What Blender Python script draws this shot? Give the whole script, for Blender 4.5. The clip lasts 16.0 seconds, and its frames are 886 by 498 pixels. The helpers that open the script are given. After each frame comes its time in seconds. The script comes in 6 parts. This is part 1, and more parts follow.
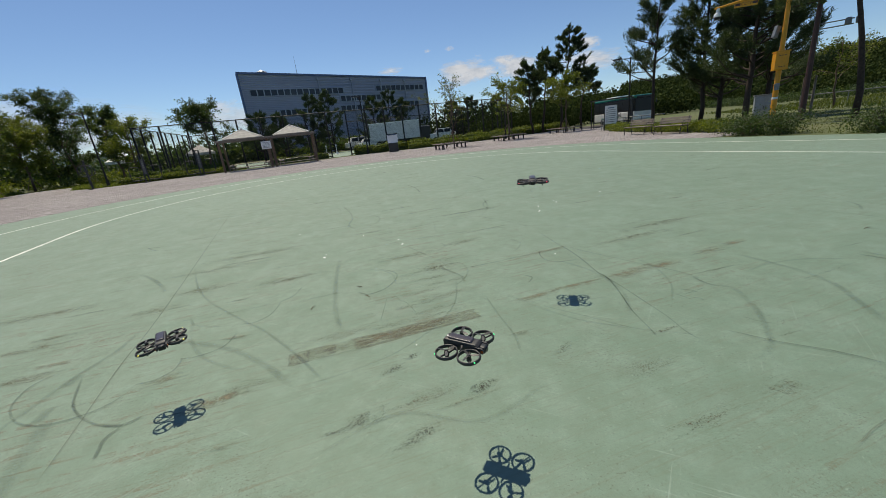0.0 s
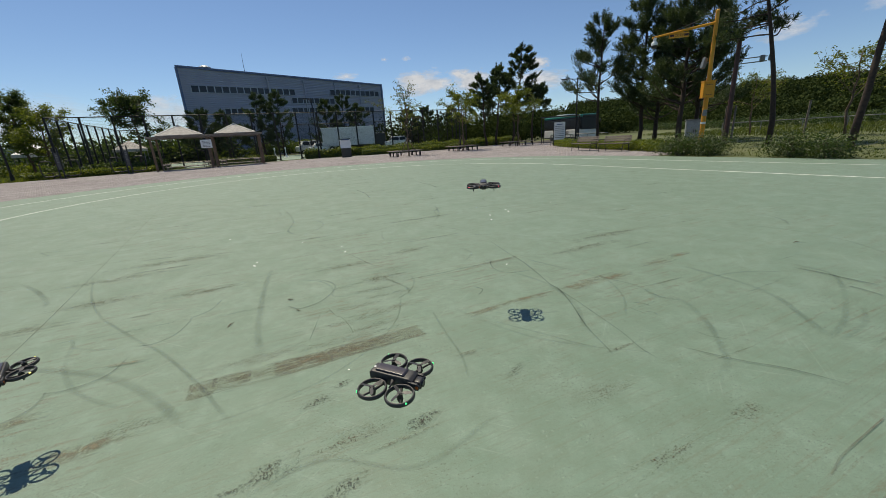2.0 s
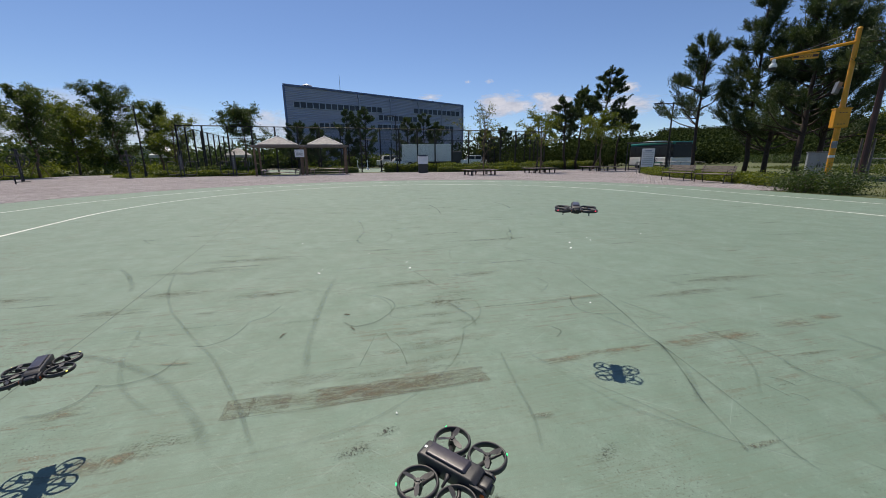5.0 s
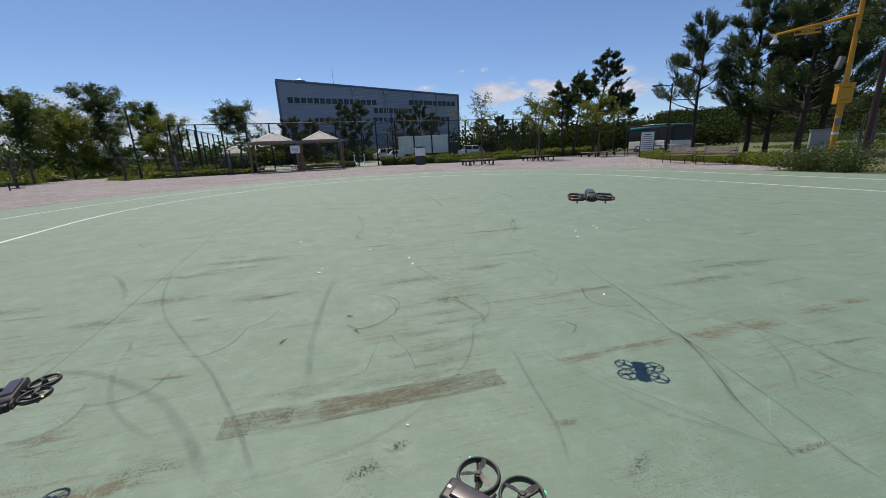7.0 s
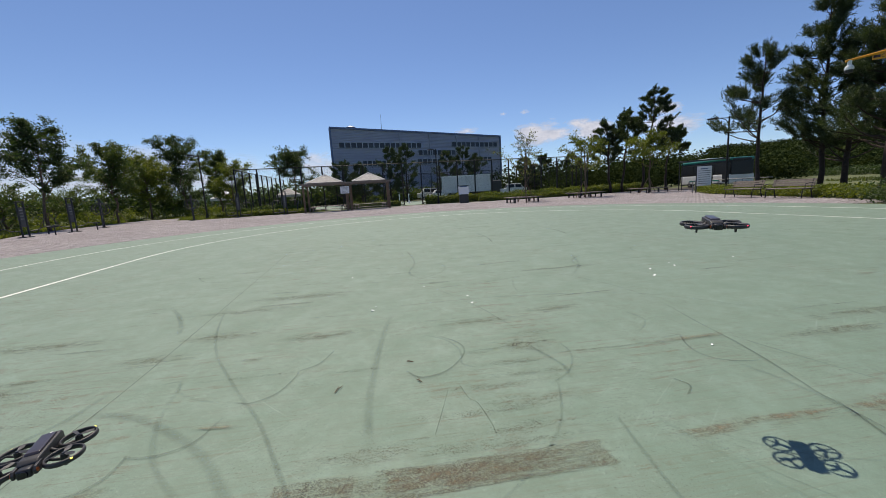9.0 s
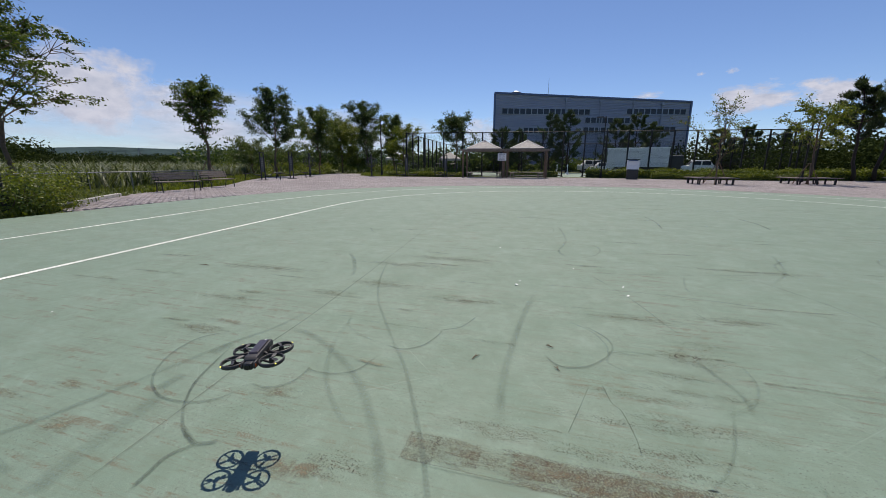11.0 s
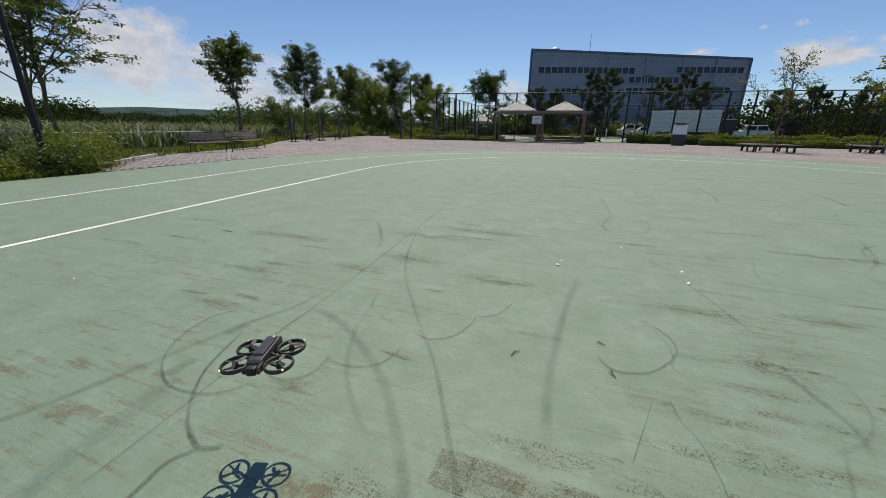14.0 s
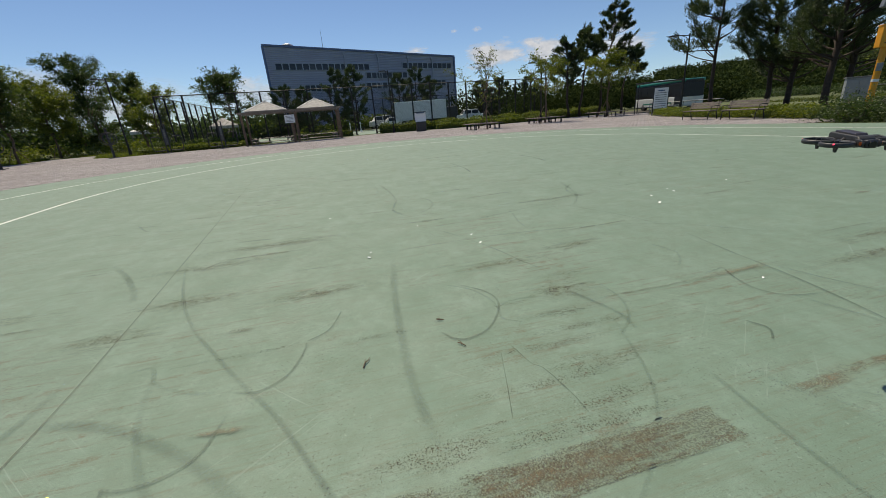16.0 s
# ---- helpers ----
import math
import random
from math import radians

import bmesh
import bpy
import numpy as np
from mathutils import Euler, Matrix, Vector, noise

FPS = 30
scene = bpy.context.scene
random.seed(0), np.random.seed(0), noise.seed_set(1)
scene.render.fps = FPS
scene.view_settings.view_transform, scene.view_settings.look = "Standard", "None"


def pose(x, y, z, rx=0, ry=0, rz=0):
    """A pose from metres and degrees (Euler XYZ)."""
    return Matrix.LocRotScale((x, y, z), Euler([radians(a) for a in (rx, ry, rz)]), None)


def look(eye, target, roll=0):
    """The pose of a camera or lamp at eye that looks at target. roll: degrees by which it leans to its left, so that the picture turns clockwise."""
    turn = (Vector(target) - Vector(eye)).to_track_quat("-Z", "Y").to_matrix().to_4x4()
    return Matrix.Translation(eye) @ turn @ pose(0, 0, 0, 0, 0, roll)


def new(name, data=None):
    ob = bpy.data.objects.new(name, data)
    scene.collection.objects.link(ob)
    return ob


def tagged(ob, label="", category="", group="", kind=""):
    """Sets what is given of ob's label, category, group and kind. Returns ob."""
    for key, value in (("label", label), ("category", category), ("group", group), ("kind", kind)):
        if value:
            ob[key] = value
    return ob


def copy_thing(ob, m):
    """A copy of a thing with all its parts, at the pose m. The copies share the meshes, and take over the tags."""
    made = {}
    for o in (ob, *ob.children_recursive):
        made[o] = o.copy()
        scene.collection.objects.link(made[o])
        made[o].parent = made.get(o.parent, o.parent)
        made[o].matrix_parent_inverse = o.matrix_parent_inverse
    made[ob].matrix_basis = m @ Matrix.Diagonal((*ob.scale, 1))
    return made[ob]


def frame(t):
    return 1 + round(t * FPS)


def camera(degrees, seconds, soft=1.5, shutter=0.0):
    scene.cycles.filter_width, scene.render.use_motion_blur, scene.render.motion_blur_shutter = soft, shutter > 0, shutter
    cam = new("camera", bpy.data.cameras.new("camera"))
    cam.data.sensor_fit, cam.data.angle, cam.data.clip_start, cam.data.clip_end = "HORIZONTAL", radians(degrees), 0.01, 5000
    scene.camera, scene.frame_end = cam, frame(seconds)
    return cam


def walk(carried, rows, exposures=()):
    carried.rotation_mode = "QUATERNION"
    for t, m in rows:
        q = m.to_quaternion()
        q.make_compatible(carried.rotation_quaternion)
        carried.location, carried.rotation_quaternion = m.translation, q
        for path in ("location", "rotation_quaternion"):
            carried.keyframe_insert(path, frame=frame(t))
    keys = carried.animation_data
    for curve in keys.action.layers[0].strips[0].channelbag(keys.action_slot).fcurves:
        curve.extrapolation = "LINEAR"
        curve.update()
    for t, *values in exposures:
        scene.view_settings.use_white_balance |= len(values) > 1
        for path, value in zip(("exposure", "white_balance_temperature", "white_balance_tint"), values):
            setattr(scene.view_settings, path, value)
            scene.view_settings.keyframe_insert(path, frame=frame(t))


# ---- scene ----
cam = camera(99.7, 16.0, soft=0.6)
PATH = [
    (0, (0.364, -0.953, 1.333), (0.426, 0.955, 0.736), -6.4),
    (0.5, (0.381, -0.872, 1.317), (0.501, 1.034, 0.721), -6.3),
    (1, (0.4, -0.789, 1.293), (0.586, 1.112, 0.699), -6.1),
    (1.5, (0.422, -0.727, 1.262), (0.674, 1.167, 0.671), -5.0),
    (2, (0.46, -0.681, 1.24), (0.769, 1.21, 0.668), -3.5),
    (2.5, (0.461, -0.649, 1.229), (0.786, 1.262, 0.735), -3.3),
    (3, (0.461, -0.591, 1.213), (0.737, 1.346, 0.796), -3.2),
    (3.5, (0.46, -0.513, 1.206), (0.598, 1.445, 0.821), -3.1),
    (4, (0.453, -0.44, 1.201), (0.466, 1.519, 0.798), -2.8),
    (4.5, (0.469, -0.365, 1.189), (0.451, 1.587, 0.753), -1.3),
    (4.7, (0.46, -0.345, 1.188), (0.428, 1.603, 0.738), -0.5),
    (6.8, (0.422, -0.184, 1.174), (0.359, 1.753, 0.679), -1.9),
    (7, (0.409, -0.166, 1.175), (0.373, 1.768, 0.667), -2.6),
    (7.5, (0.351, -0.093, 1.159), (0.398, 1.821, 0.582), -3.6),
    (8, (0.311, -0.025, 1.143), (0.486, 1.871, 0.53), -4.2),
    (8.5, (0.265, 0.024, 1.126), (0.414, 1.967, 0.678), -4.7),
    (9, (0.192, 0.114, 1.105), (-0.054, 2.076, 0.806), -3.4),
    (9.5, (0.183, 0.128, 1.119), (-0.52, 1.975, 0.814), -0.4),
    (10, (0.204, 0.142, 1.134), (-0.664, 1.904, 0.759), 1.2),
    (10.2, (0.197, 0.147, 1.135), (-0.687, 1.897, 0.739), 0.8),
    (12.3, (0.027, 0.252, 1.134), (-1.089, 1.845, 0.668), 0.6),
    (12.5, (0.016, 0.273, 1.134), (-1.117, 1.859, 0.686), 0.6),
    (13, (-0.032, 0.343, 1.132), (-1.191, 1.911, 0.688), 0.8),
    (13.5, (-0.062, 0.394, 1.136), (-1.205, 1.952, 0.62), 0.8),
    (14, (-0.079, 0.426, 1.132), (-1.144, 2.002, 0.513), 0.7),
    (14.5, (-0.111, 0.457, 1.12), (-1.068, 2.08, 0.448), -0.4),
    (15, (-0.186, 0.52, 1.107), (-0.935, 2.246, 0.429), -1.4),
    (15.5, (-0.224, 0.548, 1.084), (-0.564, 2.405, 0.424), -2.7),
    (16, (-0.28, 0.559, 1.081), (-0.314, 2.445, 0.415), -4.5),
]
# the clip's camera drifts between a warmer and a cooler white
BALANCE = [(0, -0.02, 7600, 5), (2, -0.02, 7800, 5), (2.5, 0, 7900, 6), (3.5, 0, 7300, 11), (7, 0, 7200, 12), (8, 0, 7600, 8), (9, 0.06, 7300, 12), (10, -0.02, 7100, 13), (13, -0.02, 7100, 14), (14.5, -0.02, 7700, 6), (16, -0.02, 7800, 6)]
walk(cam, [(t, look(eye, target, roll)) for t, eye, target, roll in PATH], BALANCE)

# ---- light ----
SUN_DIR = Vector((-0.17, 0.36, 0.85)).normalized()
sun_data = bpy.data.lights.new("sun", "SUN")
sun_data.energy, sun_data.angle, sun_data.color = 4.9, radians(0.55), (1.0, 0.955, 0.87)
sun = new("sun", sun_data)
sun.matrix_world = look(SUN_DIR * 300, (0, 0, 0))
world = bpy.data.worlds.new("sky")
scene.world = world
world.use_nodes = True
wn = world.node_tree.nodes
sky = wn.new("ShaderNodeTexSky")
sky.sky_type = "NISHITA"
sky.sun_disc = False
sky.sun_elevation = math.asin(SUN_DIR.z)
sky.sun_rotation = math.atan2(SUN_DIR.x, SUN_DIR.y)
sky.altitude = 1200
sky.air_density, sky.dust_density, sky.ozone_density = 1.0, 0.45, 4.0
wn["Background"].inputs["Strength"].default_value = 0.103
tint = wn.new("ShaderNodeMix")
tint.data_type, tint.blend_type = "RGBA", "MULTIPLY"
tint.inputs[0].default_value = 1.0
tint.inputs[7].default_value = (0.88, 1.0, 1.2, 1)
world.node_tree.links.new(sky.outputs["Color"], tint.inputs[6])
world.node_tree.links.new(tint.outputs[2], wn["Background"].inputs["Color"])


# ---- materials ----
def rgb(c):
    return (*c, 1.0) if len(c) == 3 else c


class Mat:
    """A small builder for node materials."""

    def __init__(self, name, rough=0.6, metal=0.0):
        self.m = bpy.data.materials.new(name)
        self.m.use_nodes = True
        self.n, self.l = self.m.node_tree.nodes, self.m.node_tree.links
        self.b = self.n["Principled BSDF"]
        self.b.inputs["Roughness"].default_value = rough
        self.b.inputs["Metallic"].default_value = metal
        self.tc = self.n.new("ShaderNodeTexCoord")

    def link(self, a, b):
        self.l.new(a, b)

    def mapping(self, scale=(1, 1, 1), rot=(0, 0, 0), coord="Object"):
        mp = self.n.new("ShaderNodeMapping")
        if any(rot):
            mp.vector_type = "TEXTURE"
            scale = tuple(1 / v for v in scale)
        mp.inputs["Scale"].default_value = scale
        mp.inputs["Rotation"].default_value = rot
        self.link(self.tc.outputs[coord], mp.inputs["Vector"])
        return mp.outputs["Vector"]

    def noise(self, scale, detail=4, rough=0.6, vec=None, distort=0.0):
        t = self.n.new("ShaderNodeTexNoise")
        t.inputs["Scale"].default_value = scale
        t.inputs["Detail"].default_value = detail
        t.inputs["Roughness"].default_value = rough
        t.inputs["Distortion"].default_value = distort
        self.link(vec if vec else self.tc.outputs["Object"], t.inputs["Vector"])
        return t.outputs["Fac"]

    def ramp(self, fac, stops):
        r = self.n.new("ShaderNodeValToRGB")
        e = r.color_ramp.elements
        while len(e) < len(stops):
            e.new(0.5)
        for el, (p, c) in zip(e, stops):
            el.position = p
            el.color = rgb(c) if not isinstance(c, (int, float)) else (c, c, c, 1)
        self.link(fac, r.inputs["Fac"])
        return r.outputs["Color"]

    def mix(self, fac, a, b, blend="MIX"):
        x = self.n.new("ShaderNodeMix")
        x.data_type, x.blend_type = "RGBA", blend
        for sock, v in ((x.inputs[0], fac), (x.inputs[6], a), (x.inputs[7], b)):
            if isinstance(v, (int, float)):
                sock.default_value = v
            elif isinstance(v, tuple):
                sock.default_value = rgb(v)
            else:
                self.link(v, sock)
        return x.outputs[2]

    def math(self, op, a, b=0.0):
        x = self.n.new("ShaderNodeMath")
        x.operation = op
        for sock, v in zip(x.inputs, (a, b)):
            if isinstance(v, (int, float)):
                sock.default_value = v
            else:
                self.link(v, sock)
        return x.outputs[0]

    def color(self, c):
        if isinstance(c, tuple):
            self.b.inputs["Base Color"].default_value = rgb(c)
        else:
            self.link(c, self.b.inputs["Base Color"])
        return self

    def bump(self, height, strength=0.3, dist=0.01):
        x = self.n.new("ShaderNodeBump")
        x.inputs["Strength"].default_value = strength
        x.inputs["Distance"].default_value = dist
        self.link(height, x.inputs["Height"])
        self.link(x.outputs["Normal"], self.b.inputs["Normal"])
        return self

    def alpha(self, fac):
        self.link(fac, self.b.inputs["Alpha"])
        return self

    def random(self):
        return self.n.new("ShaderNodeObjectInfo").outputs["Random"]

    def island(self):
        return self.n.new("ShaderNodeNewGeometry").outputs["Random Per Island"]


def simple(name, base, rough=0.6, metal=0.0, vary=0.18, scale=6.0, bump=0.0, fine=60.0):
    """A plain painted or natural surface with two scales of variation."""
    m = Mat(name, rough, metal)
    dark = tuple(v * (1 - vary) for v in base)
    light = tuple(min(1, v * (1 + vary)) for v in base)
    c = m.ramp(m.noise(scale), [(0.3, dark), (0.7, light)])
    f = m.noise(fine, 3)
    c = m.mix(m.math("MULTIPLY", f, vary), c, dark)
    m.color(c)
    if bump:
        m.bump(f, bump, 0.004)
    return m.m


def leafy(name, dark, light, rough=0.55, sheen=0.36, gloss=0.4, patch=0.8):
    """Leaves: colour differs from leaf to leaf, and light comes through them."""
    m = Mat(name, rough)
    c = m.ramp(m.island(), [(0.0, dark), (0.55, tuple((a + b) / 2 for a, b in zip(dark, light))), (1.0, light)])
    c = m.mix(m.math("MULTIPLY", m.ramp(m.noise(patch, 3), [(0.3, 0.0), (0.7, 1.0)]), 0.7), c, dark)
    m.color(c)
    m.b.inputs["Specular IOR Level"].default_value = gloss
    tr = m.n.new("ShaderNodeBsdfTranslucent")
    m.link(m.mix(1.0, c, (1.55, 1.6, 0.5), "MULTIPLY"), tr.inputs["Color"])
    ms = m.n.new("ShaderNodeMixShader")
    ms.inputs[0].default_value = sheen
    m.link(m.b.outputs[0], ms.inputs[1])
    m.link(tr.outputs[0], ms.inputs[2])
    m.link(ms.outputs[0], m.n["Material Output"].inputs["Surface"])
    return m.m


def court_paint():
    m = Mat("court_paint", 0.5)
    base = m.ramp(m.noise(0.22, 5, 0.6), [(0.3, (0.113, 0.187, 0.136)), (0.7, (0.143, 0.223, 0.169))])
    cloudy = m.noise(2.6, 5, 0.65)
    base = m.mix(m.math("MULTIPLY", m.ramp(cloudy, [(0.42, 0.0), (0.62, 1.0)]), 0.6), base, (0.178, 0.263, 0.210))
    mott = m.ramp(m.noise(9, 8, 0.8), [(0.4, 0.0), (0.6, 1.0)])
    base = m.mix(m.math("MULTIPLY", mott, 0.62), base, (0.106, 0.158, 0.111))
    # brushed wear: short brown dashes that follow the way the slab was laid
    along = m.mapping((1.3, 22.0, 1), (0, 0, radians(14)))
    streak = m.noise(1.0, 6, 0.68, along)
    patch = m.noise(0.42, 4, 0.6)
    grain = m.ramp(m.noise(120, 3, 0.7), [(0.42, 0.1), (0.54, 1.0)])
    dirt = m.math("MULTIPLY", m.ramp(streak, [(0.54, 0.0), (0.6, 1.0)]), m.ramp(patch, [(0.43, 0.05), (0.57, 1.0)]))
    dirt = m.math("MULTIPLY", dirt, m.ramp(m.noise(13, 4, 0.7), [(0.42, 0.0), (0.54, 1.0)]))
    base = m.mix(m.math("MULTIPLY", m.math("MULTIPLY", dirt, grain), 0.9), base, (0.100, 0.070, 0.037))
    fibre = m.noise(2.2, 6, 0.72, m.mapping((0.9, 34.0, 1), (0, 0, radians(14))))
    base = m.mix(m.math("MULTIPLY", m.ramp(fibre, [(0.52, 0.0), (0.62, 1.0)]), 0.32), base, (0.109, 0.113, 0.070))
    # pits and worn speckle
    speck = m.ramp(m.noise(85, 3, 0.7), [(0.57, 0.0), (0.63, 1.0)])
    worn = m.ramp(m.noise(0.9, 4, 0.6), [(0.48, 0.0), (0.7, 1.0)])
    base = m.mix(m.math("MULTIPLY", m.math("MULTIPLY", speck, worn), 0.85), base, (0.074, 0.077, 0.050))
    dots = m.ramp(m.noise(95, 2, 0.5), [(0.635, 0.0), (0.66, 1.0)])
    dots = m.math("MULTIPLY", dots, m.ramp(m.noise(1.7, 4, 0.7), [(0.42, 0.1), (0.62, 1.0)]))
    base = m.mix(m.math("MULTIPLY", dots, 0.85), base, (0.044, 0.049, 0.038))
    # pale chips where the top coat has lifted, and a fine sandy grain
    chips = m.ramp(m.noise(48, 4, 0.75), [(0.6, 0.0), (0.68, 1.0)])
    base = m.mix(m.math("MULTIPLY", chips, 0.6), base, (0.222, 0.308, 0.259))
    sand = m.noise(300, 3, 0.7)
    base = m.mix(m.ramp(sand, [(0.36, 0.5), (0.56, 0.0)]), base, (0.058, 0.095, 0.070))
    # thin pale scratches, two ways
    for turn, scale in ((52, 1.0), (-31, 1.3)):
        line = m.noise(scale, 3, 0.6, m.mapping((1.1, 75.0, 1), (0, 0, radians(turn))))
        line = m.math("MULTIPLY", m.ramp(line, [(0.645, 0.0), (0.68, 1.0)]), m.ramp(m.noise(1.3, 3), [(0.45, 0.0), (0.62, 1.0)]))
        base = m.mix(m.math("MULTIPLY", line, 0.45), base, (0.229, 0.305, 0.268))
    m.color(base)
    m.b.inputs["Specular IOR Level"].default_value = 0.72
    m.bump(m.noise(220, 3, 0.6), 0.45, 0.002)
    m.link(m.ramp(m.noise(3.0, 4), [(0.3, 0.64), (0.7, 0.78)]), m.b.inputs["Roughness"])
    return m.m


MAT = {}
MAT["court"] = court_paint()
m = Mat("line_paint", 0.7)
m.color(m.ramp(m.noise(3, 4), [(0.3, (0.62, 0.65, 0.6)), (0.7, (0.76, 0.78, 0.74))]))
m.alpha(m.math("MULTIPLY", m.ramp(m.noise(0.35, 3), [(0.36, 0.75), (0.6, 1.0)]), m.ramp(m.noise(70, 3, 0.7), [(0.3, 0.6), (0.48, 1.0)])))
MAT["line"] = m.m
MAT["joint"] = simple("paving_sand", (0.045, 0.036, 0.03), 0.9, vary=0.3, scale=2)


def brick_mat():
    m = Mat("paving_brick", 0.85)
    c = m.ramp(m.random(), [(0.0, (0.166, 0.141, 0.150)), (0.3, (0.268, 0.236, 0.249)), (0.7, (0.310, 0.282, 0.293)), (1.0, (0.423, 0.395, 0.404))])
    c2 = m.ramp(m.noise(0.35, 4), [(0.35, (0.209, 0.187, 0.194)), (0.65, (0.373, 0.348, 0.359))])
    c = m.mix(0.4, c, c2)
    m.color(m.mix(m.math("MULTIPLY", m.noise(70, 3), 0.4), c, (0.155, 0.137, 0.129)))
    m.bump(m.noise(120, 3), 0.4, 0.003)
    return m.m


def brick_stuff_mat():
    m = Mat("paving_brick_far", 0.85)
    c = m.ramp(m.island(), [(0.0, (0.166, 0.141, 0.150)), (0.3, (0.268, 0.236, 0.249)), (0.7, (0.310, 0.282, 0.293)), (1.0, (0.423, 0.395, 0.404))])
    c2 = m.ramp(m.noise(0.35, 4), [(0.35, (0.209, 0.187, 0.194)), (0.65, (0.373, 0.348, 0.359))])
    c = m.mix(0.4, c, c2)
    m.color(m.mix(m.math("MULTIPLY", m.noise(70, 3), 0.4), c, (0.155, 0.137, 0.129)))
    m.bump(m.noise(120, 3), 0.4, 0.003)
    return m.m


MAT["brick"], MAT["brick_far"] = brick_mat(), brick_stuff_mat()


def ground_mat():
    m = Mat("ground_soil", 0.95)
    g = m.ramp(m.noise(0.12, 6, 0.7), [(0.3, (0.06, 0.08, 0.025)), (0.55, (0.095, 0.11, 0.035)), (0.75, (0.15, 0.13, 0.065))])
    m.color(m.mix(m.math("MULTIPLY", m.noise(5, 5, 0.7), 0.6), g, (0.05, 0.065, 0.022)))
    m.bump(m.noise(9, 5, 0.7), 0.8, 0.06)
    return m.m


MAT["ground"] = ground_mat()
MAT["wood"] = simple("weathered_wood", (0.16, 0.105, 0.07), 0.75, vary=0.35, scale=9, bump=0.3)
MAT["wood_grey"] = simple("grey_bench_wood", (0.2, 0.165, 0.14), 0.75, vary=0.35, scale=12, bump=0.3)
MAT["iron"] = simple("dark_iron", (0.035, 0.035, 0.037), 0.5, 0.4, vary=0.3)
MAT["grey_steel"] = simple("grey_steel", (0.2, 0.205, 0.21), 0.45, 0.5, vary=0.2)
MAT["fence_iron"] = simple("fence_iron", (0.016, 0.015, 0.014), 0.7, 0.0, vary=0.3)
MAT["white"] = simple("white_paint", (0.75, 0.76, 0.76), 0.5, vary=0.06)
MAT["black"] = simple("black_plastic", (0.02, 0.02, 0.022), 0.42, vary=0.2)
MAT["yellow"] = simple("yellow_paint", (0.64, 0.28, 0.013), 0.45, vary=0.1)
MAT["rust_red"] = simple("red_pole_paint", (0.06, 0.028, 0.024), 0.6, vary=0.25)
MAT["bark"] = simple("bark", (0.12, 0.085, 0.062), 0.9, vary=0.4, scale=14, bump=0.6, fine=40)
MAT["pine_bark"] = simple("pine_bark", (0.05, 0.034, 0.027), 0.9, vary=0.45, scale=10, bump=0.8, fine=30)
MAT["leaf"] = leafy("leaf_green", (0.034, 0.06, 0.017), (0.13, 0.165, 0.04))
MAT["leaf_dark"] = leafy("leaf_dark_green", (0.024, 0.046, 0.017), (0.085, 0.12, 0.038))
MAT["leaf_yellow"] = leafy("leaf_yellow_green", (0.07, 0.095, 0.016), (0.21, 0.235, 0.04))
MAT["needle"] = leafy("pine_needle", (0.026, 0.046, 0.02), (0.085, 0.112, 0.042), sheen=0.22)
MAT["hedge"] = leafy("hedge_leaf", (0.06, 0.085, 0.016), (0.22, 0.245, 0.04))
MAT["grass"] = leafy("grass_blade", (0.045, 0.062, 0.015), (0.14, 0.16, 0.042), 0.7)
MAT["reed"] = leafy("reed_blade", (0.02, 0.036, 0.012), (0.27, 0.3, 0.21), 0.7, sheen=0.2)
MAT["twig"] = simple("dry_twig", (0.11, 0.06, 0.035), 0.9, vary=0.4)
MAT["leaf_wood"] = leafy("woodland_leaf", (0.02, 0.032, 0.013), (0.08, 0.1, 0.036), 0.95, 0.1, 0.0, 0.13)
MAT["gym_steel"] = simple("dark_gym_steel", (0.035, 0.036, 0.039), 0.5, 0.2, vary=0.25)
MAT["concrete"] = simple("kerb_concrete", (0.36, 0.35, 0.33), 0.85, vary=0.2, scale=8, bump=0.3)

# ---- mesh helpers ----
def part(name, bm, material, parent=None, label="", smooth=False):
    """Links a bmesh as one mesh object, under parent where one is given."""
    me = bpy.data.meshes.new(name)
    bm.to_mesh(me)
    bm.free()
    me.materials.append(material)
    if smooth:
        me.polygons.foreach_set("use_smooth", [True] * len(me.polygons))
    ob = new(name, me)
    if parent is not None:
        ob.parent = parent
    if label:
        tagged(ob, label)
    return ob


def thing(name, label, category, m=None, group="", kind=""):
    ob = new(name)
    ob.empty_display_size = 0.2
    if m is not None:
        ob.matrix_basis = m
    return tagged(ob, label, category, group, kind)


def box(bm, c, s, rot=None, bevel=0.0):
    """A box of size s round c, with its edges bevelled."""
    r = bmesh.ops.create_cube(bm, size=1.0)
    vs = r["verts"]
    bmesh.ops.scale(bm, vec=s, verts=vs)
    if bevel:
        es = list({e for v in vs for e in v.link_edges})
        vs = list({v for f in bmesh.ops.bevel(bm, geom=es, offset=bevel, segments=2, affect="EDGES", profile=0.6)["faces"] for v in f.verts} | {v for v in vs if v.is_valid})
    if rot is not None:
        bmesh.ops.rotate(bm, cent=(0, 0, 0), matrix=rot, verts=vs)
    bmesh.ops.translate(bm, vec=c, verts=vs)
    return vs


def rod(bm, a, b, r1, r2=None, seg=8):
    """A capped round bar from a to b."""
    a, b = Vector(a), Vector(b)
    d = b - a
    vs = bmesh.ops.create_cone(bm, cap_ends=True, segments=seg, radius1=r1, radius2=r1 if r2 is None else r2, depth=d.length)["verts"]
    bmesh.ops.transform(bm, matrix=Matrix.Translation((a + b) / 2) @ d.to_track_quat("Z", "Y").to_matrix().to_4x4(), verts=vs)
    return vs


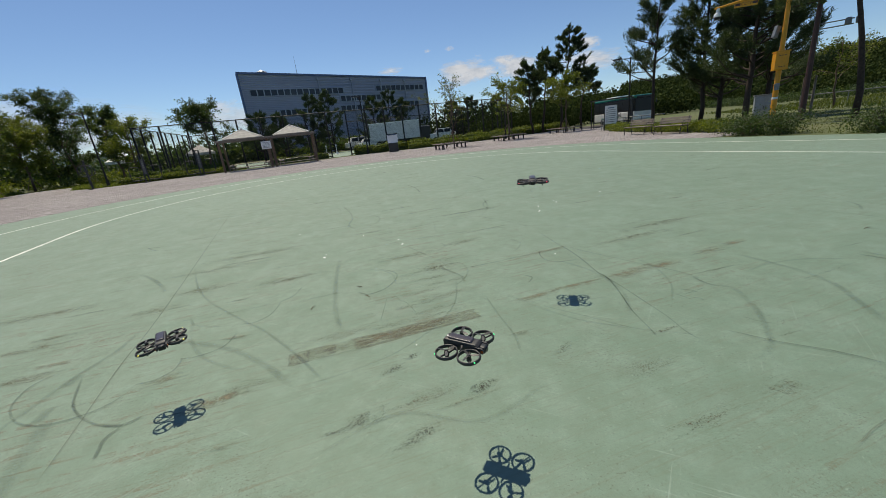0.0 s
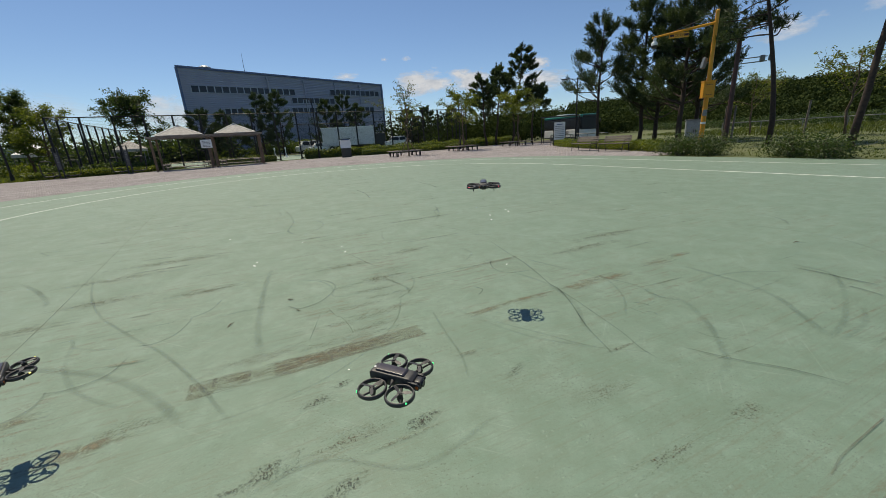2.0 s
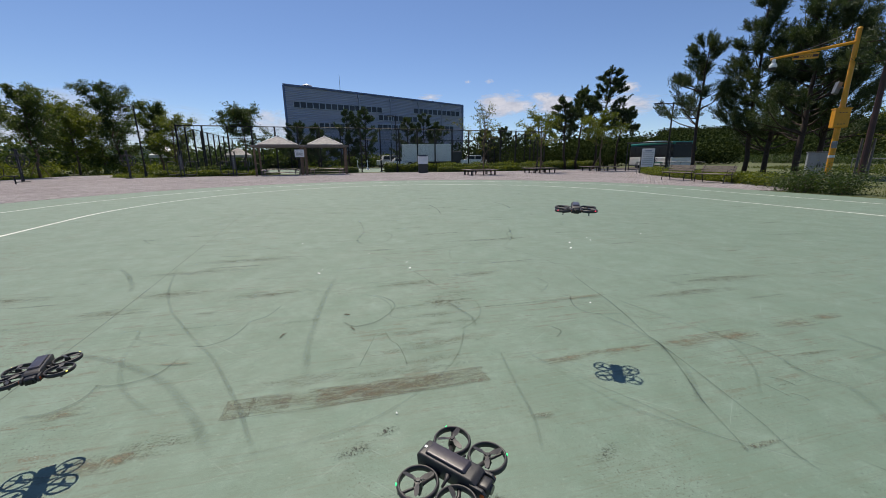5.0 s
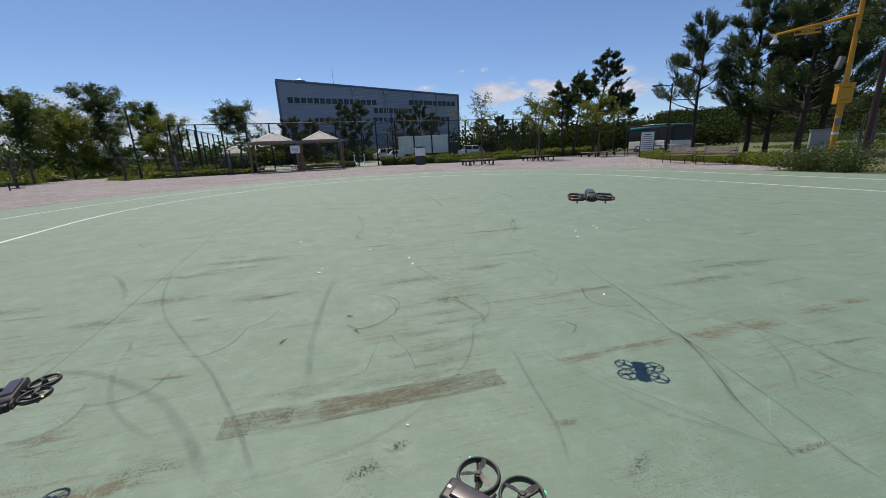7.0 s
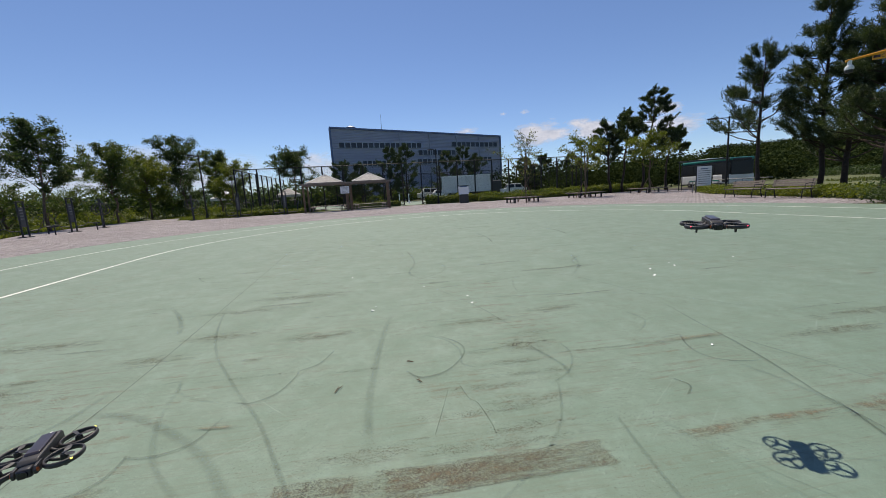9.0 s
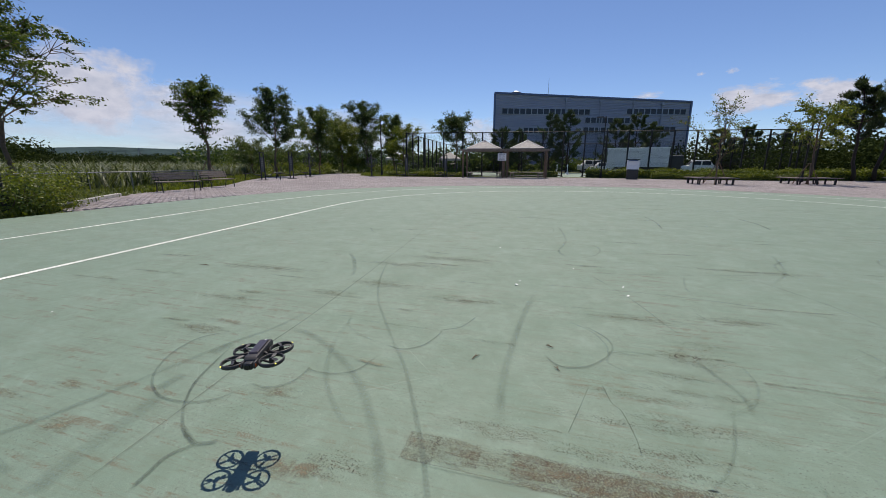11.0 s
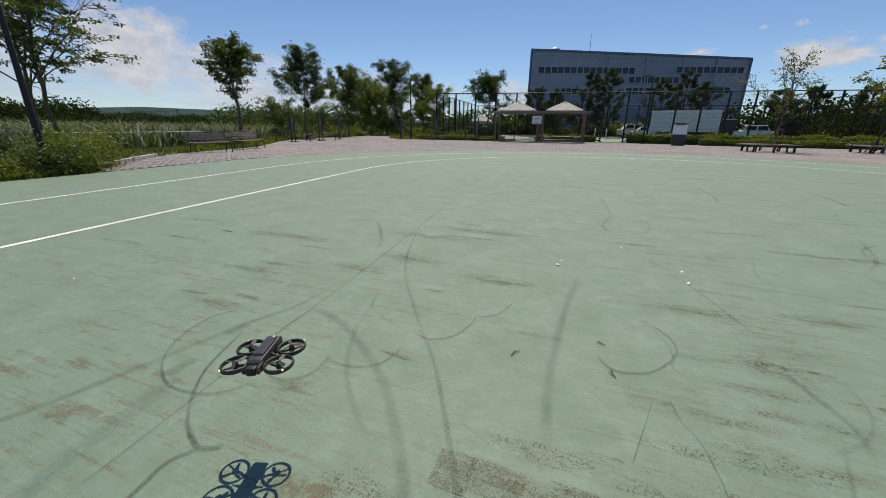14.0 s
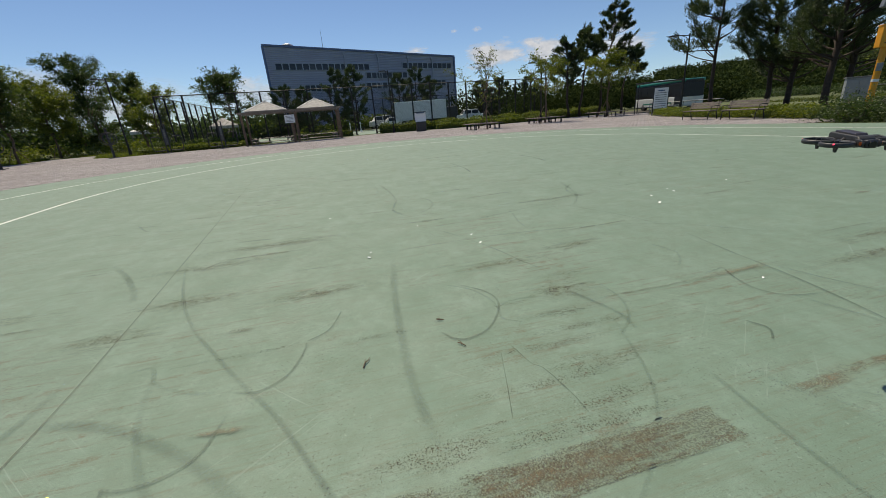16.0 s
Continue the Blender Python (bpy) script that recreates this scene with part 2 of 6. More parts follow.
def tube(bm, pts, radii, seg=7, cap=True):
    """A tapered tube along pts."""
    pts = [Vector(p) for p in pts]
    if isinstance(radii, (int, float)):
        radii = [radii] * len(pts)
    rings = []
    up = Vector((0.13, 0.31, 0.94))
    for i, p in enumerate(pts):
        d = (pts[min(i + 1, len(pts) - 1)] - pts[max(i - 1, 0)]).normalized()
        x = d.cross(up)
        if x.length < 0.05:
            x = d.cross(Vector((1, 0, 0)))
        x.normalize()
        y = d.cross(x)
        rings.append([bm.verts.new(p + (x * math.cos(2 * math.pi * k / seg) + y * math.sin(2 * math.pi * k / seg)) * radii[i]) for k in range(seg)])
    for a, b in zip(rings, rings[1:]):
        for k in range(seg):
            bm.faces.new((a[k], a[(k + 1) % seg], b[(k + 1) % seg], b[k]))
    if cap:
        bm.faces.new(rings[0][::-1])
        bm.faces.new(rings[-1])


def slab(bm, outline, z0, z1):
    """A flat plate with the given outline, from z0 to z1."""
    lo = [bm.verts.new((x, y, z0)) for x, y in outline]
    hi = [bm.verts.new((x, y, z1)) for x, y in outline]
    bm.faces.new(hi)
    bm.faces.new(lo[::-1])
    for i in range(len(lo)):
        j = (i + 1) % len(lo)
        bm.faces.new((lo[i], lo[j], hi[j], hi[i]))


def ribbon(bm, pts, width, z, taper=False):
    """A flat band along a line of points on the ground; width may be one number."""
    n = len(pts)
    uv = bm.loops.layers.uv.verify()
    left, right = [], []
    for i, (x, y) in enumerate(pts):
        x0, y0 = pts[max(i - 1, 0)]
        x1, y1 = pts[min(i + 1, n - 1)]
        d = Vector((x1 - x0, y1 - y0))
        d.normalize()
        w = width / 2 * (min(1.0, 14 * min(i, n - 1 - i) / n + 0.45) if taper else 1)
        left.append(bm.verts.new((x - d.y * w, y + d.x * w, z)))
        right.append(bm.verts.new((x + d.y * w, y - d.x * w, z)))
    for i in range(n - 1):
        face = bm.faces.new((right[i], right[i + 1], left[i + 1], left[i]))
        for loop, across in zip(face.loops, (0.0, 0.0, 1.0, 1.0)):
            loop[uv].uv = ((i + (loop.vert in (right[i + 1], left[i + 1]))) / (n - 1), across)


def from_arrays(name, verts, faces, material, parent=None, label=""):
    """One mesh from numpy arrays of corners and quads or triangles."""
    me = bpy.data.meshes.new(name)
    k = faces.shape[1]
    me.vertices.add(len(verts))
    me.vertices.foreach_set("co", np.ascontiguousarray(verts, dtype=np.float32).ravel())
    me.loops.add(faces.size)
    me.loops.foreach_set("vertex_index", np.ascontiguousarray(faces, dtype=np.int32).ravel())
    me.polygons.add(len(faces))
    me.polygons.foreach_set("loop_start", np.arange(0, faces.size, k, dtype=np.int32))
    me.update(calc_edges=True)
    me.materials.append(material)
    ob = new(name, me)
    if parent is not None:
        ob.parent = parent
    if label:
        tagged(ob, label)
    return ob


def leaves(rng, centres, length, width, droop=0.3, flat=0.6):
    """Corners and quads of one bent leaf at each centre, turned at random."""
    n = len(centres)
    d = rng.normal(size=(n, 3))
    d[:, 2] = d[:, 2] * flat - droop
    d /= np.linalg.norm(d, axis=1)[:, None]
    s = np.cross(d, rng.normal(size=(n, 3)))
    s /= np.linalg.norm(s, axis=1)[:, None] + 1e-9
    k = rng.uniform(0.7, 1.3, size=(n, 1))
    ln, wd = length * k, width * k
    v = np.stack([centres, centres + d * ln * 0.5 + s * wd * 0.5, centres + d * ln, centres + d * ln * 0.5 - s * wd * 0.5], axis=1)
    f = np.arange(4 * n).reshape(n, 4)
    return v.reshape(-1, 3), f


# the court's own axes: N across, U along
N_AX, U_AX = (0.951, 0.309), (-0.309, 0.951)


def nu(n, u):
    return (n * N_AX[0] + u * U_AX[0], n * N_AX[1] + u * U_AX[1])


def stadium(n0, uc, r, back=-40.0, steps=48):
    """The outline of a lane end: two straights and a half circle."""
    pts = [nu(n0 + r, back)]
    for i in range(steps + 1):
        a = math.pi * i / steps
        pts.append(nu(n0 + r * math.cos(a), uc + r * math.sin(a)))
    pts.append(nu(n0 - r, back))
    return pts


# the sports cage's front line
def cage(n, back=0.0):
    return nu(n, 39.9 + 0.04 * n + back)


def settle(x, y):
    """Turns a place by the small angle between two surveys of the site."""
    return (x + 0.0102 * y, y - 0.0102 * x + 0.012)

# ---- ground, court and paving ----
bm = bmesh.new()
slab(bm, [(-900, -300), (900, -300), (900, 1500), (-900, 1500)], -1.0, -0.03)
ground = tagged(part("ground", bm, MAT["ground"]), "rough grass and soil ground reaching the hills", "ground", kind="structure")

bm = bmesh.new()
slab(bm, stadium(2.4, 9.3, 12.8), -0.02, 0.0)
court = tagged(part("court", bm, MAT["court"]), "worn green painted concrete rink with tyre marks", "court", kind="structure")

for name, n0, uc, r, w in (("line_inner", 3.11, 9.77, 7.95, 0.075), ("line_outer", 3.11, 9.77, 10.57, 0.07)):
    bm = bmesh.new()
    lane = [(x - 0.0195 * y, y + 0.0195 * x) for x, y in stadium(n0, uc, r, steps=96)]
    ribbon(bm, lane, w, 0.004)
    tagged(part(name, bm, MAT["line"]), "faded white painted lane line on the court", "court line", kind="structure")

# the paving's sand bed
PAVING = [nu(-10.3, 7.0), (-13.3, 3.6), (-14.2, 4.2), (-17.6, 7.0), (-20.3, 12.0), (-25.5, 16.6), (-30.5, 22.0), (-33.0, 28.0), (-36.0, 36.0), (-33.0, 37.0), (-28.0, 31.0),
          (-24.5, 29.6), (-17.5, 32.2), (-7.0, 37.4), (-3.0, 37.6), (2.0, 38.0), (10.0, 40.5), (18.0, 45.0), (26.0, 52.0), (28.0, 48.0), (20.0, 36.5), (15.2, 25.5), (14.2, 18.0), (13.4, 13.4), (12.3, 13.6), nu(12, 12)]
bm = bmesh.new()
slab(bm, PAVING, -0.06, -0.024)
paving = tagged(part("pavement", bm, MAT["joint"]), "pinkish grey brick paving round the court", "paving", kind="structure")

# ---- marks, stains and litter on the court ----
def stain_mat(name, tone, low, high, strength, speck=90.0, rot=14.0, solid=False):
    """Dirt with ragged edges and grain; its quad runs from -1 to 1."""
    m = Mat(name, 0.85)
    pos = m.n.new("ShaderNodeNewGeometry").outputs["Position"]
    mp = m.n.new("ShaderNodeMapping")
    mp.vector_type = "TEXTURE"
    mp.inputs["Rotation"].default_value = (0, 0, radians(rot))
    mp.inputs["Scale"].default_value = (1.0, 0.12, 1.0)
    m.link(pos, mp.inputs["Vector"])
    streak = m.noise(3.2, 6, 0.75, mp.outputs["Vector"])
    grain = m.ramp(m.noise(speck, 3, 0.7, pos), [(low, 0.0), (high, 1.0)])
    sep = m.n.new("ShaderNodeSeparateXYZ")
    m.link(m.tc.outputs["Object"], sep.inputs[0])
    ex = m.math("ABSOLUTE", sep.outputs[0])
    ey = m.math("ABSOLUTE", sep.outputs[1])
    edge = m.math("MULTIPLY", m.ramp(ex, [(0.93 if solid else 0.1, 1.0), (1.0, 0.0)]), m.ramp(ey, [(0.86 if solid else 0.1, 1.0), (1.0, 0.0)]))
    body = m.ramp(m.math("ADD", m.math("MULTIPLY", streak, 1.2), m.math("MULTIPLY", edge, 0.3 if solid else 0.42)), [(0.68, 0.0), (0.98, 1.0)])
    a = m.math("MULTIPLY", m.math("MULTIPLY", body, grain), strength)
    if not solid:
        a = m.math("MULTIPLY", a, m.ramp(m.noise(13, 4, 0.7, pos), [(0.36, 0.1), (0.56, 1.0)]))
    m.color(m.ramp(m.noise(25, 3, 0.6, pos), [(0.3, tuple(v * 0.65 for v in tone)), (0.7, tone)]))
    m.alpha(m.math("MULTIPLY", a, m.ramp(edge, [(0.0, 0.0), (0.15, 1.0)])))
    return m.m


STAIN = {
    "rusty": stain_mat("rust_streak", (0.2, 0.17, 0.11), 0.4, 0.52, 0.75, 150),
    "rust": stain_mat("rust_brown_wear", (0.15, 0.133, 0.092), 0.46, 0.56, 0.8, 190, 14, True),
    "speckle": stain_mat("worn_speckle", (0.095, 0.075, 0.045), 0.54, 0.585, 0.92, 150),
    "streak": stain_mat("dirt_streak", (0.125, 0.098, 0.056), 0.47, 0.55, 0.7, 150),
    "dark": stain_mat("dark_scuff", (0.055, 0.052, 0.04), 0.5, 0.57, 0.85, 110),
}
stain_level = [0.0015]


def stain(kind, x, y, half_len, half_wid, turn=14.0):
    bm = bmesh.new()
    bm.faces.new([bm.verts.new(p) for p in ((-1, -1, 0), (1, -1, 0), (1, 1, 0), (-1, 1, 0))])
    ob = part("stain", bm, STAIN[kind], court)
    stain_level[0] += 0.00003
    ob.matrix_basis = pose(x, y, stain_level[0], 0, 0, turn) @ Matrix.Diagonal((half_len, half_wid, 1, 1))
    return ob


# the long worn strip of brown undercoat and the speckled field behind it
stain("rust", 0.2, 1.475, 0.48, 0.085, 14.6)
stain("rust", -0.46, 1.32, 0.1, 0.075, 14.6)
stain("rust", -0.6, 1.275, 0.07, 0.085, 14.6)
stain("rusty", 0.02, 1.425, 0.7, 0.1, 14.6)
for x, y, a, b in ((0.02, 1.43, 0.68, 0.12), (-0.35, 1.53, 0.33, 0.1), (0.2, 1.62, 0.55, 0.06), (0.3, 1.74, 0.5, 0.06), (0.15, 1.86, 0.6, 0.055), (0.35, 1.98, 0.45, 0.06), (0.2, 2.12, 0.5, 0.05), (0.4, 2.27, 0.4, 0.055), (0.3, 2.42, 0.35, 0.05), (0.42, 2.66, 0.28, 0.13), (0.08, 2.56, 0.16, 0.035),
                   (0.35, 2.4, 0.16, 0.06), (0.5, 2.9, 0.25, 0.09), (0.25, 0.72, 0.25, 0.1), (-0.85, 1.03, 0.2, 0.12), (1.45, 0.72, 0.25, 0.08), (1.95, 0.45, 0.16, 0.09), (1.45, 0.32, 0.3, 0.06), (-0.68, 2.3, 0.25, 0.025)):
    stain("speckle", x, y, a, b)
for x, y, a, b in ((1.18, 1.76, 0.25, 0.035), (1.55, 1.86, 0.25, 0.04), (2.0, 1.97, 0.25, 0.06), (2.38, 2.05, 0.22, 0.065), (2.95, 2.24, 0.22, 0.05), (3.3, 2.36, 0.16, 0.045)):
    stain("rusty", x, y, a * 1.15, b * 1.5, 14.5)
for x, y, a, b in ((-2.06, 0.575, 0.11, 0.05), (-2.75, 0.49, 0.38, 0.035), (-2.43, 0.73, 0.14, 0.04), (-1.45, 1.22, 0.16, 0.05), (-0.95, 0.95, 0.22, 0.06)):
    stain("rusty", x, y, a, b * 1.4, 18)
for x, y, a, b in ((-3.0, 1.93, 0.42, 0.1), (-2.95, 2.12, 0.3, 0.05), (-4.75, 1.6, 0.4, 0.07), (-4.5, 2.0, 0.5, 0.05), (-5.1, 2.5, 0.4, 0.06), (-2.3, 2.45, 0.35, 0.14), (-2.1, 2.9, 0.5, 0.14), (-2.0, 4.1, 0.9, 0.14), (-2.3, 3.6, 0.7, 0.12), (-3.6, 2.7, 0.8, 0.14), (0.4, 2.72, 0.3, 0.1), (-1.2, 2.9, 0.5, 0.1), (-2.6, 1.45, 0.4, 0.09),
                   (1.1, 5.25, 0.9, 0.09), (-0.5, 4.6, 0.4, 0.06), (-2.2, 8.25, 0.6, 0.09), (0.1, 3.2, 0.5, 0.1), (0.75, 3.5, 0.35, 0.12), (2.6, 2.9, 0.7, 0.1), (3.2, 3.3, 0.8, 0.12)):
    stain("streak", x, y, a, b)
for x, y, a, b in ((0.16, 1.12, 0.07, 0.04), (0.05, 1.0, 0.12, 0.06), (1.1, 1.0, 0.14, 0.04), (-0.1, 0.6, 0.2, 0.08), (0.55, 0.75, 0.15, 0.05), (0.2, 0.45, 0.2, 0.06), (-2.45, 0.35, 0.16, 0.03)):
    stain("dark", x, y, a, b, 30)
dice = random.Random(11)
placed = []
for i in range(260):
    u = dice.uniform(0.4, 16)
    n = dice.uniform(-7, 9) * (0.35 + u / 18)
    k = 0.5 + u / 12
    if n * n / 0.8 + (u - 1.7) ** 2 < 1.0 or any(abs(n - a) < 1.3 * k and abs(u - b) < 0.2 * k for a, b in placed):
        continue
    placed.append((n, u))
    stain(dice.choice(("streak", "streak", "streak", "speckle", "rusty" if i % 3 == 0 else "streak")), n, u, dice.uniform(0.2, 0.8) * k, dice.uniform(0.015, 0.05) * k, dice.gauss(14, 3))


def tyre_mat(name, tone, strength, low=0.3):
    m = Mat(name, 0.7)
    pos = m.n.new("ShaderNodeNewGeometry").outputs["Position"]
    a = m.ramp(m.noise(2.2, 5, 0.65, pos), [(low, 0.15), (low + 0.35, 1.0)])
    g = m.ramp(m.noise(110, 3, 0.6, pos), [(0.3, 0.4), (0.6, 1.0)])
    # the band fades towards both sides and both ends
    sep = m.n.new("ShaderNodeSeparateXYZ")
    m.link(m.tc.outputs["UV"], sep.inputs[0])
    side = m.ramp(sep.outputs[1], [(0.0, 0.0), (0.32, 1.0), (0.68, 1.0), (1.0, 0.0)])
    ends = m.ramp(sep.outputs[0], [(0.0, 0.0), (0.1, 1.0), (0.86, 1.0), (1.0, 0.0)])
    m.color(tone)
    m.alpha(m.math("MULTIPLY", m.math("MULTIPLY", m.math("MULTIPLY", a, g), m.math("MULTIPLY", side, ends)), strength))
    return m.m


TYRE = {"wide": tyre_mat("tyre_smear", (0.055, 0.08, 0.066), 0.3), "mark": tyre_mat("tyre_mark", (0.042, 0.058, 0.046), 0.62), "crack": tyre_mat("crack_shadow", (0.045, 0.048, 0.038), 0.6, 0.26),
        "seam": tyre_mat("seam_dirt", (0.085, 0.055, 0.038), 0.65, 0.26), "faint": tyre_mat("tyre_ghost", (0.06, 0.085, 0.068), 0.24), "dark": tyre_mat("tyre_burn", (0.035, 0.05, 0.04), 0.6)}
mark_level = [0.0050]


def spline(pts, per=12):
    """A smooth line through pts."""
    p = [2 * Vector(pts[0]) - Vector(pts[1])] + [Vector(q) for q in pts] + [2 * Vector(pts[-1]) - Vector(pts[-2])]
    out = []
    for i in range(1, len(p) - 2):
        for k in range(per):
            t = k / per
            a, b, c, d = p[i - 1], p[i], p[i + 1], p[i + 2]
            out.append(0.5 * ((2 * b) + (c - a) * t + (2 * a - 5 * b + 4 * c - d) * t * t + (3 * b - a - 3 * c + d) * t ** 3))
    out.append(p[-2])
    return [(q.x, q.y) for q in out]


def mark(kind, width, *pts):
    """One tyre mark, scratch or crack."""
    bm = bmesh.new()
    mark_level[0] += 0.00004
    ribbon(bm, spline(pts), width * (1.0 if kind in ("wide", "faint") else 0.75), mark_level[0], True)
    return part({"crack": "crack"}.get(kind, "tyre_mark"), bm, TYRE[kind], court)


mark("seam", 0.011, (-5.45, 11.29), (-2.90, 4.30), (-2.14, 2.18), (-1.92, 1.48), (-1.67, 0.80), (-1.55, 0.46))
mark("wide", 0.032, (-2.85, 4.05), (-2.27, 3.08), (-1.88, 2.56), (-1.57, 2.25), (-1.26, 1.96), (-1.02, 1.75), (-0.80, 1.51), (-0.66, 1.35), (-0.55, 1.22), (-0.43, 1.06), (-0.30, 0.90))
mark("wide", 0.06, (-3.42, 3.81), (-3.02, 3.48), (-2.68, 3.13), (-2.53, 2.92))
mark("wide", 0.06, (-0.75, 3.47), (-0.66, 2.79), (-0.56, 2.25), (-0.48, 1.90), (-0.35, 1.50))
mark("mark", 0.024, (-1.28, 1.91), (-1.16, 1.91), (-1.07, 2.02), (-1.06, 2.21), (-1.08, 2.28))
mark("mark", 0.022, (-1.08, 2.28), (-0.99, 2.38), (-0.97, 2.53), (-0.97, 2.60))
mark("faint", 0.03, (-1.90, 2.10), (-1.80, 2.13), (-1.70, 2.01), (-1.51, 1.93), (-1.33, 1.91))
mark("wide", 0.065, (-2.05, 1.77), (-1.84, 1.77), (-1.59, 1.71), (-1.29, 1.58), (-1.07, 1.45), (-0.84, 1.26), (-0.68, 1.11), (-0.55, 0.96))
mark("mark", 0.026, (-0.36, 2.29), (-0.29, 2.22), (-0.21, 2.21), (-0.09, 2.31), (-0.01, 2.55), (-0.07, 2.73), (-0.28, 2.89))
mark("faint", 0.025, (-0.01, 2.54), (0.12, 2.60), (0.25, 2.61))
mark("crack", 0.008, (-0.02, 2.14), (0.05, 1.98), (0.10, 1.93), (0.17, 1.76), (0.20, 1.64))
mark("crack", 0.007, (-0.07, 2.07), (-0.08, 1.84), (-0.09, 1.65))
mark("mark", 0.05, (-0.12, 9.80), (0.14, 8.91), (0.27, 7.93))
mark("mark", 0.018, (1.72, 3.74), (1.76, 3.08), (1.80, 2.72), (1.81, 2.38), (1.80, 2.06), (1.82, 1.93), (1.78, 1.66), (1.71, 1.35), (1.69, 1.17), (1.68, 1.05), (1.67, 0.99))
mark("mark", 0.016, (1.81, 1.99), (1.84, 1.70), (1.86, 1.38), (1.87, 1.19), (1.86, 1.00), (1.88, 0.89))
mark("wide", 0.016, (0.99, 1.74), (1.12, 1.61), (1.22, 1.49), (1.38, 1.33), (1.50, 1.20), (1.62, 1.09), (1.77, 1.01), (1.93, 0.93))
mark("wide", 0.018, (1.81, 2.85), (1.96, 2.58), (2.11, 2.33), (2.25, 2.09), (2.41, 1.85), (2.44, 1.62), (2.43, 1.38))
mark("faint", 0.03, (1.07, 4.89), (1.48, 4.28), (1.72, 3.74))
mark("mark", 0.024, (1.52, 2.84), (1.48, 2.67), (1.49, 2.51), (1.60, 2.42), (1.79, 2.42))
mark("faint", 0.02, (1.36, 2.77), (1.45, 2.81), (1.52, 2.84))
mark("mark", 0.02, (1.18, 2.20), (1.23, 2.12), (1.17, 2.02))
mark("faint", 0.025, (1.32, 3.37), (1.40, 3.19), (1.36, 3.04), (1.26, 2.89))
mark("mark", 0.018, (2.42, 1.72), (2.44, 1.62), (2.47, 1.54), (2.54, 1.48))
mark("mark", 0.016, (2.20, 1.55), (2.26, 1.51), (2.28, 1.46))
mark("mark", 0.014, (2.19, 1.40), (2.23, 1.37), (2.23, 1.33))
mark("wide", 0.024, (0.76, 1.86), (0.80, 1.51), (0.84, 1.21), (0.83, 0.98))
mark("mark", 0.026, (-2.34, 1.51), (-2.41, 1.34), (-2.32, 1.13), (-2.13, 0.97), (-1.92, 0.91), (-1.75, 0.95), (-1.65, 1.03), (-1.61, 1.15))
mark("wide", 0.05, (-2.25, 0.29), (-2.20, 0.45), (-2.18, 0.64), (-2.17, 0.87), (-2.17, 1.16), (-2.16, 1.43), (-2.12, 1.75), (-2.19, 2.14))
mark("wide", 0.09, (-2.15, 1.42), (-2.14, 1.35), (-2.12, 1.28))
mark("wide", 0.08, (-2.02, 1.08), (-2.01, 1.01), (-1.99, 0.93))
mark("mark", 0.026, (-2.12, 1.41), (-1.92, 1.10), (-1.77, 0.96), (-1.64, 0.88), (-1.52, 0.83), (-1.42, 0.82))
mark("dark", 0.035, (-1.58, 0.85), (-1.49, 0.83), (-1.42, 0.82), (-1.37, 0.85), (-1.35, 0.88))
mark("mark", 0.03, (-1.41, 0.83), (-1.44, 0.73), (-1.41, 0.65), (-1.38, 0.58))
mark("mark", 0.026, (-1.63, 1.20), (-1.51, 1.23), (-1.45, 1.32), (-1.47, 1.44), (-1.49, 1.47))
mark("mark", 0.024, (-1.49, 1.46), (-1.40, 1.46), (-1.30, 1.50), (-1.23, 1.59), (-1.23, 1.78))
mark("faint", 0.04, (-1.77, 2.12), (-1.58, 1.75), (-1.34, 1.46), (-1.07, 1.27), (-0.90, 1.20))
mark("wide", 0.11, (-1.66, 0.38), (-1.74, 0.53), (-1.83, 0.73), (-1.93, 0.96))
mark("faint", 0.04, (-2.22, 0.39), (-2.01, 0.38), (-1.84, 0.39))
mark("wide", 0.02, (-0.35, 2.88), (-0.17, 2.78), (-0.06, 2.63), (-0.02, 2.49), (-0.01, 2.38), (0.11, 2.32))
mark("crack", 0.01, (-0.47, 4.33), (0.04, 3.61), (0.27, 3.19), (0.38, 3.01))
mark("wide", 0.035, (0.42, 2.69), (0.54, 2.50), (0.62, 2.35), (0.63, 2.18))
mark("crack", 0.01, (0.49, 3.53), (0.53, 3.47), (0.54, 3.44))
mark("faint", 0.03, (0.46, 4.67), (0.45, 4.30), (0.48, 4.05))
mark("crack", 0.012, (-0.51, 4.27), (0.09, 4.53), (0.74, 4.88), (1.44, 5.30))
mark("mark", 0.07, (1.67, 10.43), (1.89, 9.66), (1.97, 8.83))
mark("wide", 0.05, (-1.50, 7.45), (-1.14, 6.42), (-0.99, 5.79), (-0.95, 5.21), (-0.73, 4.82))
mark("wide", 0.05, (2.47, 1.78), (2.43, 1.60), (2.54, 1.46), (2.45, 1.17), (2.31, 0.93), (2.18, 0.76), (2.00, 0.64))
mark("mark", 0.017, (2.07, 0.97), (2.25, 0.78), (2.43, 0.64), (2.56, 0.48))
mark("wide", 0.06, (3.07, 2.11), (3.19, 1.66), (3.19, 1.35), (3.06, 1.07), (2.93, 0.81))
mark("mark", 0.035, (3.86, 1.76), (3.94, 1.57), (3.97, 1.44), (4.04, 1.26))
mark("mark", 0.045, (3.82, 1.34), (3.84, 1.25), (3.84, 1.13))
mark("faint", 0.04, (2.96, 0.78), (3.24, 0.87), (3.40, 0.96), (3.54, 1.07))
mark("mark", 0.03, (4.57, 2.28), (4.66, 2.25))
mark("seam", 0.012, (2.48, 0.29), (2.27, 0.23), (2.07, 0.17), (1.91, 0.10))
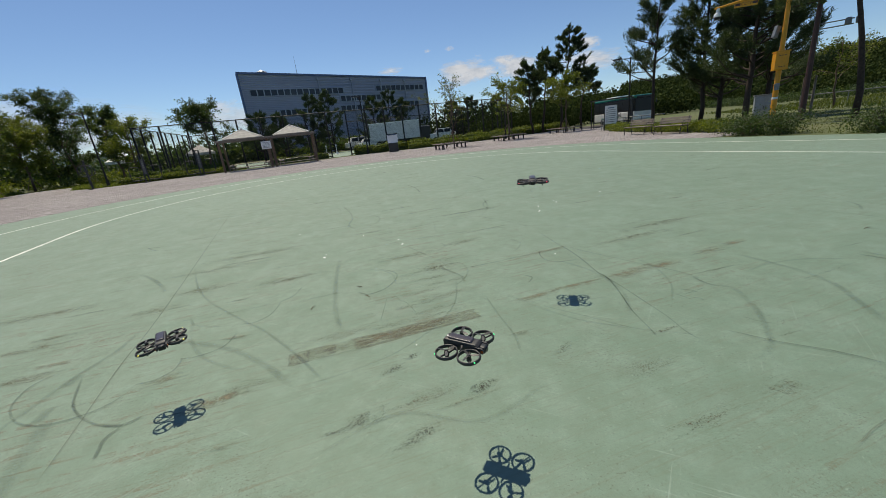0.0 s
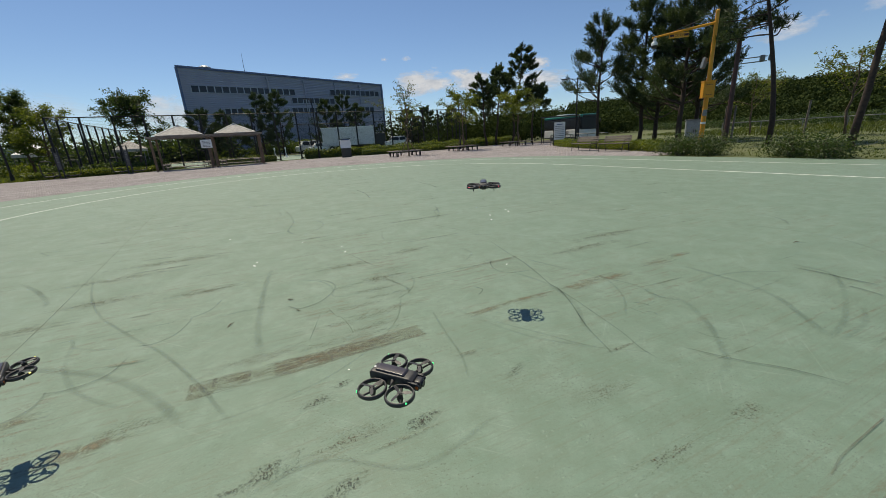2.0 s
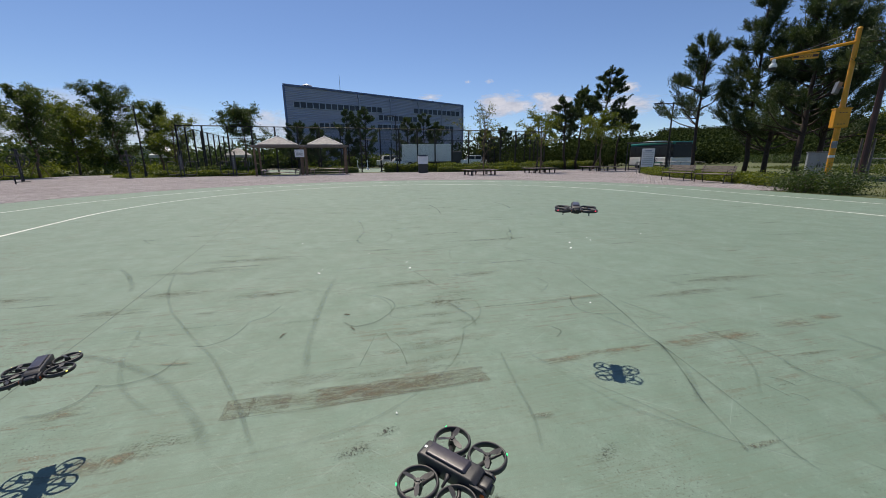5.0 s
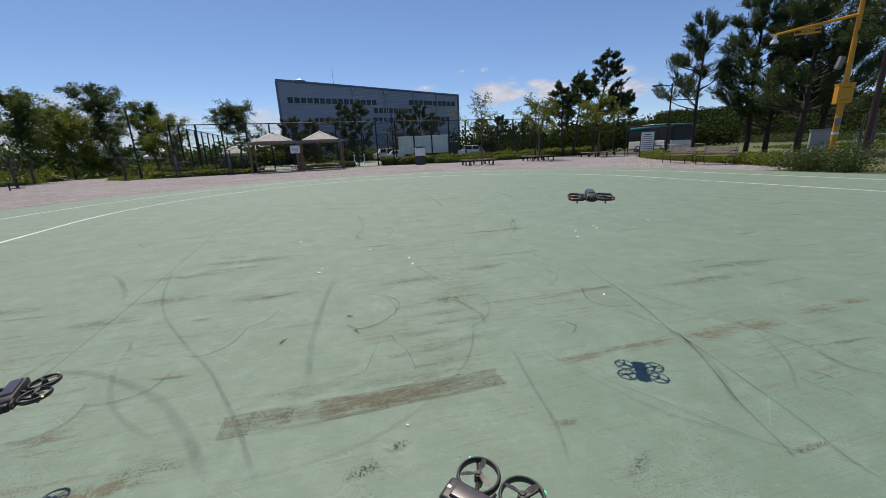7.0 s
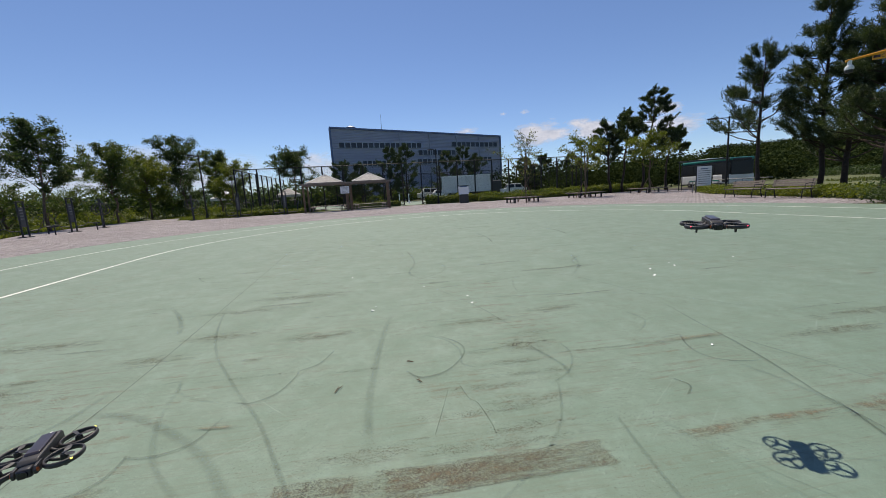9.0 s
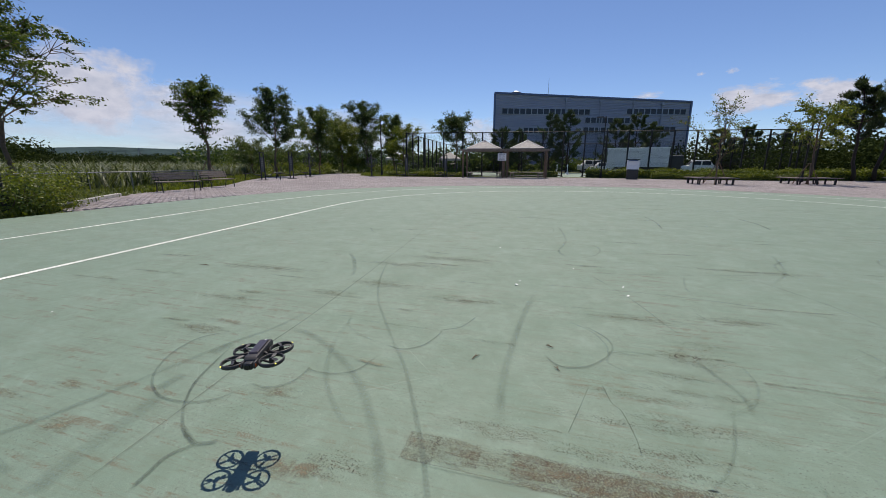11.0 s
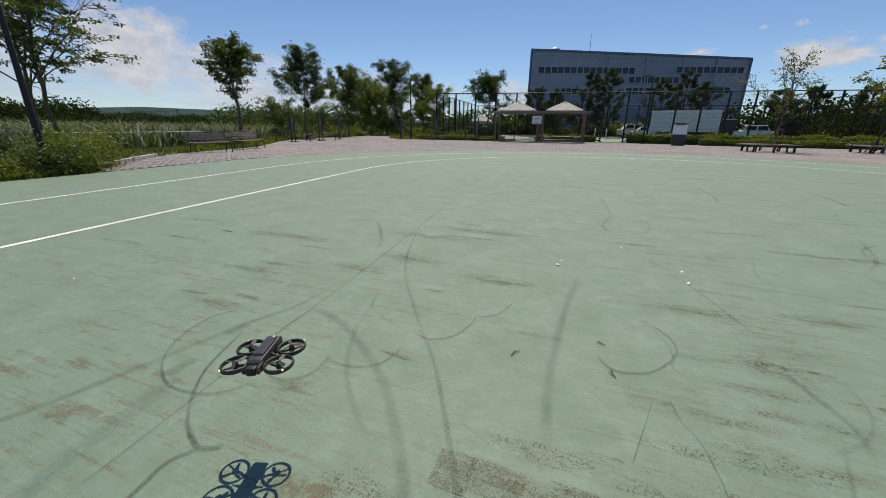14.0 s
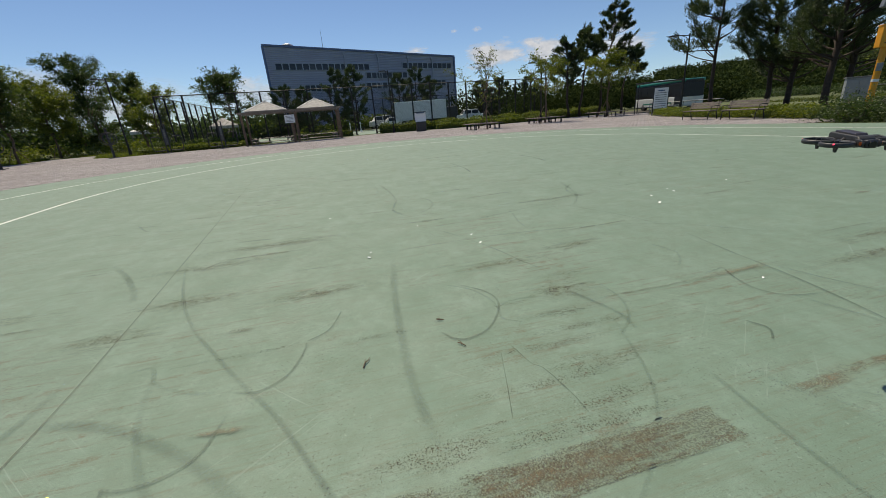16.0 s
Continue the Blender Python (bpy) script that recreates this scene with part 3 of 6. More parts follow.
mark("crack", 0.009, (2.12, 1.49), (2.15, 1.41), (2.17, 1.36))
mark("crack", 0.009, (2.29, 1.07), (2.33, 1.00), (2.40, 0.95))
mark("faint", 0.03, (0.92, 1.86), (1.12, 1.53), (1.34, 1.27), (1.61, 1.09))
mark("faint", 0.045, (3.94, 1.81), (3.94, 1.5), (3.32, 1.01), (2.85, 0.78))
mark("faint", 0.05, (1.5, 6.4), (1.42, 5.4), (1.18, 4.75))
mark("faint", 0.04, (-2.7, 5.6), (-3.2, 5.1), (-3.9, 5.0), (-4.5, 5.5))
mark("faint", 0.06, (4.6, 9.6), (5.2, 9.4), (5.5, 8.7), (5.1, 8.1))
mark("faint", 0.03, (0.9, 0.7), (0.5, 0.5), (0.1, 0.62), (-0.3, 0.4))
mark("faint", 0.03, (-0.9, 3.6), (0.3, 3.9), (1.6, 3.9), (2.4, 3.4))
for i in range(24):
    x, y, a = dice.uniform(-4, 6), dice.uniform(0.6, 12), dice.uniform(0, 6.3)
    r, sweep = dice.uniform(0.4, 1.6), dice.uniform(0.5, 1.6)
    mark("faint", dice.uniform(0.015, 0.045), *[(x + r * math.cos(a + sweep * k / 3), y + r * math.sin(a + sweep * k / 3)) for k in range(4)])
# long straight seams of the slab
mark("crack", 0.01, (-4.6, 3.9), (-1.0, 4.75), (0.45, 5.1))
mark("crack", 0.008, (-6.0, 7.2), (-4.0, 7.7), (-2.4, 8.1))


# the sharp front edge of the worn strip
mark("crack", 0.006, (-0.66, 1.17), (-0.2, 1.29), (0.3, 1.43), (0.62, 1.5))


def litter_bit(x, y, s, turn):
    bm = bmesh.new()
    s *= 0.4
    vs = box(bm, (0, 0, s * 0.12), (s * 1.4, s, s * 0.2), None, s * 0.06)
    for v in bm.verts:
        v.co.z = max(0, v.co.z + 0.2 * s * math.sin(v.co.x / s * 2))
    ob = part("litter", bm, MAT["white"])
    ob.matrix_basis = pose(x, y, 0.0055, 0, 0, turn)
    return tagged(ob, "small torn scrap of white paper lying on court", "litter", "scraps on the court")


for x, y, s in ((2.09, 4.63, 0.06), (2.54, 5.13, 0.045), (2.55, 5.3, 0.035), (2.18, 4.97, 0.05), (0.0, 3.71, 0.04), (-0.06, 3.96, 0.035), (-0.96, 3.52, 0.05), (-0.97, 3.65, 0.03), (3.5, 5.58, 0.04), (-1.71, 5.01, 0.035), (1.63, 2.65, 0.028), (-0.6, 4.4, 0.025), (-3.87, 1.03, 0.022), (0.19, 1.24, 0.016)):
    litter_bit(x, y, s, dice.uniform(0, 180))


def twig(x, y, ln, turn):
    bm = bmesh.new()
    tube(bm, [(-ln / 2, 0, 0.003), (-ln * 0.1, 0.008, 0.004), (ln * 0.2, 0.0, 0.004), (ln / 2, 0.006, 0.003)], [0.0028, 0.0025, 0.002, 0.001], 6)
    tube(bm, [(-ln * 0.05, 0.008, 0.005), (ln * 0.15, 0.016, 0.005), (ln * 0.3, 0.02, 0.004)], [0.0025, 0.002, 0.001], 5)
    ob = part("twig", bm, MAT["twig"])
    ob.matrix_basis = pose(x, y, 0.005, 0, 0, turn)
    return tagged(ob, "small dry forked brown twig lying on court", "twig", "twigs on the court")


for x, y, ln, turn in ((-0.71, 2.06, 0.08, 75), (-4.3, 2.4, 0.17, 8), (-0.25, 2.17, 0.06, 120), (-0.36, 2.42, 0.05, 150), (4.6, 2.3, 0.1, 10)):
    twig(x, y, ln, turn)

# ---- factory hall behind the fence ----
def clad_mat():
    m = Mat("blue_grey_cladding", 0.45, 0.15)
    sep = m.n.new("ShaderNodeSeparateXYZ")
    m.link(m.tc.outputs["Object"], sep.inputs[0])
    c = m.ramp(m.noise(0.25, 3), [(0.3, (0.3, 0.325, 0.4)), (0.7, (0.35, 0.38, 0.46))])
    m.color(m.mix(m.math("MULTIPLY", m.noise(4, 3, 0.6, m.mapping((1, 1, 0.15))), 0.25), c, (0.24, 0.265, 0.33)))
    return m.m


MAT["clad"] = clad_mat()
MAT["clad_trim"] = simple("blue_trim", (0.1, 0.14, 0.24), 0.4, 0.2, vary=0.12)
m = Mat("dark_window_glass", 0.2)
m.b.inputs["Specular IOR Level"].default_value = 0.25
m.color(m.ramp(m.random(), [(0.0, (0.02, 0.028, 0.04)), (1.0, (0.05, 0.062, 0.08))]))
MAT["glass_dark"] = m.m
MAT["alu"] = simple("window_aluminium", (0.3, 0.33, 0.38), 0.4, 0.5, vary=0.1)


def factory_hall():
    a, b = Vector((-28.25, 69.0, 0)), Vector((3.58, 90.0, 0))
    along = (b - a).normalized()
    deep = Vector((-0.33, 0.944, 0))
    ln = (b - a).length
    hall = thing("factory_hall", "large blue-grey metal clad factory hall with ribbon windows", "building")
    hall.matrix_basis = Matrix(((along.x, -along.y, 0, a.x), (along.y, along.x, 0, a.y), (0, 0, 1, 0), (0, 0, 0, 1)))
    dx, dy = deep.dot(along) * 26, deep.dot(Vector((-along.y, along.x, 0))) * 26
    h0, h1 = 14.02, 12.95
    top = lambda x: h0 + (h1 - h0) * x / ln
    # ribbed front wall, made of many shallow horizontal ribs
    bm = bmesh.new()
    n = 46
    row = []
    for i in range(n * 2 + 1):
        f = i / (n * 2)
        y = -0.05 if i % 2 else 0.0
        row.append((bm.verts.new((0, y, f * h0)), bm.verts.new((ln, y, f * h1))))
    for p, q in zip(row, row[1:]):
        bm.faces.new((p[0], p[1], q[1], q[0]))
    part("front_wall", bm, MAT["clad"], hall)
    for nm, (x0, y0), (x1, y1), za, zb in (("side_wall", (0, 0), (dx, dy), h0, h0), ("side_wall", (ln, 0), (ln + dx, dy), h1, h1), ("back_wall", (dx, dy), (ln + dx, dy), h0, h1)):
        bm = bmesh.new()
        d = Vector((x1 - x0, y1 - y0)).normalized() * 0.1
        v = [bm.verts.new(p) for p in ((x0, y0 + 0.06, 0), (x1, y1, 0), (x1, y1, zb), (x0, y0 + 0.06, za))]
        w = [bm.verts.new((p.co.x - d.y, p.co.y + abs(d.x), p.co.z)) for p in v]
        bm.faces.new(v), bm.faces.new(w[::-1])
        for i in range(4):
            bm.faces.new((v[i], w[i], w[(i + 1) % 4], v[(i + 1) % 4]))
        part(nm, bm, MAT["clad"], hall)
    bm = bmesh.new()
    v = [bm.verts.new(p) for p in ((-0.15, -0.2, h0), (ln + 0.15, -0.2, h1), (ln + dx, dy, h1), (dx, dy, h0))]
    w = [bm.verts.new(p.co + Vector((0, 0, 0.3))) for p in v]
    bm.faces.new(v[::-1]), bm.faces.new(w)
    for i in range(4):
        bm.faces.new((v[i], v[(i + 1) % 4], w[(i + 1) % 4], w[i]))
    part("roof", bm, MAT["clad_trim"], hall, "flat roof with dark blue edge trim")
    for x in (-0.02, ln + 0.02):
        bm = bmesh.new()
        box(bm, (x, -0.08, top(min(max(x, 0), ln)) / 2), (0.35, 0.3, top(min(max(x, 0), ln))), None, 0.04)
        part("corner_trim", bm, MAT["clad_trim"], hall)
    for f in (0.355, 0.53, 0.7, 0.85):
        x = ln * f
        bm = bmesh.new()
        rod(bm, (x, -0.2, 0.0), (x, -0.2, top(x) - 0.7), 0.1)
        box(bm, (x, -0.2, top(x) - 0.5), (0.5, 0.32, 0.5), None, 0.05)
        part("downpipe", bm, MAT["alu"], hall)

    # ribbon windows: first pane, last pane (as shares of the length), sill height, head height, panes
    for f0, f1, z0, z1, count in ((0.036, 0.48, 10.5, 11.45, 15), (0.667, 0.977, 10.75, 11.7, 10), (0.457, 0.69, 9.05, 10.0, 8), (0.147, 0.3, 7.05, 8.0, 6), (0.45, 0.6, 7.25, 8.2, 5), (0.78, 0.934, 7.5, 8.45, 5)):
        pw = (f1 - f0) * ln / count
        win = new("window")
        win.parent = hall
        bm = bmesh.new()
        for z in (z0 - 0.05, z1 + 0.05):
            box(bm, (ln * (f0 + f1) / 2, -0.1, z), (ln * (f1 - f0) + 0.2, 0.14, 0.1))
        for i in range(count + 1):
            box(bm, (ln * f0 + i * pw, -0.1, (z0 + z1) / 2), (0.16, 0.13, z1 - z0))
        part("window_frame", bm, MAT["alu"], win)
        for i in range(count):
            bm = bmesh.new()
            box(bm, (ln * f0 + (i + 0.5) * pw, -0.075, (z0 + z1) / 2), (pw - 0.16, 0.03, z1 - z0))
            part("pane", bm, MAT["glass_dark"], win)
    bm = bmesh.new()
    x = ln * 0.12
    rod(bm, (x, 2.5, top(x)), (x, 2.5, top(x) + 0.9), 0.5, seg=14)
    rod(bm, (x, 2.5, top(x) + 0.8), (x, 2.5, top(x) + 1.15), 1.0, 0.25, 14)
    part("roof_vent", bm, MAT["alu"], hall)
    bm = bmesh.new()
    x = ln * 0.28
    rod(bm, (x, 2.0, top(x)), (x, 2.0, top(x) + 3.6), 0.06, 0.02)
    part("antenna", bm, MAT["alu"], hall)
    bm = bmesh.new()
    x = ln * 0.24
    rod(bm, (x, 2.0, top(x) + 0.2), (x, 2.0, top(x) + 0.6), 0.55, 0.2, 12)
    part("roof_vent", bm, MAT["alu"], hall)
    return hall


factory_hall()

# ---- trees, hedges and grass ----
def limb_points(rng, start, direction, length, bend, steps=5, arch=0.0):
    p, d = np.array(start, float), np.array(direction, float)
    out = [p.copy()]
    for i in range(steps):
        d = d + rng.normal(size=3) * bend - np.array([0, 0, arch])
        d /= np.linalg.norm(d)
        p = p + d * length / steps
        out.append(p.copy())
    return out


def broadleaf(x, y, height, spread, label, leaf="leaf", seed=1, fork=0.3, count=6000, size=0.11, girth=0.07, limbs=9, loose=0.35, rise=0.75, stakes=False, lean=0.0, group="", arch=0.0, layer=0.7):
    """A tree with a tapered trunk, limbs and a crown of single leaves."""
    rng = np.random.default_rng(seed)
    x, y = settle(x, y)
    tree = thing("tree", label, "tree", pose(x, y, -0.03), group)
    bm = bmesh.new()
    top = np.array([lean * height, rng.normal() * 0.03 * height, height * 0.82])
    trunk = [np.array([0, 0, 0]) + top * f + rng.normal(size=3) * 0.012 * height * (0 < f < 1) for f in np.linspace(0, 1, 8)]
    tube(bm, trunk, [girth * (1.25 - f) + 0.012 for f in np.linspace(0, 1, 8)], 9)
    part("trunk", bm, MAT["bark"], tree, smooth=True)
    bm = bmesh.new()
    tips = []
    for i in range(limbs):
        f = fork + (0.93 - fork) * (i + rng.uniform(0, 0.8)) / limbs
        s = np.array(trunk[0]) + (top - trunk[0]) * f
        az = i * 2.4 + rng.uniform(-0.4, 0.4)
        reach = spread * (1.05 - 0.65 * abs(f - 0.45) / 0.55) * rng.uniform(0.75, 1.1)
        d = np.array([math.cos(az), math.sin(az), rise * rng.uniform(0.6, 1.4)])
        d /= np.linalg.norm(d)
        pts = limb_points(rng, s, d, reach * (1.2 + 0.35 * arch * 5), 0.13, 5, arch)
        r0 = girth * 0.55 * (1.1 - f)
        tube(bm, pts, list(np.linspace(r0 + 0.008, 0.008, len(pts))), 6)
        for k in range(1, len(pts)):
            for j in range(2 + (k > 2)):
                d2 = (pts[k] - pts[k - 1]) / np.linalg.norm(pts[k] - pts[k - 1]) + rng.normal(size=3) * 0.75
                d2[2] = d2[2] * 0.6 + 0.18
                d2 /= np.linalg.norm(d2)
                sub = limb_points(rng, pts[k], d2, reach * rng.uniform(0.28, 0.5), 0.2, 3)
                tube(bm, sub, list(np.linspace(0.013, 0.004, len(sub))), 4, False)
                tips += sub[1:]
    part("branchwork", bm, MAT["bark"], tree)
    tips = np.array(tips)
    # leaves sit in clumps round the twig ends, with sky between the clumps
    hubs = tips[rng.permutation(len(tips))[:max(40, len(tips) // 2)]]
    pick = rng.integers(0, len(hubs), count)
    girths = rng.uniform(0.5, 1.25, len(hubs))[pick][:, None]
    c = hubs[pick] + rng.normal(size=(count, 3)) * girths * (0.07 + loose * spread * 0.15) * np.array([1, 1, layer])
    c = c[c[:, 2] > height * fork * 0.75]
    v, f = leaves(rng, c, size, size * 0.55)
    from_arrays("crown", v, f, MAT[leaf], tree)
    if stakes:
        for k in range(3):
            a = k * 2.1 + 0.4
            bm = bmesh.new()
            rod(bm, (0.75 * math.cos(a), 0.75 * math.sin(a), 0.0), (0.06 * math.cos(a), 0.06 * math.sin(a), 1.35), 0.03, seg=6)
            part("stake", bm, MAT["wood"], tree)
    return tree


def pine(x, y, height, spread, label, seed=1, start=0.35, lean=(0.0, 0.0), whorls=9, tufts=26, girth=0.13, needle=0.2, bend=0.05, up=0.25, group="", candle=0.0):
    """A pine: bare lower trunk, spreading limbs, and needles in tufts."""
    rng = np.random.default_rng(seed)
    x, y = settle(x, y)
    tree = thing("pine_tree", label, "tree", pose(x, y, -0.03), group)
    n = 11
    fs = np.linspace(0, 1, n)
    wob = np.cumsum(rng.normal(size=(n, 2)) * bend * height / n * 1.6, axis=0)
    wob -= wob[0]
    trunk = [np.array([lean[0] * height * f ** 1.3 + wob[i, 0], lean[1] * height * f ** 1.3 + wob[i, 1], height * f]) for i, f in enumerate(fs)]
    bm = bmesh.new()
    tube(bm, trunk, [girth * (1.12 - f) + 0.012 for f in fs], 9)
    part("trunk", bm, MAT["pine_bark"], tree, smooth=True)
    bm = bmesh.new()
    cs, ds = [], []
    for w in range(whorls):
        f = start + (0.97 - start) * (w + 0.3) / whorls
        i = min(int(f * (n - 1)), n - 2)
        g = f * (n - 1) - i
        s = trunk[i] * (1 - g) + trunk[i + 1] * g
        for k in range(rng.integers(3, 5) if candle else rng.integers(2, 5)):
            az = rng.uniform(0, 6.283)
            reach = spread * ((1.15 - 0.95 * (f - start) / (1 - start)) if candle else (1.0 - 0.75 * ((f - start) / (1 - start)) ** 1.4)) * rng.uniform(0.5, 1.1)
            d = np.array([math.cos(az), math.sin(az), up + rng.uniform(-0.12, 0.2)])
            pts = limb_points(rng, s + np.array([0, 0, rng.uniform(-0.1, 0.1)]), d / np.linalg.norm(d), reach, 0.13, 5, -0.12 if candle else 0.0)
            tube(bm, pts, list(np.linspace(girth * 0.38 * (1.1 - f) + 0.012, 0.012, len(pts))), 5)
            for t in range(tufts):
                q = rng.uniform(0.42 if candle else 0.35, 1.0) ** 0.8
                j = min(int(q * 5), 4)
                p = pts[j] + (pts[j + 1] - pts[j]) * (q * 5 - j)
                side = rng.normal(size=3) * (np.array([0.13, 0.13, 0.03]) if candle else np.array([0.24, 0.24, 0.13])) * (0.35 + reach * 0.32)
                cs.append(p + side + np.array([0, 0, 0.1]))
                ds.append(d * 0.6 + np.array([0, 0, 0.75]) + rng.normal(size=3) * (0.3 if candle else 0.25))
    for t in range(14):
        cs.append(trunk[-1] + rng.normal(size=3) * 0.15)
        ds.append(np.array([0, 0, 1.0]) + rng.normal(size=3) * 0.3)
    part("branchwork", bm, MAT["pine_bark"], tree)
    cs, ds = np.array(cs), np.array(ds)
    per = 34 if candle else 15
    c = np.repeat(cs, per, axis=0) + rng.normal(size=(len(cs) * per, 3)) * 0.03
    axis = ds / np.linalg.norm(ds, axis=1)[:, None]
    c += np.repeat(axis, per, axis=0) * rng.uniform(0, candle, size=(len(c), 1))
    d = np.repeat(ds, per, axis=0) + rng.normal(size=(len(cs) * per, 3)) * (0.75 if candle else 0.55)
    d /= np.linalg.norm(d, axis=1)[:, None]
    s = np.cross(d, rng.normal(size=d.shape))
    s /= np.linalg.norm(s, axis=1)[:, None]
    ln = needle * rng.uniform(0.7, 1.4, size=(len(c), 1))
    wd = needle * (0.1 if candle else 0.085)
    v = np.stack([c - s * wd, c + s * wd, c + d * ln + s * wd * 0.3, c + d * ln - s * wd * 0.3], axis=1).reshape(-1, 3)
    from_arrays("needles", v, np.arange(len(v)).reshape(-1, 4), MAT["needle"], tree)
    return tree


def hedge_row(line, width, height, label, leaf="hedge", seed=1, per=900, size=0.06, name="hedge"):
    """A clipped hedge along a line: dark green core and a shell of leaves with an uneven top."""
    rng = np.random.default_rng(seed)
    hedge = thing(name, label, "hedge")
    bm = bmesh.new()
    for (x0, y0), (x1, y1) in zip(line, line[1:]):
        d = Vector((x1 - x0, y1 - y0, 0))
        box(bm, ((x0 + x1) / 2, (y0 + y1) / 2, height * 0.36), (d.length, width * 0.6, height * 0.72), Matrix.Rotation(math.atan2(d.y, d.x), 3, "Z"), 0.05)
    part("dark_core", bm, MAT["leaf_dark"], hedge)
    cs = []
    for (x0, y0), (x1, y1) in zip(line, line[1:]):
        ln = math.hypot(x1 - x0, y1 - y0)
        n = int(per * ln)
        t = rng.uniform(0, 1, n)
        a = rng.uniform(0, math.pi, n)
        h = height * (0.86 + 0.12 * np.sin(t * ln * 2.1) + rng.normal(size=n) * 0.06)
        sx = np.sign(np.cos(a)) * np.abs(np.cos(a)) ** 0.5 * width / 2 * rng.uniform(0.8, 1.08, n)
        z = np.abs(np.sin(a)) ** 0.6 * h
        nx, ny = -(y1 - y0) / ln, (x1 - x0) / ln
        cs.append(np.stack([x0 + (x1 - x0) * t + nx * sx, y0 + (y1 - y0) * t + ny * sx, z * rng.uniform(0.3, 1.05, n) ** 0.35], axis=1))
    v, f = leaves(rng, np.concatenate(cs), size, size * 0.6, droop=-0.3)
    from_arrays("foliage", v, f, MAT[leaf], hedge)
    return hedge


def bush(x, y, r, h, label, leaf="leaf_dark", seed=1, count=2600, size=0.075):
    rng = np.random.default_rng(seed)
    ob = thing("bush", label, "bush", pose(x, y, -0.03))
    bm = bmesh.new()
    ends = []
    for k in range(14):
        a, e = rng.uniform(0, 6.28), rng.uniform(0.5, 1.3)
        d = (math.cos(a) * math.cos(e), math.sin(a) * math.cos(e), math.sin(e))
        pts = limb_points(rng, (rng.normal() * 0.08, rng.normal() * 0.08, 0), d, h * 1.0, 0.2, 4)
        tube(bm, pts, list(np.linspace(0.018, 0.005, 5)), 5)
        ends += pts[1:]
    part("stems", bm, MAT["bark"], ob)
    ends = np.array(ends)
    c = ends[rng.integers(0, len(ends), count)] + rng.normal(size=(count, 3)) * np.array([r * 0.38, r * 0.38, h * 0.17])
    c[:, 2] = np.abs(c[:, 2])
    v, f = leaves(rng, c, size, size * 0.6, 0.1)
    from_arrays("foliage", v, f, MAT[leaf], ob)
    return ob


def blades(name, label, polygon, count, height, width, leaf, seed, bend=0.5, category="grass", inner=None):
    """Grass or reeds inside a polygon, as one object."""
    rng = np.random.default_rng(seed)
    poly = np.array(polygon)
    lo, hi = poly.min(0), poly.max(0)
    pts = rng.uniform(lo, hi, size=(count * 3, 2))
    inside = np.zeros(len(pts), bool)
    for (x0, y0), (x1, y1) in zip(poly, np.roll(poly, -1, axis=0)):
        cross = ((y0 > pts[:, 1]) != (y1 > pts[:, 1])) & (pts[:, 0] < (x1 - x0) * (pts[:, 1] - y0) / (y1 - y0 + 1e-12) + x0)
        inside ^= cross
    p = pts[inside][:count]
    n = len(p)
    a = rng.uniform(0, 6.283, n)
    h = height * rng.uniform(0.45, 1.25, n) * (0.75 + 0.35 * np.sin(p[:, 0] * 1.7) * np.cos(p[:, 1] * 1.3))
    b = bend * h * rng.uniform(0.3, 1.2, n)
    wx, wy = np.cos(a + 1.57) * width / 2, np.sin(a + 1.57) * width / 2
    base = np.stack([p[:, 0], p[:, 1], np.full(n, -0.03)], axis=1)
    side = np.stack([wx, wy, np.zeros(n)], axis=1)
    mid = base + np.stack([np.cos(a) * b * 0.3, np.sin(a) * b * 0.3, h * 0.62], axis=1)
    tip = base + np.stack([np.cos(a) * b, np.sin(a) * b, h * rng.uniform(0.75, 1.0, n)], axis=1)
    v = np.stack([base - side, base + side, mid + side * 0.9, mid - side * 0.9, tip], axis=1).reshape(-1, 3)
    k = np.arange(n)[:, None] * 5
    tri = np.concatenate([k + np.array([[0, 1, 2]]), k + np.array([[0, 2, 3]]), k + np.array([[3, 2, 4]])], axis=0)
    return tagged(from_arrays(name, v, tri, MAT[leaf]), label, category, kind="stuff")

YG = "young tree with thin yellow-green leaves propped by stakes"
broadleaf(2.85, 29.6, 5.2, 2.5, YG, "leaf_yellow", 21, 0.3, 1700, 0.1, 0.032, 7, 0.12, 2.3, True, group="young trees")
broadleaf(8.0, 33.2, 5.6, 2.0, YG, "leaf_yellow", 22, 0.42, 3800, 0.13, 0.05, 10, 0.24, 0.9, True, group="young trees")
broadleaf(14.45, 36.7, 5.9, 2.3, YG, "leaf_yellow", 23, 0.4, 6000, 0.15, 0.06, 11, 0.28, 0.8, True, group="young trees")
broadleaf(30.2, 26.3, 5.2, 1.9, YG, "leaf_yellow", 24, 0.42, 1700, 0.13, 0.05, 9, 0.25, 0.9, group="young trees")
broadleaf(27.0, 17.6, 5.4, 1.9, YG, "leaf_yellow", 25, 0.42, 1700, 0.13, 0.05, 9, 0.25, 0.9, group="young trees")
broadleaf(21.0, 8.3, 5.2, 1.7, YG, "leaf_yellow", 26, 0.48, 2200, 0.12, 0.05, 9, 0.25, 0.9, group="young trees")
GR = "green broadleaf tree with a dense uneven crown"
broadleaf(-23.0, 12.5, 6.2, 1.8, "rounded green tree with forked trunk and stakes", "leaf", 31, 0.44, 12000, 0.115, 0.075, 15, 0.22, 1.9, True, group="park trees", arch=0.06, layer=0.6)
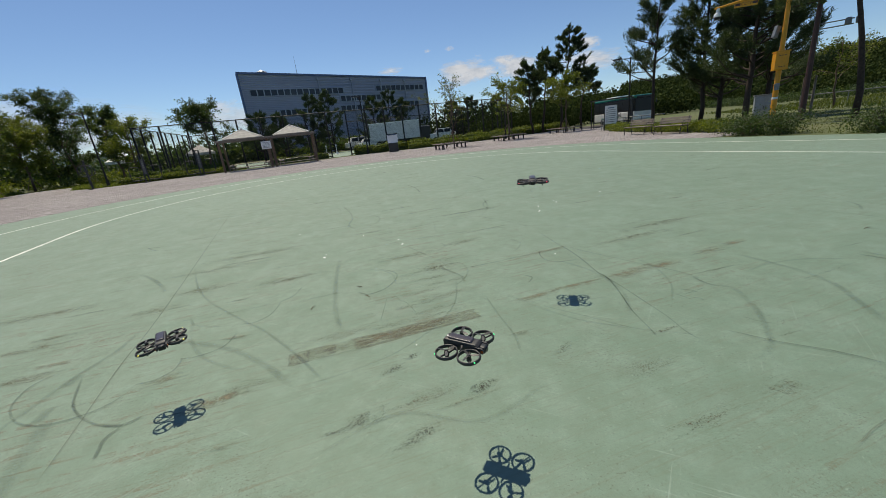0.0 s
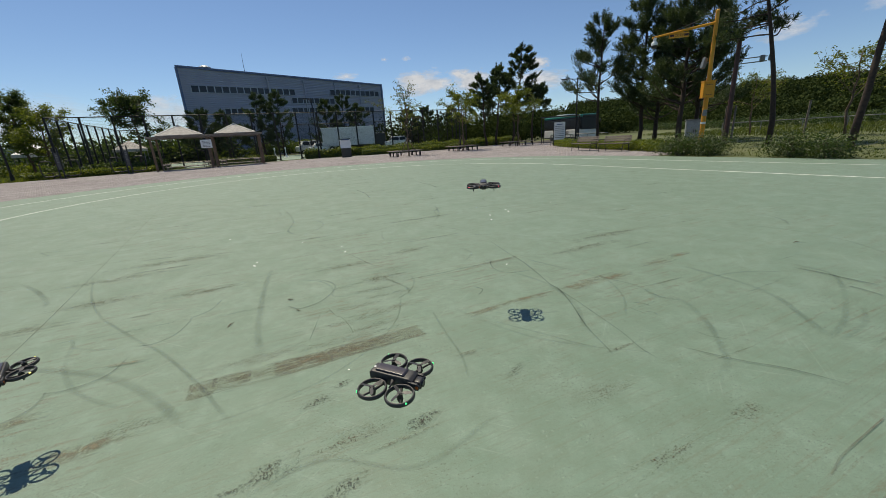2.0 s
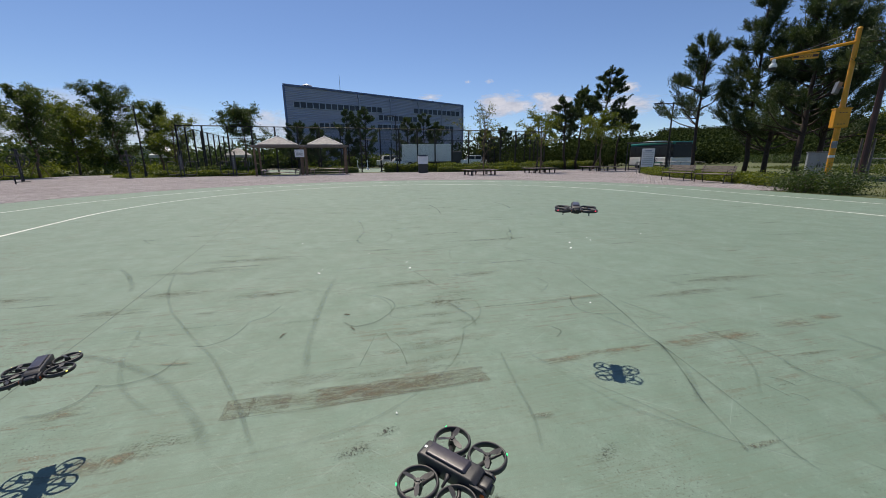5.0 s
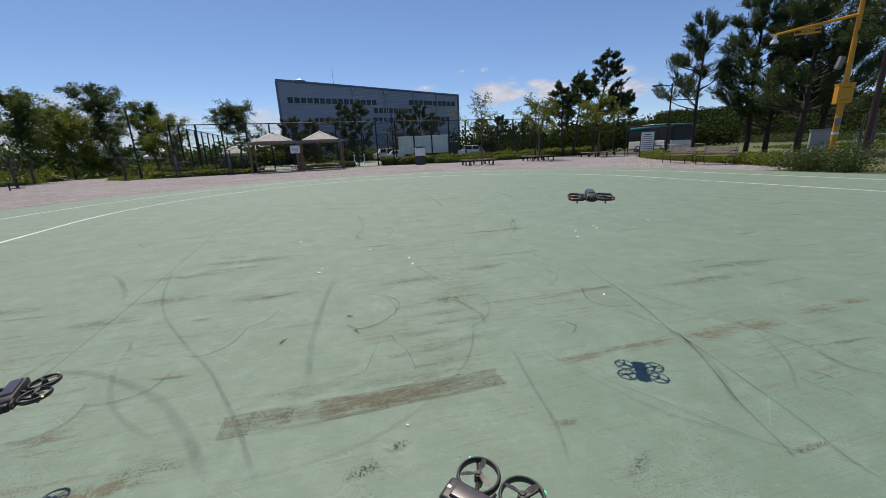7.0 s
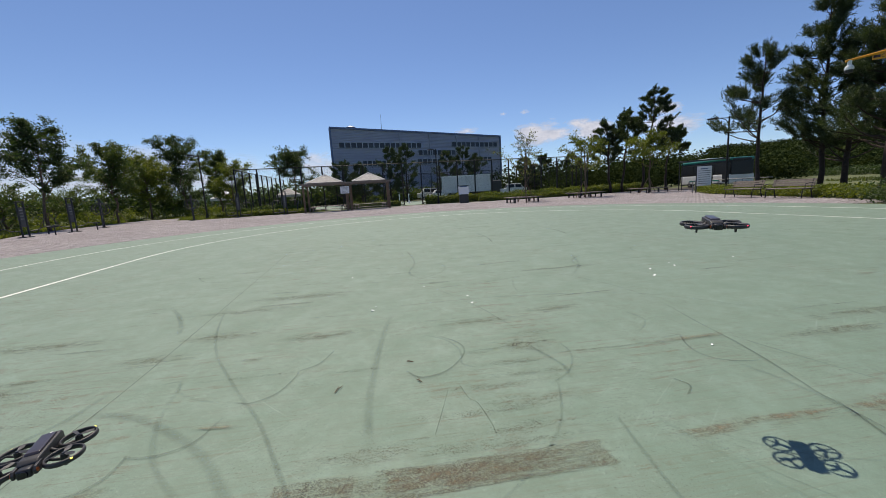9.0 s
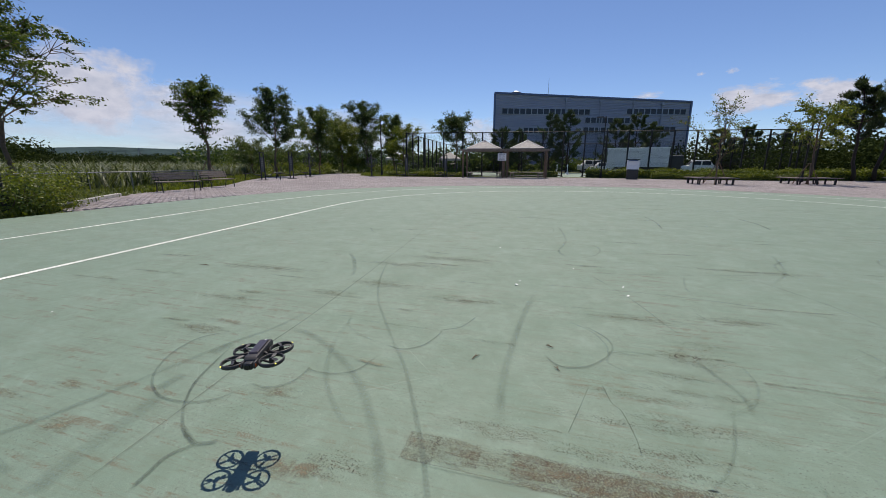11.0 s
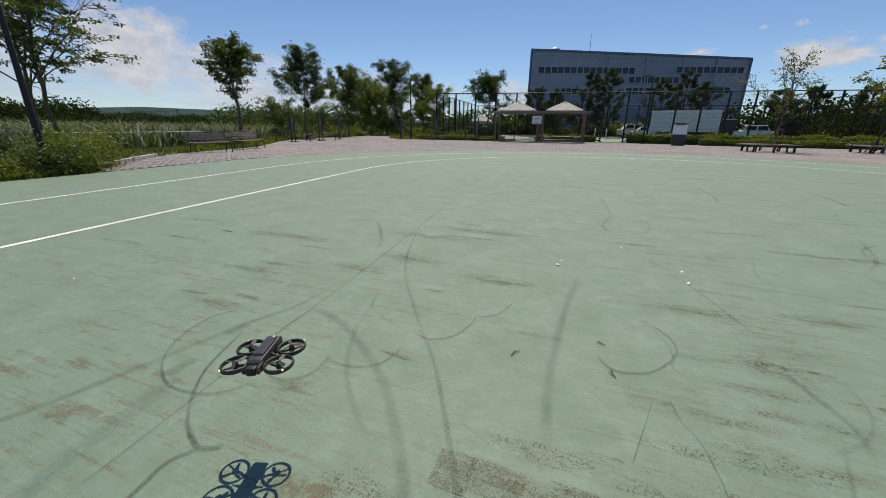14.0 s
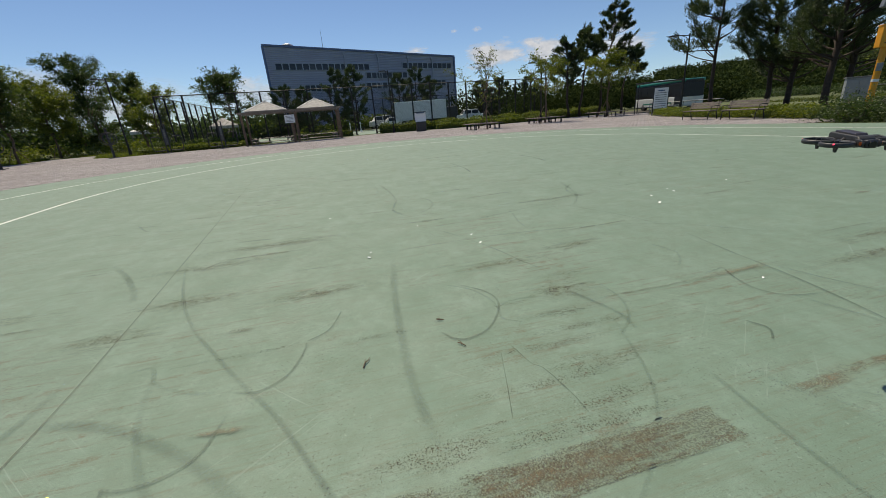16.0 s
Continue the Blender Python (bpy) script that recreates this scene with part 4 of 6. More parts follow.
broadleaf(-31.1, 23.0, 8.2, 2.6, GR, "leaf_dark", 32, 0.3, 21750, 0.135, 0.07, 13, 0.28, 1.6, True, group="park trees")
broadleaf(-34.9, 31.4, 8.0, 2.8, GR, "leaf", 33, 0.26, 17400, 0.145, 0.07, 13, 0.3, 1.4, True, group="park trees")
broadleaf(-38.1, 38.2, 7.4, 3.2, GR, "leaf_yellow", 34, 0.22, 18850, 0.16, 0.07, 13, 0.36, 1.1, True, group="park trees")
broadleaf(-38.3, 43.6, 10.9, 3.5, GR, "leaf_dark", 35, 0.16, 21750, 0.16, 0.09, 15, 0.32, 1.5, group="park trees")
broadleaf(-31.4, 41.0, 7.8, 2.5, GR, "leaf", 36, 0.16, 17400, 0.15, 0.09, 14, 0.33, 1.4, group="park trees")
broadleaf(-27.6, 38.0, 6.4, 2.1, GR, "hedge", 37, 0.16, 10000, 0.14, 0.08, 14, 0.36, 1.3, group="park trees")
broadleaf(-46.8, 43.6, 5.8, 3.9, GR, "leaf", 38, 0.1, 14500, 0.15, 0.09, 14, 0.36, 1.0, group="park trees")
broadleaf(-44.4, 48.0, 6.6, 3.8, GR, "leaf", 39, 0.1, 17400, 0.16, 0.09, 14, 0.36, 1.0, group="park trees")
broadleaf(-43.5, 33.9, 3.2, 2.6, GR, "leaf", 40, 0.1, 7000, 0.13, 0.07, 13, 0.36, 0.9, group="park trees")
broadleaf(-36.6, 24.2, 3.8, 2.0, GR, "leaf", 41, 0.08, 8000, 0.13, 0.06, 13, 0.36, 0.8, group="park trees")
broadleaf(-19.6, 36.5, 6.9, 2.4, GR, "leaf_dark", 42, 0.45, 11000, 0.15, 0.08, 13, 0.32, 0.8, group="park trees")
broadleaf(-20.0, 4.1, 7.0, 2.35, "wide airy tree with several slim leaning trunks", "leaf", 43, 0.34, 11000, 0.11, 0.06, 17, 0.15, 1.7, group="park trees", arch=0.17, layer=0.3)
broadleaf(-20.2, 3.7, 6.4, 2.2, "wide airy tree with several slim leaning trunks", "leaf", 44, 0.36, 4200, 0.105, 0.06, 13, 0.15, 1.7, lean=-0.16, group="park trees", arch=0.17, layer=0.3)
PI = "dark green pine with bare lower trunk and tufted limbs"
for i, (x, y, h, sp, st, lean, wh, g) in enumerate((
        (17.45, 27.4, 8.6, 2.6, 0.36, (0.0, 0.0), 9, 0.11), (20.7, 26.8, 10.9, 2.6, 0.22, (-0.01, 0.0), 17, 0.13), (21.4, 26.0, 8.4, 3.0, 0.18, (0.02, -0.01), 14, 0.14),
        (20.2, 22.2, 9.6, 2.7, 0.2, (0.0, 0.0), 18, 0.15), (23.5, 24.5, 9.4, 2.9, 0.18, (0.03, -0.03), 17, 0.14), (19.45, 15.5, 10.6, 3.0, 0.45, (-0.1, 0.12), 11, 0.105), (17.5, 10.8, 10.2, 2.6, 0.66, (0.05, -0.03), 6, 0.1))):
    pine(x, y, h, sp, PI, 60 + i, st, lean, wh, 25, g, 0.14, 0.035, 0.14, group="tall pines", candle=0.7) if i < 5 else pine(x, y, h, sp, PI, 60 + i, st, lean, wh, 40, g, 0.19, 0.03, 0.05, group="tall pines")
PF = "wind-bent dark pine with flat clumps of needles"
for i, (x, y, h, sp, st, lean, wh) in enumerate(((12.6, 43.2, 7.7, 2.0, 0.42, (-0.05, 0.0), 7), (14.2, 44.5, 9.0, 2.1, 0.42, (0.05, 0.0), 8), (16.0, 44.0, 10.8, 2.2, 0.5, (0.08, 0.0), 8), (18.3, 43.5, 6.4, 2.2, 0.6, (0.08, 0.0), 5))):
    pine(x + 0.5, y, h * 0.94, sp * 1.25, PF, 80 + i, st, lean, wh + 2, 22, 0.12, 0.2, 0.08, 0.1, "bent pines", 0.35)
PB = "dark pine standing between the fence and a factory hall"
for i, (x, y, h, sp) in enumerate(((-22.4, 56.0, 6.6, 2.6), (-19.4, 56.4, 6.2, 2.4), (-15.3, 58.0, 8.6, 2.3), (-12.9, 58.6, 9.0, 2.2), (-7.2, 66.4, 8.2, 2.6), (-4.6, 66.8, 9.0, 2.5), (-2.2, 66.4, 7.4, 2.4), (6.2, 66.0, 6.0, 2.2), (9.5, 66.0, 6.4, 2.2), (13.5, 64.0, 6.0, 2.2))):
    pine(x, y, h * 0.94, sp * 1.5, PB, 90 + i, 0.12, (0.0, 0.0), 11, 18, 0.12, 0.2, 0.03, 0.15, "pines by the factory", 0.4)

HL = "low clipped yellow-green hedge along the paving"
hedge_row([(-6.2, 39.2), (-0.2, 39.3), (6.0, 40.4), (12.0, 43.2), (19.0, 48.0)], 1.2, 0.95, HL, seed=1, per=560, size=0.13)
hedge_row([(-0.6, 37.7), (3.0, 38.2), (10.0, 40.0)], 1.0, 0.6, HL, seed=2, per=520, size=0.12)
hedge_row([(-24.6, 33.4), (-21.0, 34.4), (-16.8, 35.6)], 1.2, 0.85, "dark green clipped hedge behind the gym stations", "leaf", 3, 620, 0.13)
hedge_row([(-24.0, 31.2), (-19.5, 32.4), (-16.6, 33.2)], 1.1, 0.5, HL, seed=4, per=560, size=0.12)
hedge_row([(17.0, 31.5), (15.3, 27.0), (14.6, 22.0), (14.35, 17.5), (13.9, 14.6)], 1.5, 0.5, HL, seed=5, per=1100, size=0.085)
hedge_row([(-14.0, 36.9), (-8.8, 38.6)], 0.8, 0.7, "shaggy green hedge inside the entrance", "hedge", 6, 360, 0.1)
BU = "dense dark green bush at the edge of the court"
for i, (x, y, r, h, leaf) in enumerate(((12.7, 12.9, 0.8, 0.85, "leaf_dark"), (13.2, 12.1, 0.75, 0.75, "leaf_dark"), (13.4, 13.6, 0.7, 0.6, "leaf_dark"), (13.7, 9.5, 0.75, 0.75, "leaf_dark"), (13.7, 8.6, 0.7, 0.7, "leaf_dark"), (14.5, 6.8, 0.7, 0.6, "leaf"), (14.9, 5.4, 0.7, 0.6, "leaf"),
                                        (-12.9, 2.6, 0.6, 0.85, "leaf"), (-13.1, 3.1, 0.6, 0.95, "leaf_yellow"), (-13.8, 3.6, 0.65, 0.9, "hedge"), (-12.5, 1.5, 0.5, 0.35, "hedge"), (-12.6, 0.5, 0.6, 0.4, "hedge"), (-14.2, 1.6, 0.8, 0.4, "hedge"), (-15.0, 3.2, 0.8, 0.5, "leaf"))):
    bush(x, y, r, h, BU, leaf, 100 + i, 3600, 0.06)

blades("grass_verge", "short green grass and weeds beside paving", [(-11.0, -2), (-11.55, 1.0), (-12.2, 3.2), (-13.9, 4.2), (-17.9, 7.2), (-20.5, 12.3), (-25.8, 17.0), (-31, 22.4), (-34, 30), (-42, 30), (-28, 8), (-20, -4)], 30000, 0.22, 0.02, "grass", 201)
blades("lawn_edge", "sunlit uneven lawn between the paving and trees", [(-17.9, 7.2), (-20.5, 12.3), (-25.8, 17.0), (-31, 22.4), (-33.4, 28), (-36.2, 36), (-42, 40), (-41, 28), (-36.5, 20.5), (-29.5, 14.5), (-23, 11)], 34000, 0.3, 0.05, "hedge", 207)
blades("lawn_edge", "sunlit uneven lawn between the paving and fence", [(-36, 36.4), (-33, 37.3), (-28, 31.4), (-24.6, 30), (-19, 32.2), (-19, 35), (-26, 35.5), (-30, 42), (-37, 42)], 12000, 0.2, 0.05, "hedge", 208)
blades("grass_bed", "thin grass and weeds in the planting bed", [(12.6, 13.4), (13.4, 10.4), (14.4, 6.0), (16.5, 0), (26, 4), (30, 20), (22, 36), (17.4, 28), (15.0, 17)], 14000, 0.07, 0.02, "grass", 202)
blades("court_edge_weeds", "creeping weeds along the court edge", [(-11.3, -1.5), (-11.75, 1.0), (-12.35, 3.2), (-13.6, 4.1), (-14.0, 3.6), (-13.0, 0.5), (-12.4, -2)], 6000, 0.13, 0.035, "hedge", 203, 0.9)
blades("reed_field", "tall pale green reeds filling the field", [(-20.5, -6), (-21.0, 2.5), (-22.8, 8.2), (-26.0, 14.2), (-33.5, 21.0), (-46, 34), (-62, 34), (-62, -12)], 64000, 1.3, 0.07, "reed", 204, 1.2, "reeds")
blades("fence_grass", "rough grass behind the hedge and fence", [cage(-13, -2.0), cage(-4, -1.2), cage(-4, -0.3), cage(-13, -0.3)], 2500, 0.25, 0.03, "grass", 205)
blades("field_grass", "long meadow grass on the far field", [(28, 22), (34, 10), (60, 14), (60, 45), (34, 44)], 14000, 0.3, 0.06, "grass", 206)


# ---- far woods, hills and clouds ----
def woods(name, label, line, depth, height, count, clump, leaf, seed, ground_rise=0.0, base=0.0, per=96):
    """A belt of far trees along a line: many crowns, each a cloud of leaf clumps, over rising ground."""
    rng = np.random.default_rng(seed)
    line = np.array(line, float)
    seg = np.linalg.norm(np.diff(line, axis=0), axis=1)
    cum = np.concatenate([[0], np.cumsum(seg)])
    t = rng.uniform(0, cum[-1], count)
    px, py = np.interp(t, cum, line[:, 0]), np.interp(t, cum, line[:, 1])
    out = np.stack([px, py], axis=1)
    out /= np.linalg.norm(out, axis=1)[:, None]
    b = rng.uniform(0, 1, count)
    cx, cy = px + out[:, 0] * b * depth, py + out[:, 1] * b * depth
    h = height * rng.uniform(0.5, 1.25, count)
    cz = base + ground_rise * b ** 0.8
    d = rng.normal(size=(count, per, 3))
    d /= np.linalg.norm(d, axis=2)[:, :, None]
    d[:, :, 2] = d[:, :, 2] * 0.9
    r = h[:, None, None] * 0.42 * rng.uniform(0.75, 1.08, size=(count, per, 1))
    c = np.stack([cx, cy, cz + h * 0.42], axis=1)[:, None, :] + d * r
    c = c.reshape(-1, 3)
    v, f = leaves(rng, c, clump, clump * 0.8, 0.0, 1.0)
    return tagged(from_arrays(name, v, f, MAT[leaf]), label, "woods", kind="stuff")


def ridge(name, label, line, depth, rises, material):
    """A wooded slope: ground that climbs away from a line."""
    bm = bmesh.new()
    rows = []
    for i, ((x, y), top) in enumerate(zip(line, rises)):
        o = Vector((x, y)).normalized()
        rows.append([bm.verts.new((x + o.x * depth * f, y + o.y * depth * f, -0.5 + top * (f ** 0.8 if f <= 1 else 1 - (f - 1) * 2))) for f in (0, 0.25, 0.5, 0.75, 1.0, 1.35)])
    for a, b in zip(rows, rows[1:]):
        for k in range(5):
            bm.faces.new((a[k], b[k], b[k + 1], a[k + 1]))
    return tagged(part(name, bm, material, smooth=True), label, "hill", kind="structure")


MAT["wood_floor"] = simple("forest_floor", (0.024, 0.036, 0.018), 0.95, vary=0.4, scale=0.03, fine=0.4)
HILL = [(60, 190), (95, 175), (120, 150), (140, 122), (152, 95), (160, 60), (165, 20), (160, -30)]
ridge("hill", "wooded hill rising beyond the fields", HILL, 110, [6, 13.5, 15, 16, 15, 15, 15, 14], MAT["wood_floor"])
for i in range(len(HILL) - 1):
    woods("hill_woods", "dense mixed green woodland covering the hill", HILL[i:i + 2], 108, 7.0, 620, 0.85, "leaf_wood", 300 + i, (9.5, 14.5, 16, 15.5, 15, 15, 15)[i])
woods("hill_foot_trees", "row of rounded trees at the hill's foot", [(60, 130), (90, 105), (105, 80), (112, 50), (115, 10)], 25, 5.5, 620, 0.6, "leaf_wood", 320)
woods("field_scrub", "low olive green scrub beyond the far road", [(66, 98), (57, 62), (55, 44), (54, 26), (52, 6)], 10, 1.7, 480, 0.17, "leaf_dark", 329)
woods("far_scrub", "belt of dark green scrub behind the park", [(2, 68), (14, 61), (22, 58), (36, 64), (50, 66)], 14, 5.6, 220, 0.42, "leaf_wood", 321)
woods("far_scrub", "belt of green trees beyond the bent pines", [(8, 49.5), (15, 50), (22, 52)], 9, 4.8, 130, 0.24, "leaf_wood", 322)
woods("field_woods", "long belt of dark trees beyond the reed field", [(-95, -60), (-90, -20), (-86, 6), (-84, 21)], 26, 5.4, 560, 0.36, "leaf_wood", 323, per=230)
woods("field_woods", "low belt of dark trees beyond the reed field", [(-84, 21), (-82, 34), (-78, 60), (-66, 76)], 22, 3.3, 600, 0.26, "leaf_wood", 333, per=180)
woods("field_woods", "long belt of green trees beyond the reed field", [(-120, -60), (-118, 0), (-116, 40), (-104, 84)], 30, 3.6, 800, 0.28, "leaf_wood", 324)
woods("scrub_row", "low green scrub beside the park path", [(-44, 22), (-46, 34), (-42, 48), (-30, 58)], 9, 4.2, 190, 0.3, "leaf_dark", 325)
woods("factory_shrubs", "low green shrubs along the factory wall", [(-34, 60), (-26, 63), (-8, 68), (2, 72)], 3, 2.6, 130, 0.4, "leaf", 326)
woods("path_scrub", "low shaggy green shrubs behind the gym stations", [(-36, 20.5), (-39.5, 28), (-40, 37), (-31, 42.5)], 4, 1.5, 90, 0.15, "hedge", 327)
woods("cage_scrub", "green shrubs and young trees behind the sports cage", [(-37, 56), (-30, 62), (-22, 66)], 6, 4.4, 70, 0.5, "leaf_dark", 328)
# forest green with the blue of distant haze put into the base colour
MAT["hazy_forest"] = simple("hazy_forest", (0.042, 0.066, 0.07), 0.95, vary=0.4, scale=0.02, fine=0.15)
for far in ("hazy_forest", "wood_floor"):
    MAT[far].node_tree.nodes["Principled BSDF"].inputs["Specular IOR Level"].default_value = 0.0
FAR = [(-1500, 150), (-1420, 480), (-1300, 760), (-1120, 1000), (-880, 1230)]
ridge("far_hills", "distant wooded hills on the horizon", FAR, 260, [34, 58, 53, 52, 44], MAT["hazy_forest"])


def pylon(x, y, h):
    ob = thing("pylon", "distant lattice power pylon on the hills", "pylon", pose(x, y, 0), "far pylons")
    bm = bmesh.new()
    for a in (-1, 1):
        for b in (-1, 1):
            rod(bm, (a * h * 0.09, b * h * 0.09, 0), (a * h * 0.01, b * h * 0.01, h), 0.35, seg=4)
    part("legs", bm, MAT["grey_steel"], ob)
    bm = bmesh.new()
    for z, w in ((0.7, 0.16), (0.82, 0.13), (0.93, 0.1)):
        rod(bm, (-w * h * 0.6, -w * h * 0.6, z * h), (w * h * 0.6, w * h * 0.6, z * h), 0.4, seg=4)
    part("cross_arms", bm, MAT["grey_steel"], ob)


for x, y in ((-1350, 545), (-1270, 690), (-1230, 800)):
    pylon(x, y, 46)


def cloud_mat(seed, soft=0.3, start=0.58):
    m = Mat("cloud_%d" % seed, 1.0)
    vec = m.mapping((1, 1, 1))
    n = m.noise(2.1, 7, 0.6, vec)
    ln = m.n.new("ShaderNodeVectorMath")
    ln.operation = "LENGTH"
    m.link(m.tc.outputs["Object"], ln.inputs[0])
    fall = m.ramp(ln.outputs["Value"], [(0.1, 1.0), (0.98, 0.0)])
    a = m.ramp(m.math("ADD", m.math("MULTIPLY", n, 0.8), m.math("MULTIPLY", fall, 0.45)), [(start, 0.0), (start + soft, 1.0)])
    em = m.n.new("ShaderNodeEmission")
    m.link(m.ramp(m.noise(3.0, 4, 0.6, vec), [(0.3, (0.66, 0.76, 1.0)), (0.6, (0.9, 0.98, 1.2))]), em.inputs["Color"])
    em.inputs["Strength"].default_value = 0.66
    tr = m.n.new("ShaderNodeBsdfTransparent")
    ms = m.n.new("ShaderNodeMixShader")
    m.link(m.math("MULTIPLY", a, m.ramp(fall, [(0.0, 0.0), (0.12, 1.0)])), ms.inputs[0])
    m.link(tr.outputs[0], ms.inputs[1])
    m.link(em.outputs[0], ms.inputs[2])
    m.link(ms.outputs[0], m.n["Material Output"].inputs["Surface"])
    return m.m


def cloud(az, el, wide, high, seed, soft=0.3, start=0.58):
    """A far cloud or bank of haze, a flat glowing backdrop in the sky. az, el: degrees to the left of ahead and above
    the horizon.
    """
    dist = 3600
    a, e = radians(az), radians(el)
    p = Vector((-math.sin(a) * math.cos(e), math.cos(a) * math.cos(e), math.sin(e))) * dist
    bm = bmesh.new()
    bm.faces.new([bm.verts.new(q) for q in ((-1, -1, 0), (1, -1, 0), (1, 1, 0), (-1, 1, 0))])
    ob = tagged(part("cloud", bm, cloud_mat(seed, soft, start)), "soft white fair weather cloud and haze low in the sky", "cloud", "clouds", "structure")
    ob.matrix_basis = look(p, (0, 0, 0)) @ Matrix.Diagonal((dist * math.tan(radians(wide / 2)), dist * math.tan(radians(high / 2)), 1, 1))
    ob.location = p
    m2 = ob.active_material
    m2.node_tree.nodes["Mapping"].inputs["Location"].default_value = (seed * 3.7, seed * 1.3, 0)
    ob.visible_shadow = False


# the widest sheets, with a low start, paint haze along the horizon
for spec in ((-8.0, 7.4, 12.0, 5.0, 1, 0.2, 0.54), (-14.5, 7.6, 8.5, 4.6, 2, 0.2, 0.54), (-23.6, 8.8, 5.5, 3.0, 3, 0.25, 0.55), (-24, 6.8, 12.0, 4.0, 4, 0.3, 0.54), (2.6, 8.7, 5.5, 1.6, 5, 0.35), (-5.8, 10.6, 2.0, 1.0, 6, 0.5), (-2.8, 10.6, 1.4, 0.8, 7, 0.5),
             (25, 5.4, 9, 4.4, 8, 0.4), (71.5, 8.0, 16, 12, 9, 0.2, 0.5), (82, 7.6, 18, 10, 10, 0.5, 0.5), (60, 4.5, 34, 10, 11, 0.6, 0.38), (42, 4.0, 26, 8, 12, 0.6, 0.42), (-50, 9, 9, 4, 13, 0.35), (-58, 10, 9, 5, 14, 0.4), (88, 4, 30, 9, 15, 0.7, 0.4), (64, 7.0, 10, 6, 16, 0.3, 0.5), (22, 4.0, 16, 6, 17, 0.6, 0.46)):
    cloud(*spec)

# ---- sports cage behind the paving ----
def sports_fence():
    fence = thing("fence", "tall dark steel mesh fence round a sports court", "fence")
    h = 4.4
    sides = [[cage(-12 + 2 * k) for k in range(20)], [cage(-12, 2.4 * k) for k in range(10)], [cage(26, 2.4 * k) for k in range(10)], [cage(-12 + 3.8 * k, 21.6) for k in range(11)]]
    for s, line in enumerate(sides):
        for i, (x, y) in enumerate(line):
            if s and i == 0:
                continue
            bm = bmesh.new()
            box(bm, (x, y, h / 2), (0.125, 0.125, h), Matrix.Rotation(0.314, 3, "Z"), 0.012)
            box(bm, (x, y, 0.02), (0.28, 0.28, 0.04), Matrix.Rotation(0.314, 3, "Z"))
            part("post", bm, MAT["fence_iron"], fence)
        for i, ((x0, y0), (x1, y1)) in enumerate(zip(line, line[1:])):
            gate = s == 0 and i == 8
            for z in ((h - 0.04,) if gate else (h - 0.04, 0.12)):
                bm = bmesh.new()
                rod(bm, (x0, y0, z), (x1, y1, z), 0.042, seg=6)
                part("rail", bm, MAT["fence_iron"], fence)
            if gate:
                continue
            bm = bmesh.new()
            a, b = Vector((x0, y0, 0)), Vector((x1, y1, 0))
            d = (b - a).normalized() * 0.0035
            for k in range(1, 22):
                p = a.lerp(b, k / 22)
                bm.faces.new([bm.verts.new(p + v) for v in (-d + Vector((0, 0, 0.1)), d + Vector((0, 0, 0.1)), d + Vector((0, 0, h - 0.05)), -d + Vector((0, 0, h - 0.05)))])
            for k in range(1, 38):
                z = 0.1 + k * (h - 0.15) / 38
                bm.faces.new([bm.verts.new(v) for v in (a + Vector((0, 0, z)), b + Vector((0, 0, z)), b + Vector((0, 0, z + 0.007)), a + Vector((0, 0, z + 0.007)))])
            part("wire_mesh", bm, MAT["fence_iron"], fence)
    return fence


sports_fence()
bm = bmesh.new()
slab(bm, [cage(-11.9, 0.1), cage(25.9, 0.1), cage(25.9, 21.5), cage(-11.9, 21.5)], -0.05, -0.015)
tagged(part("sports_floor", bm, MAT["court"]), "pale green sports floor inside the fence", "floor", kind="structure")


# ---- pergola shelters at the cage's entrance ----
MAT["roof_slat"] = simple("grey_roof_slat", (0.38, 0.36, 0.34), 0.8, vary=0.3, scale=5)
MAT["roof_edge"] = simple("pale_roof_edge", (0.66, 0.65, 0.62), 0.6, vary=0.1)


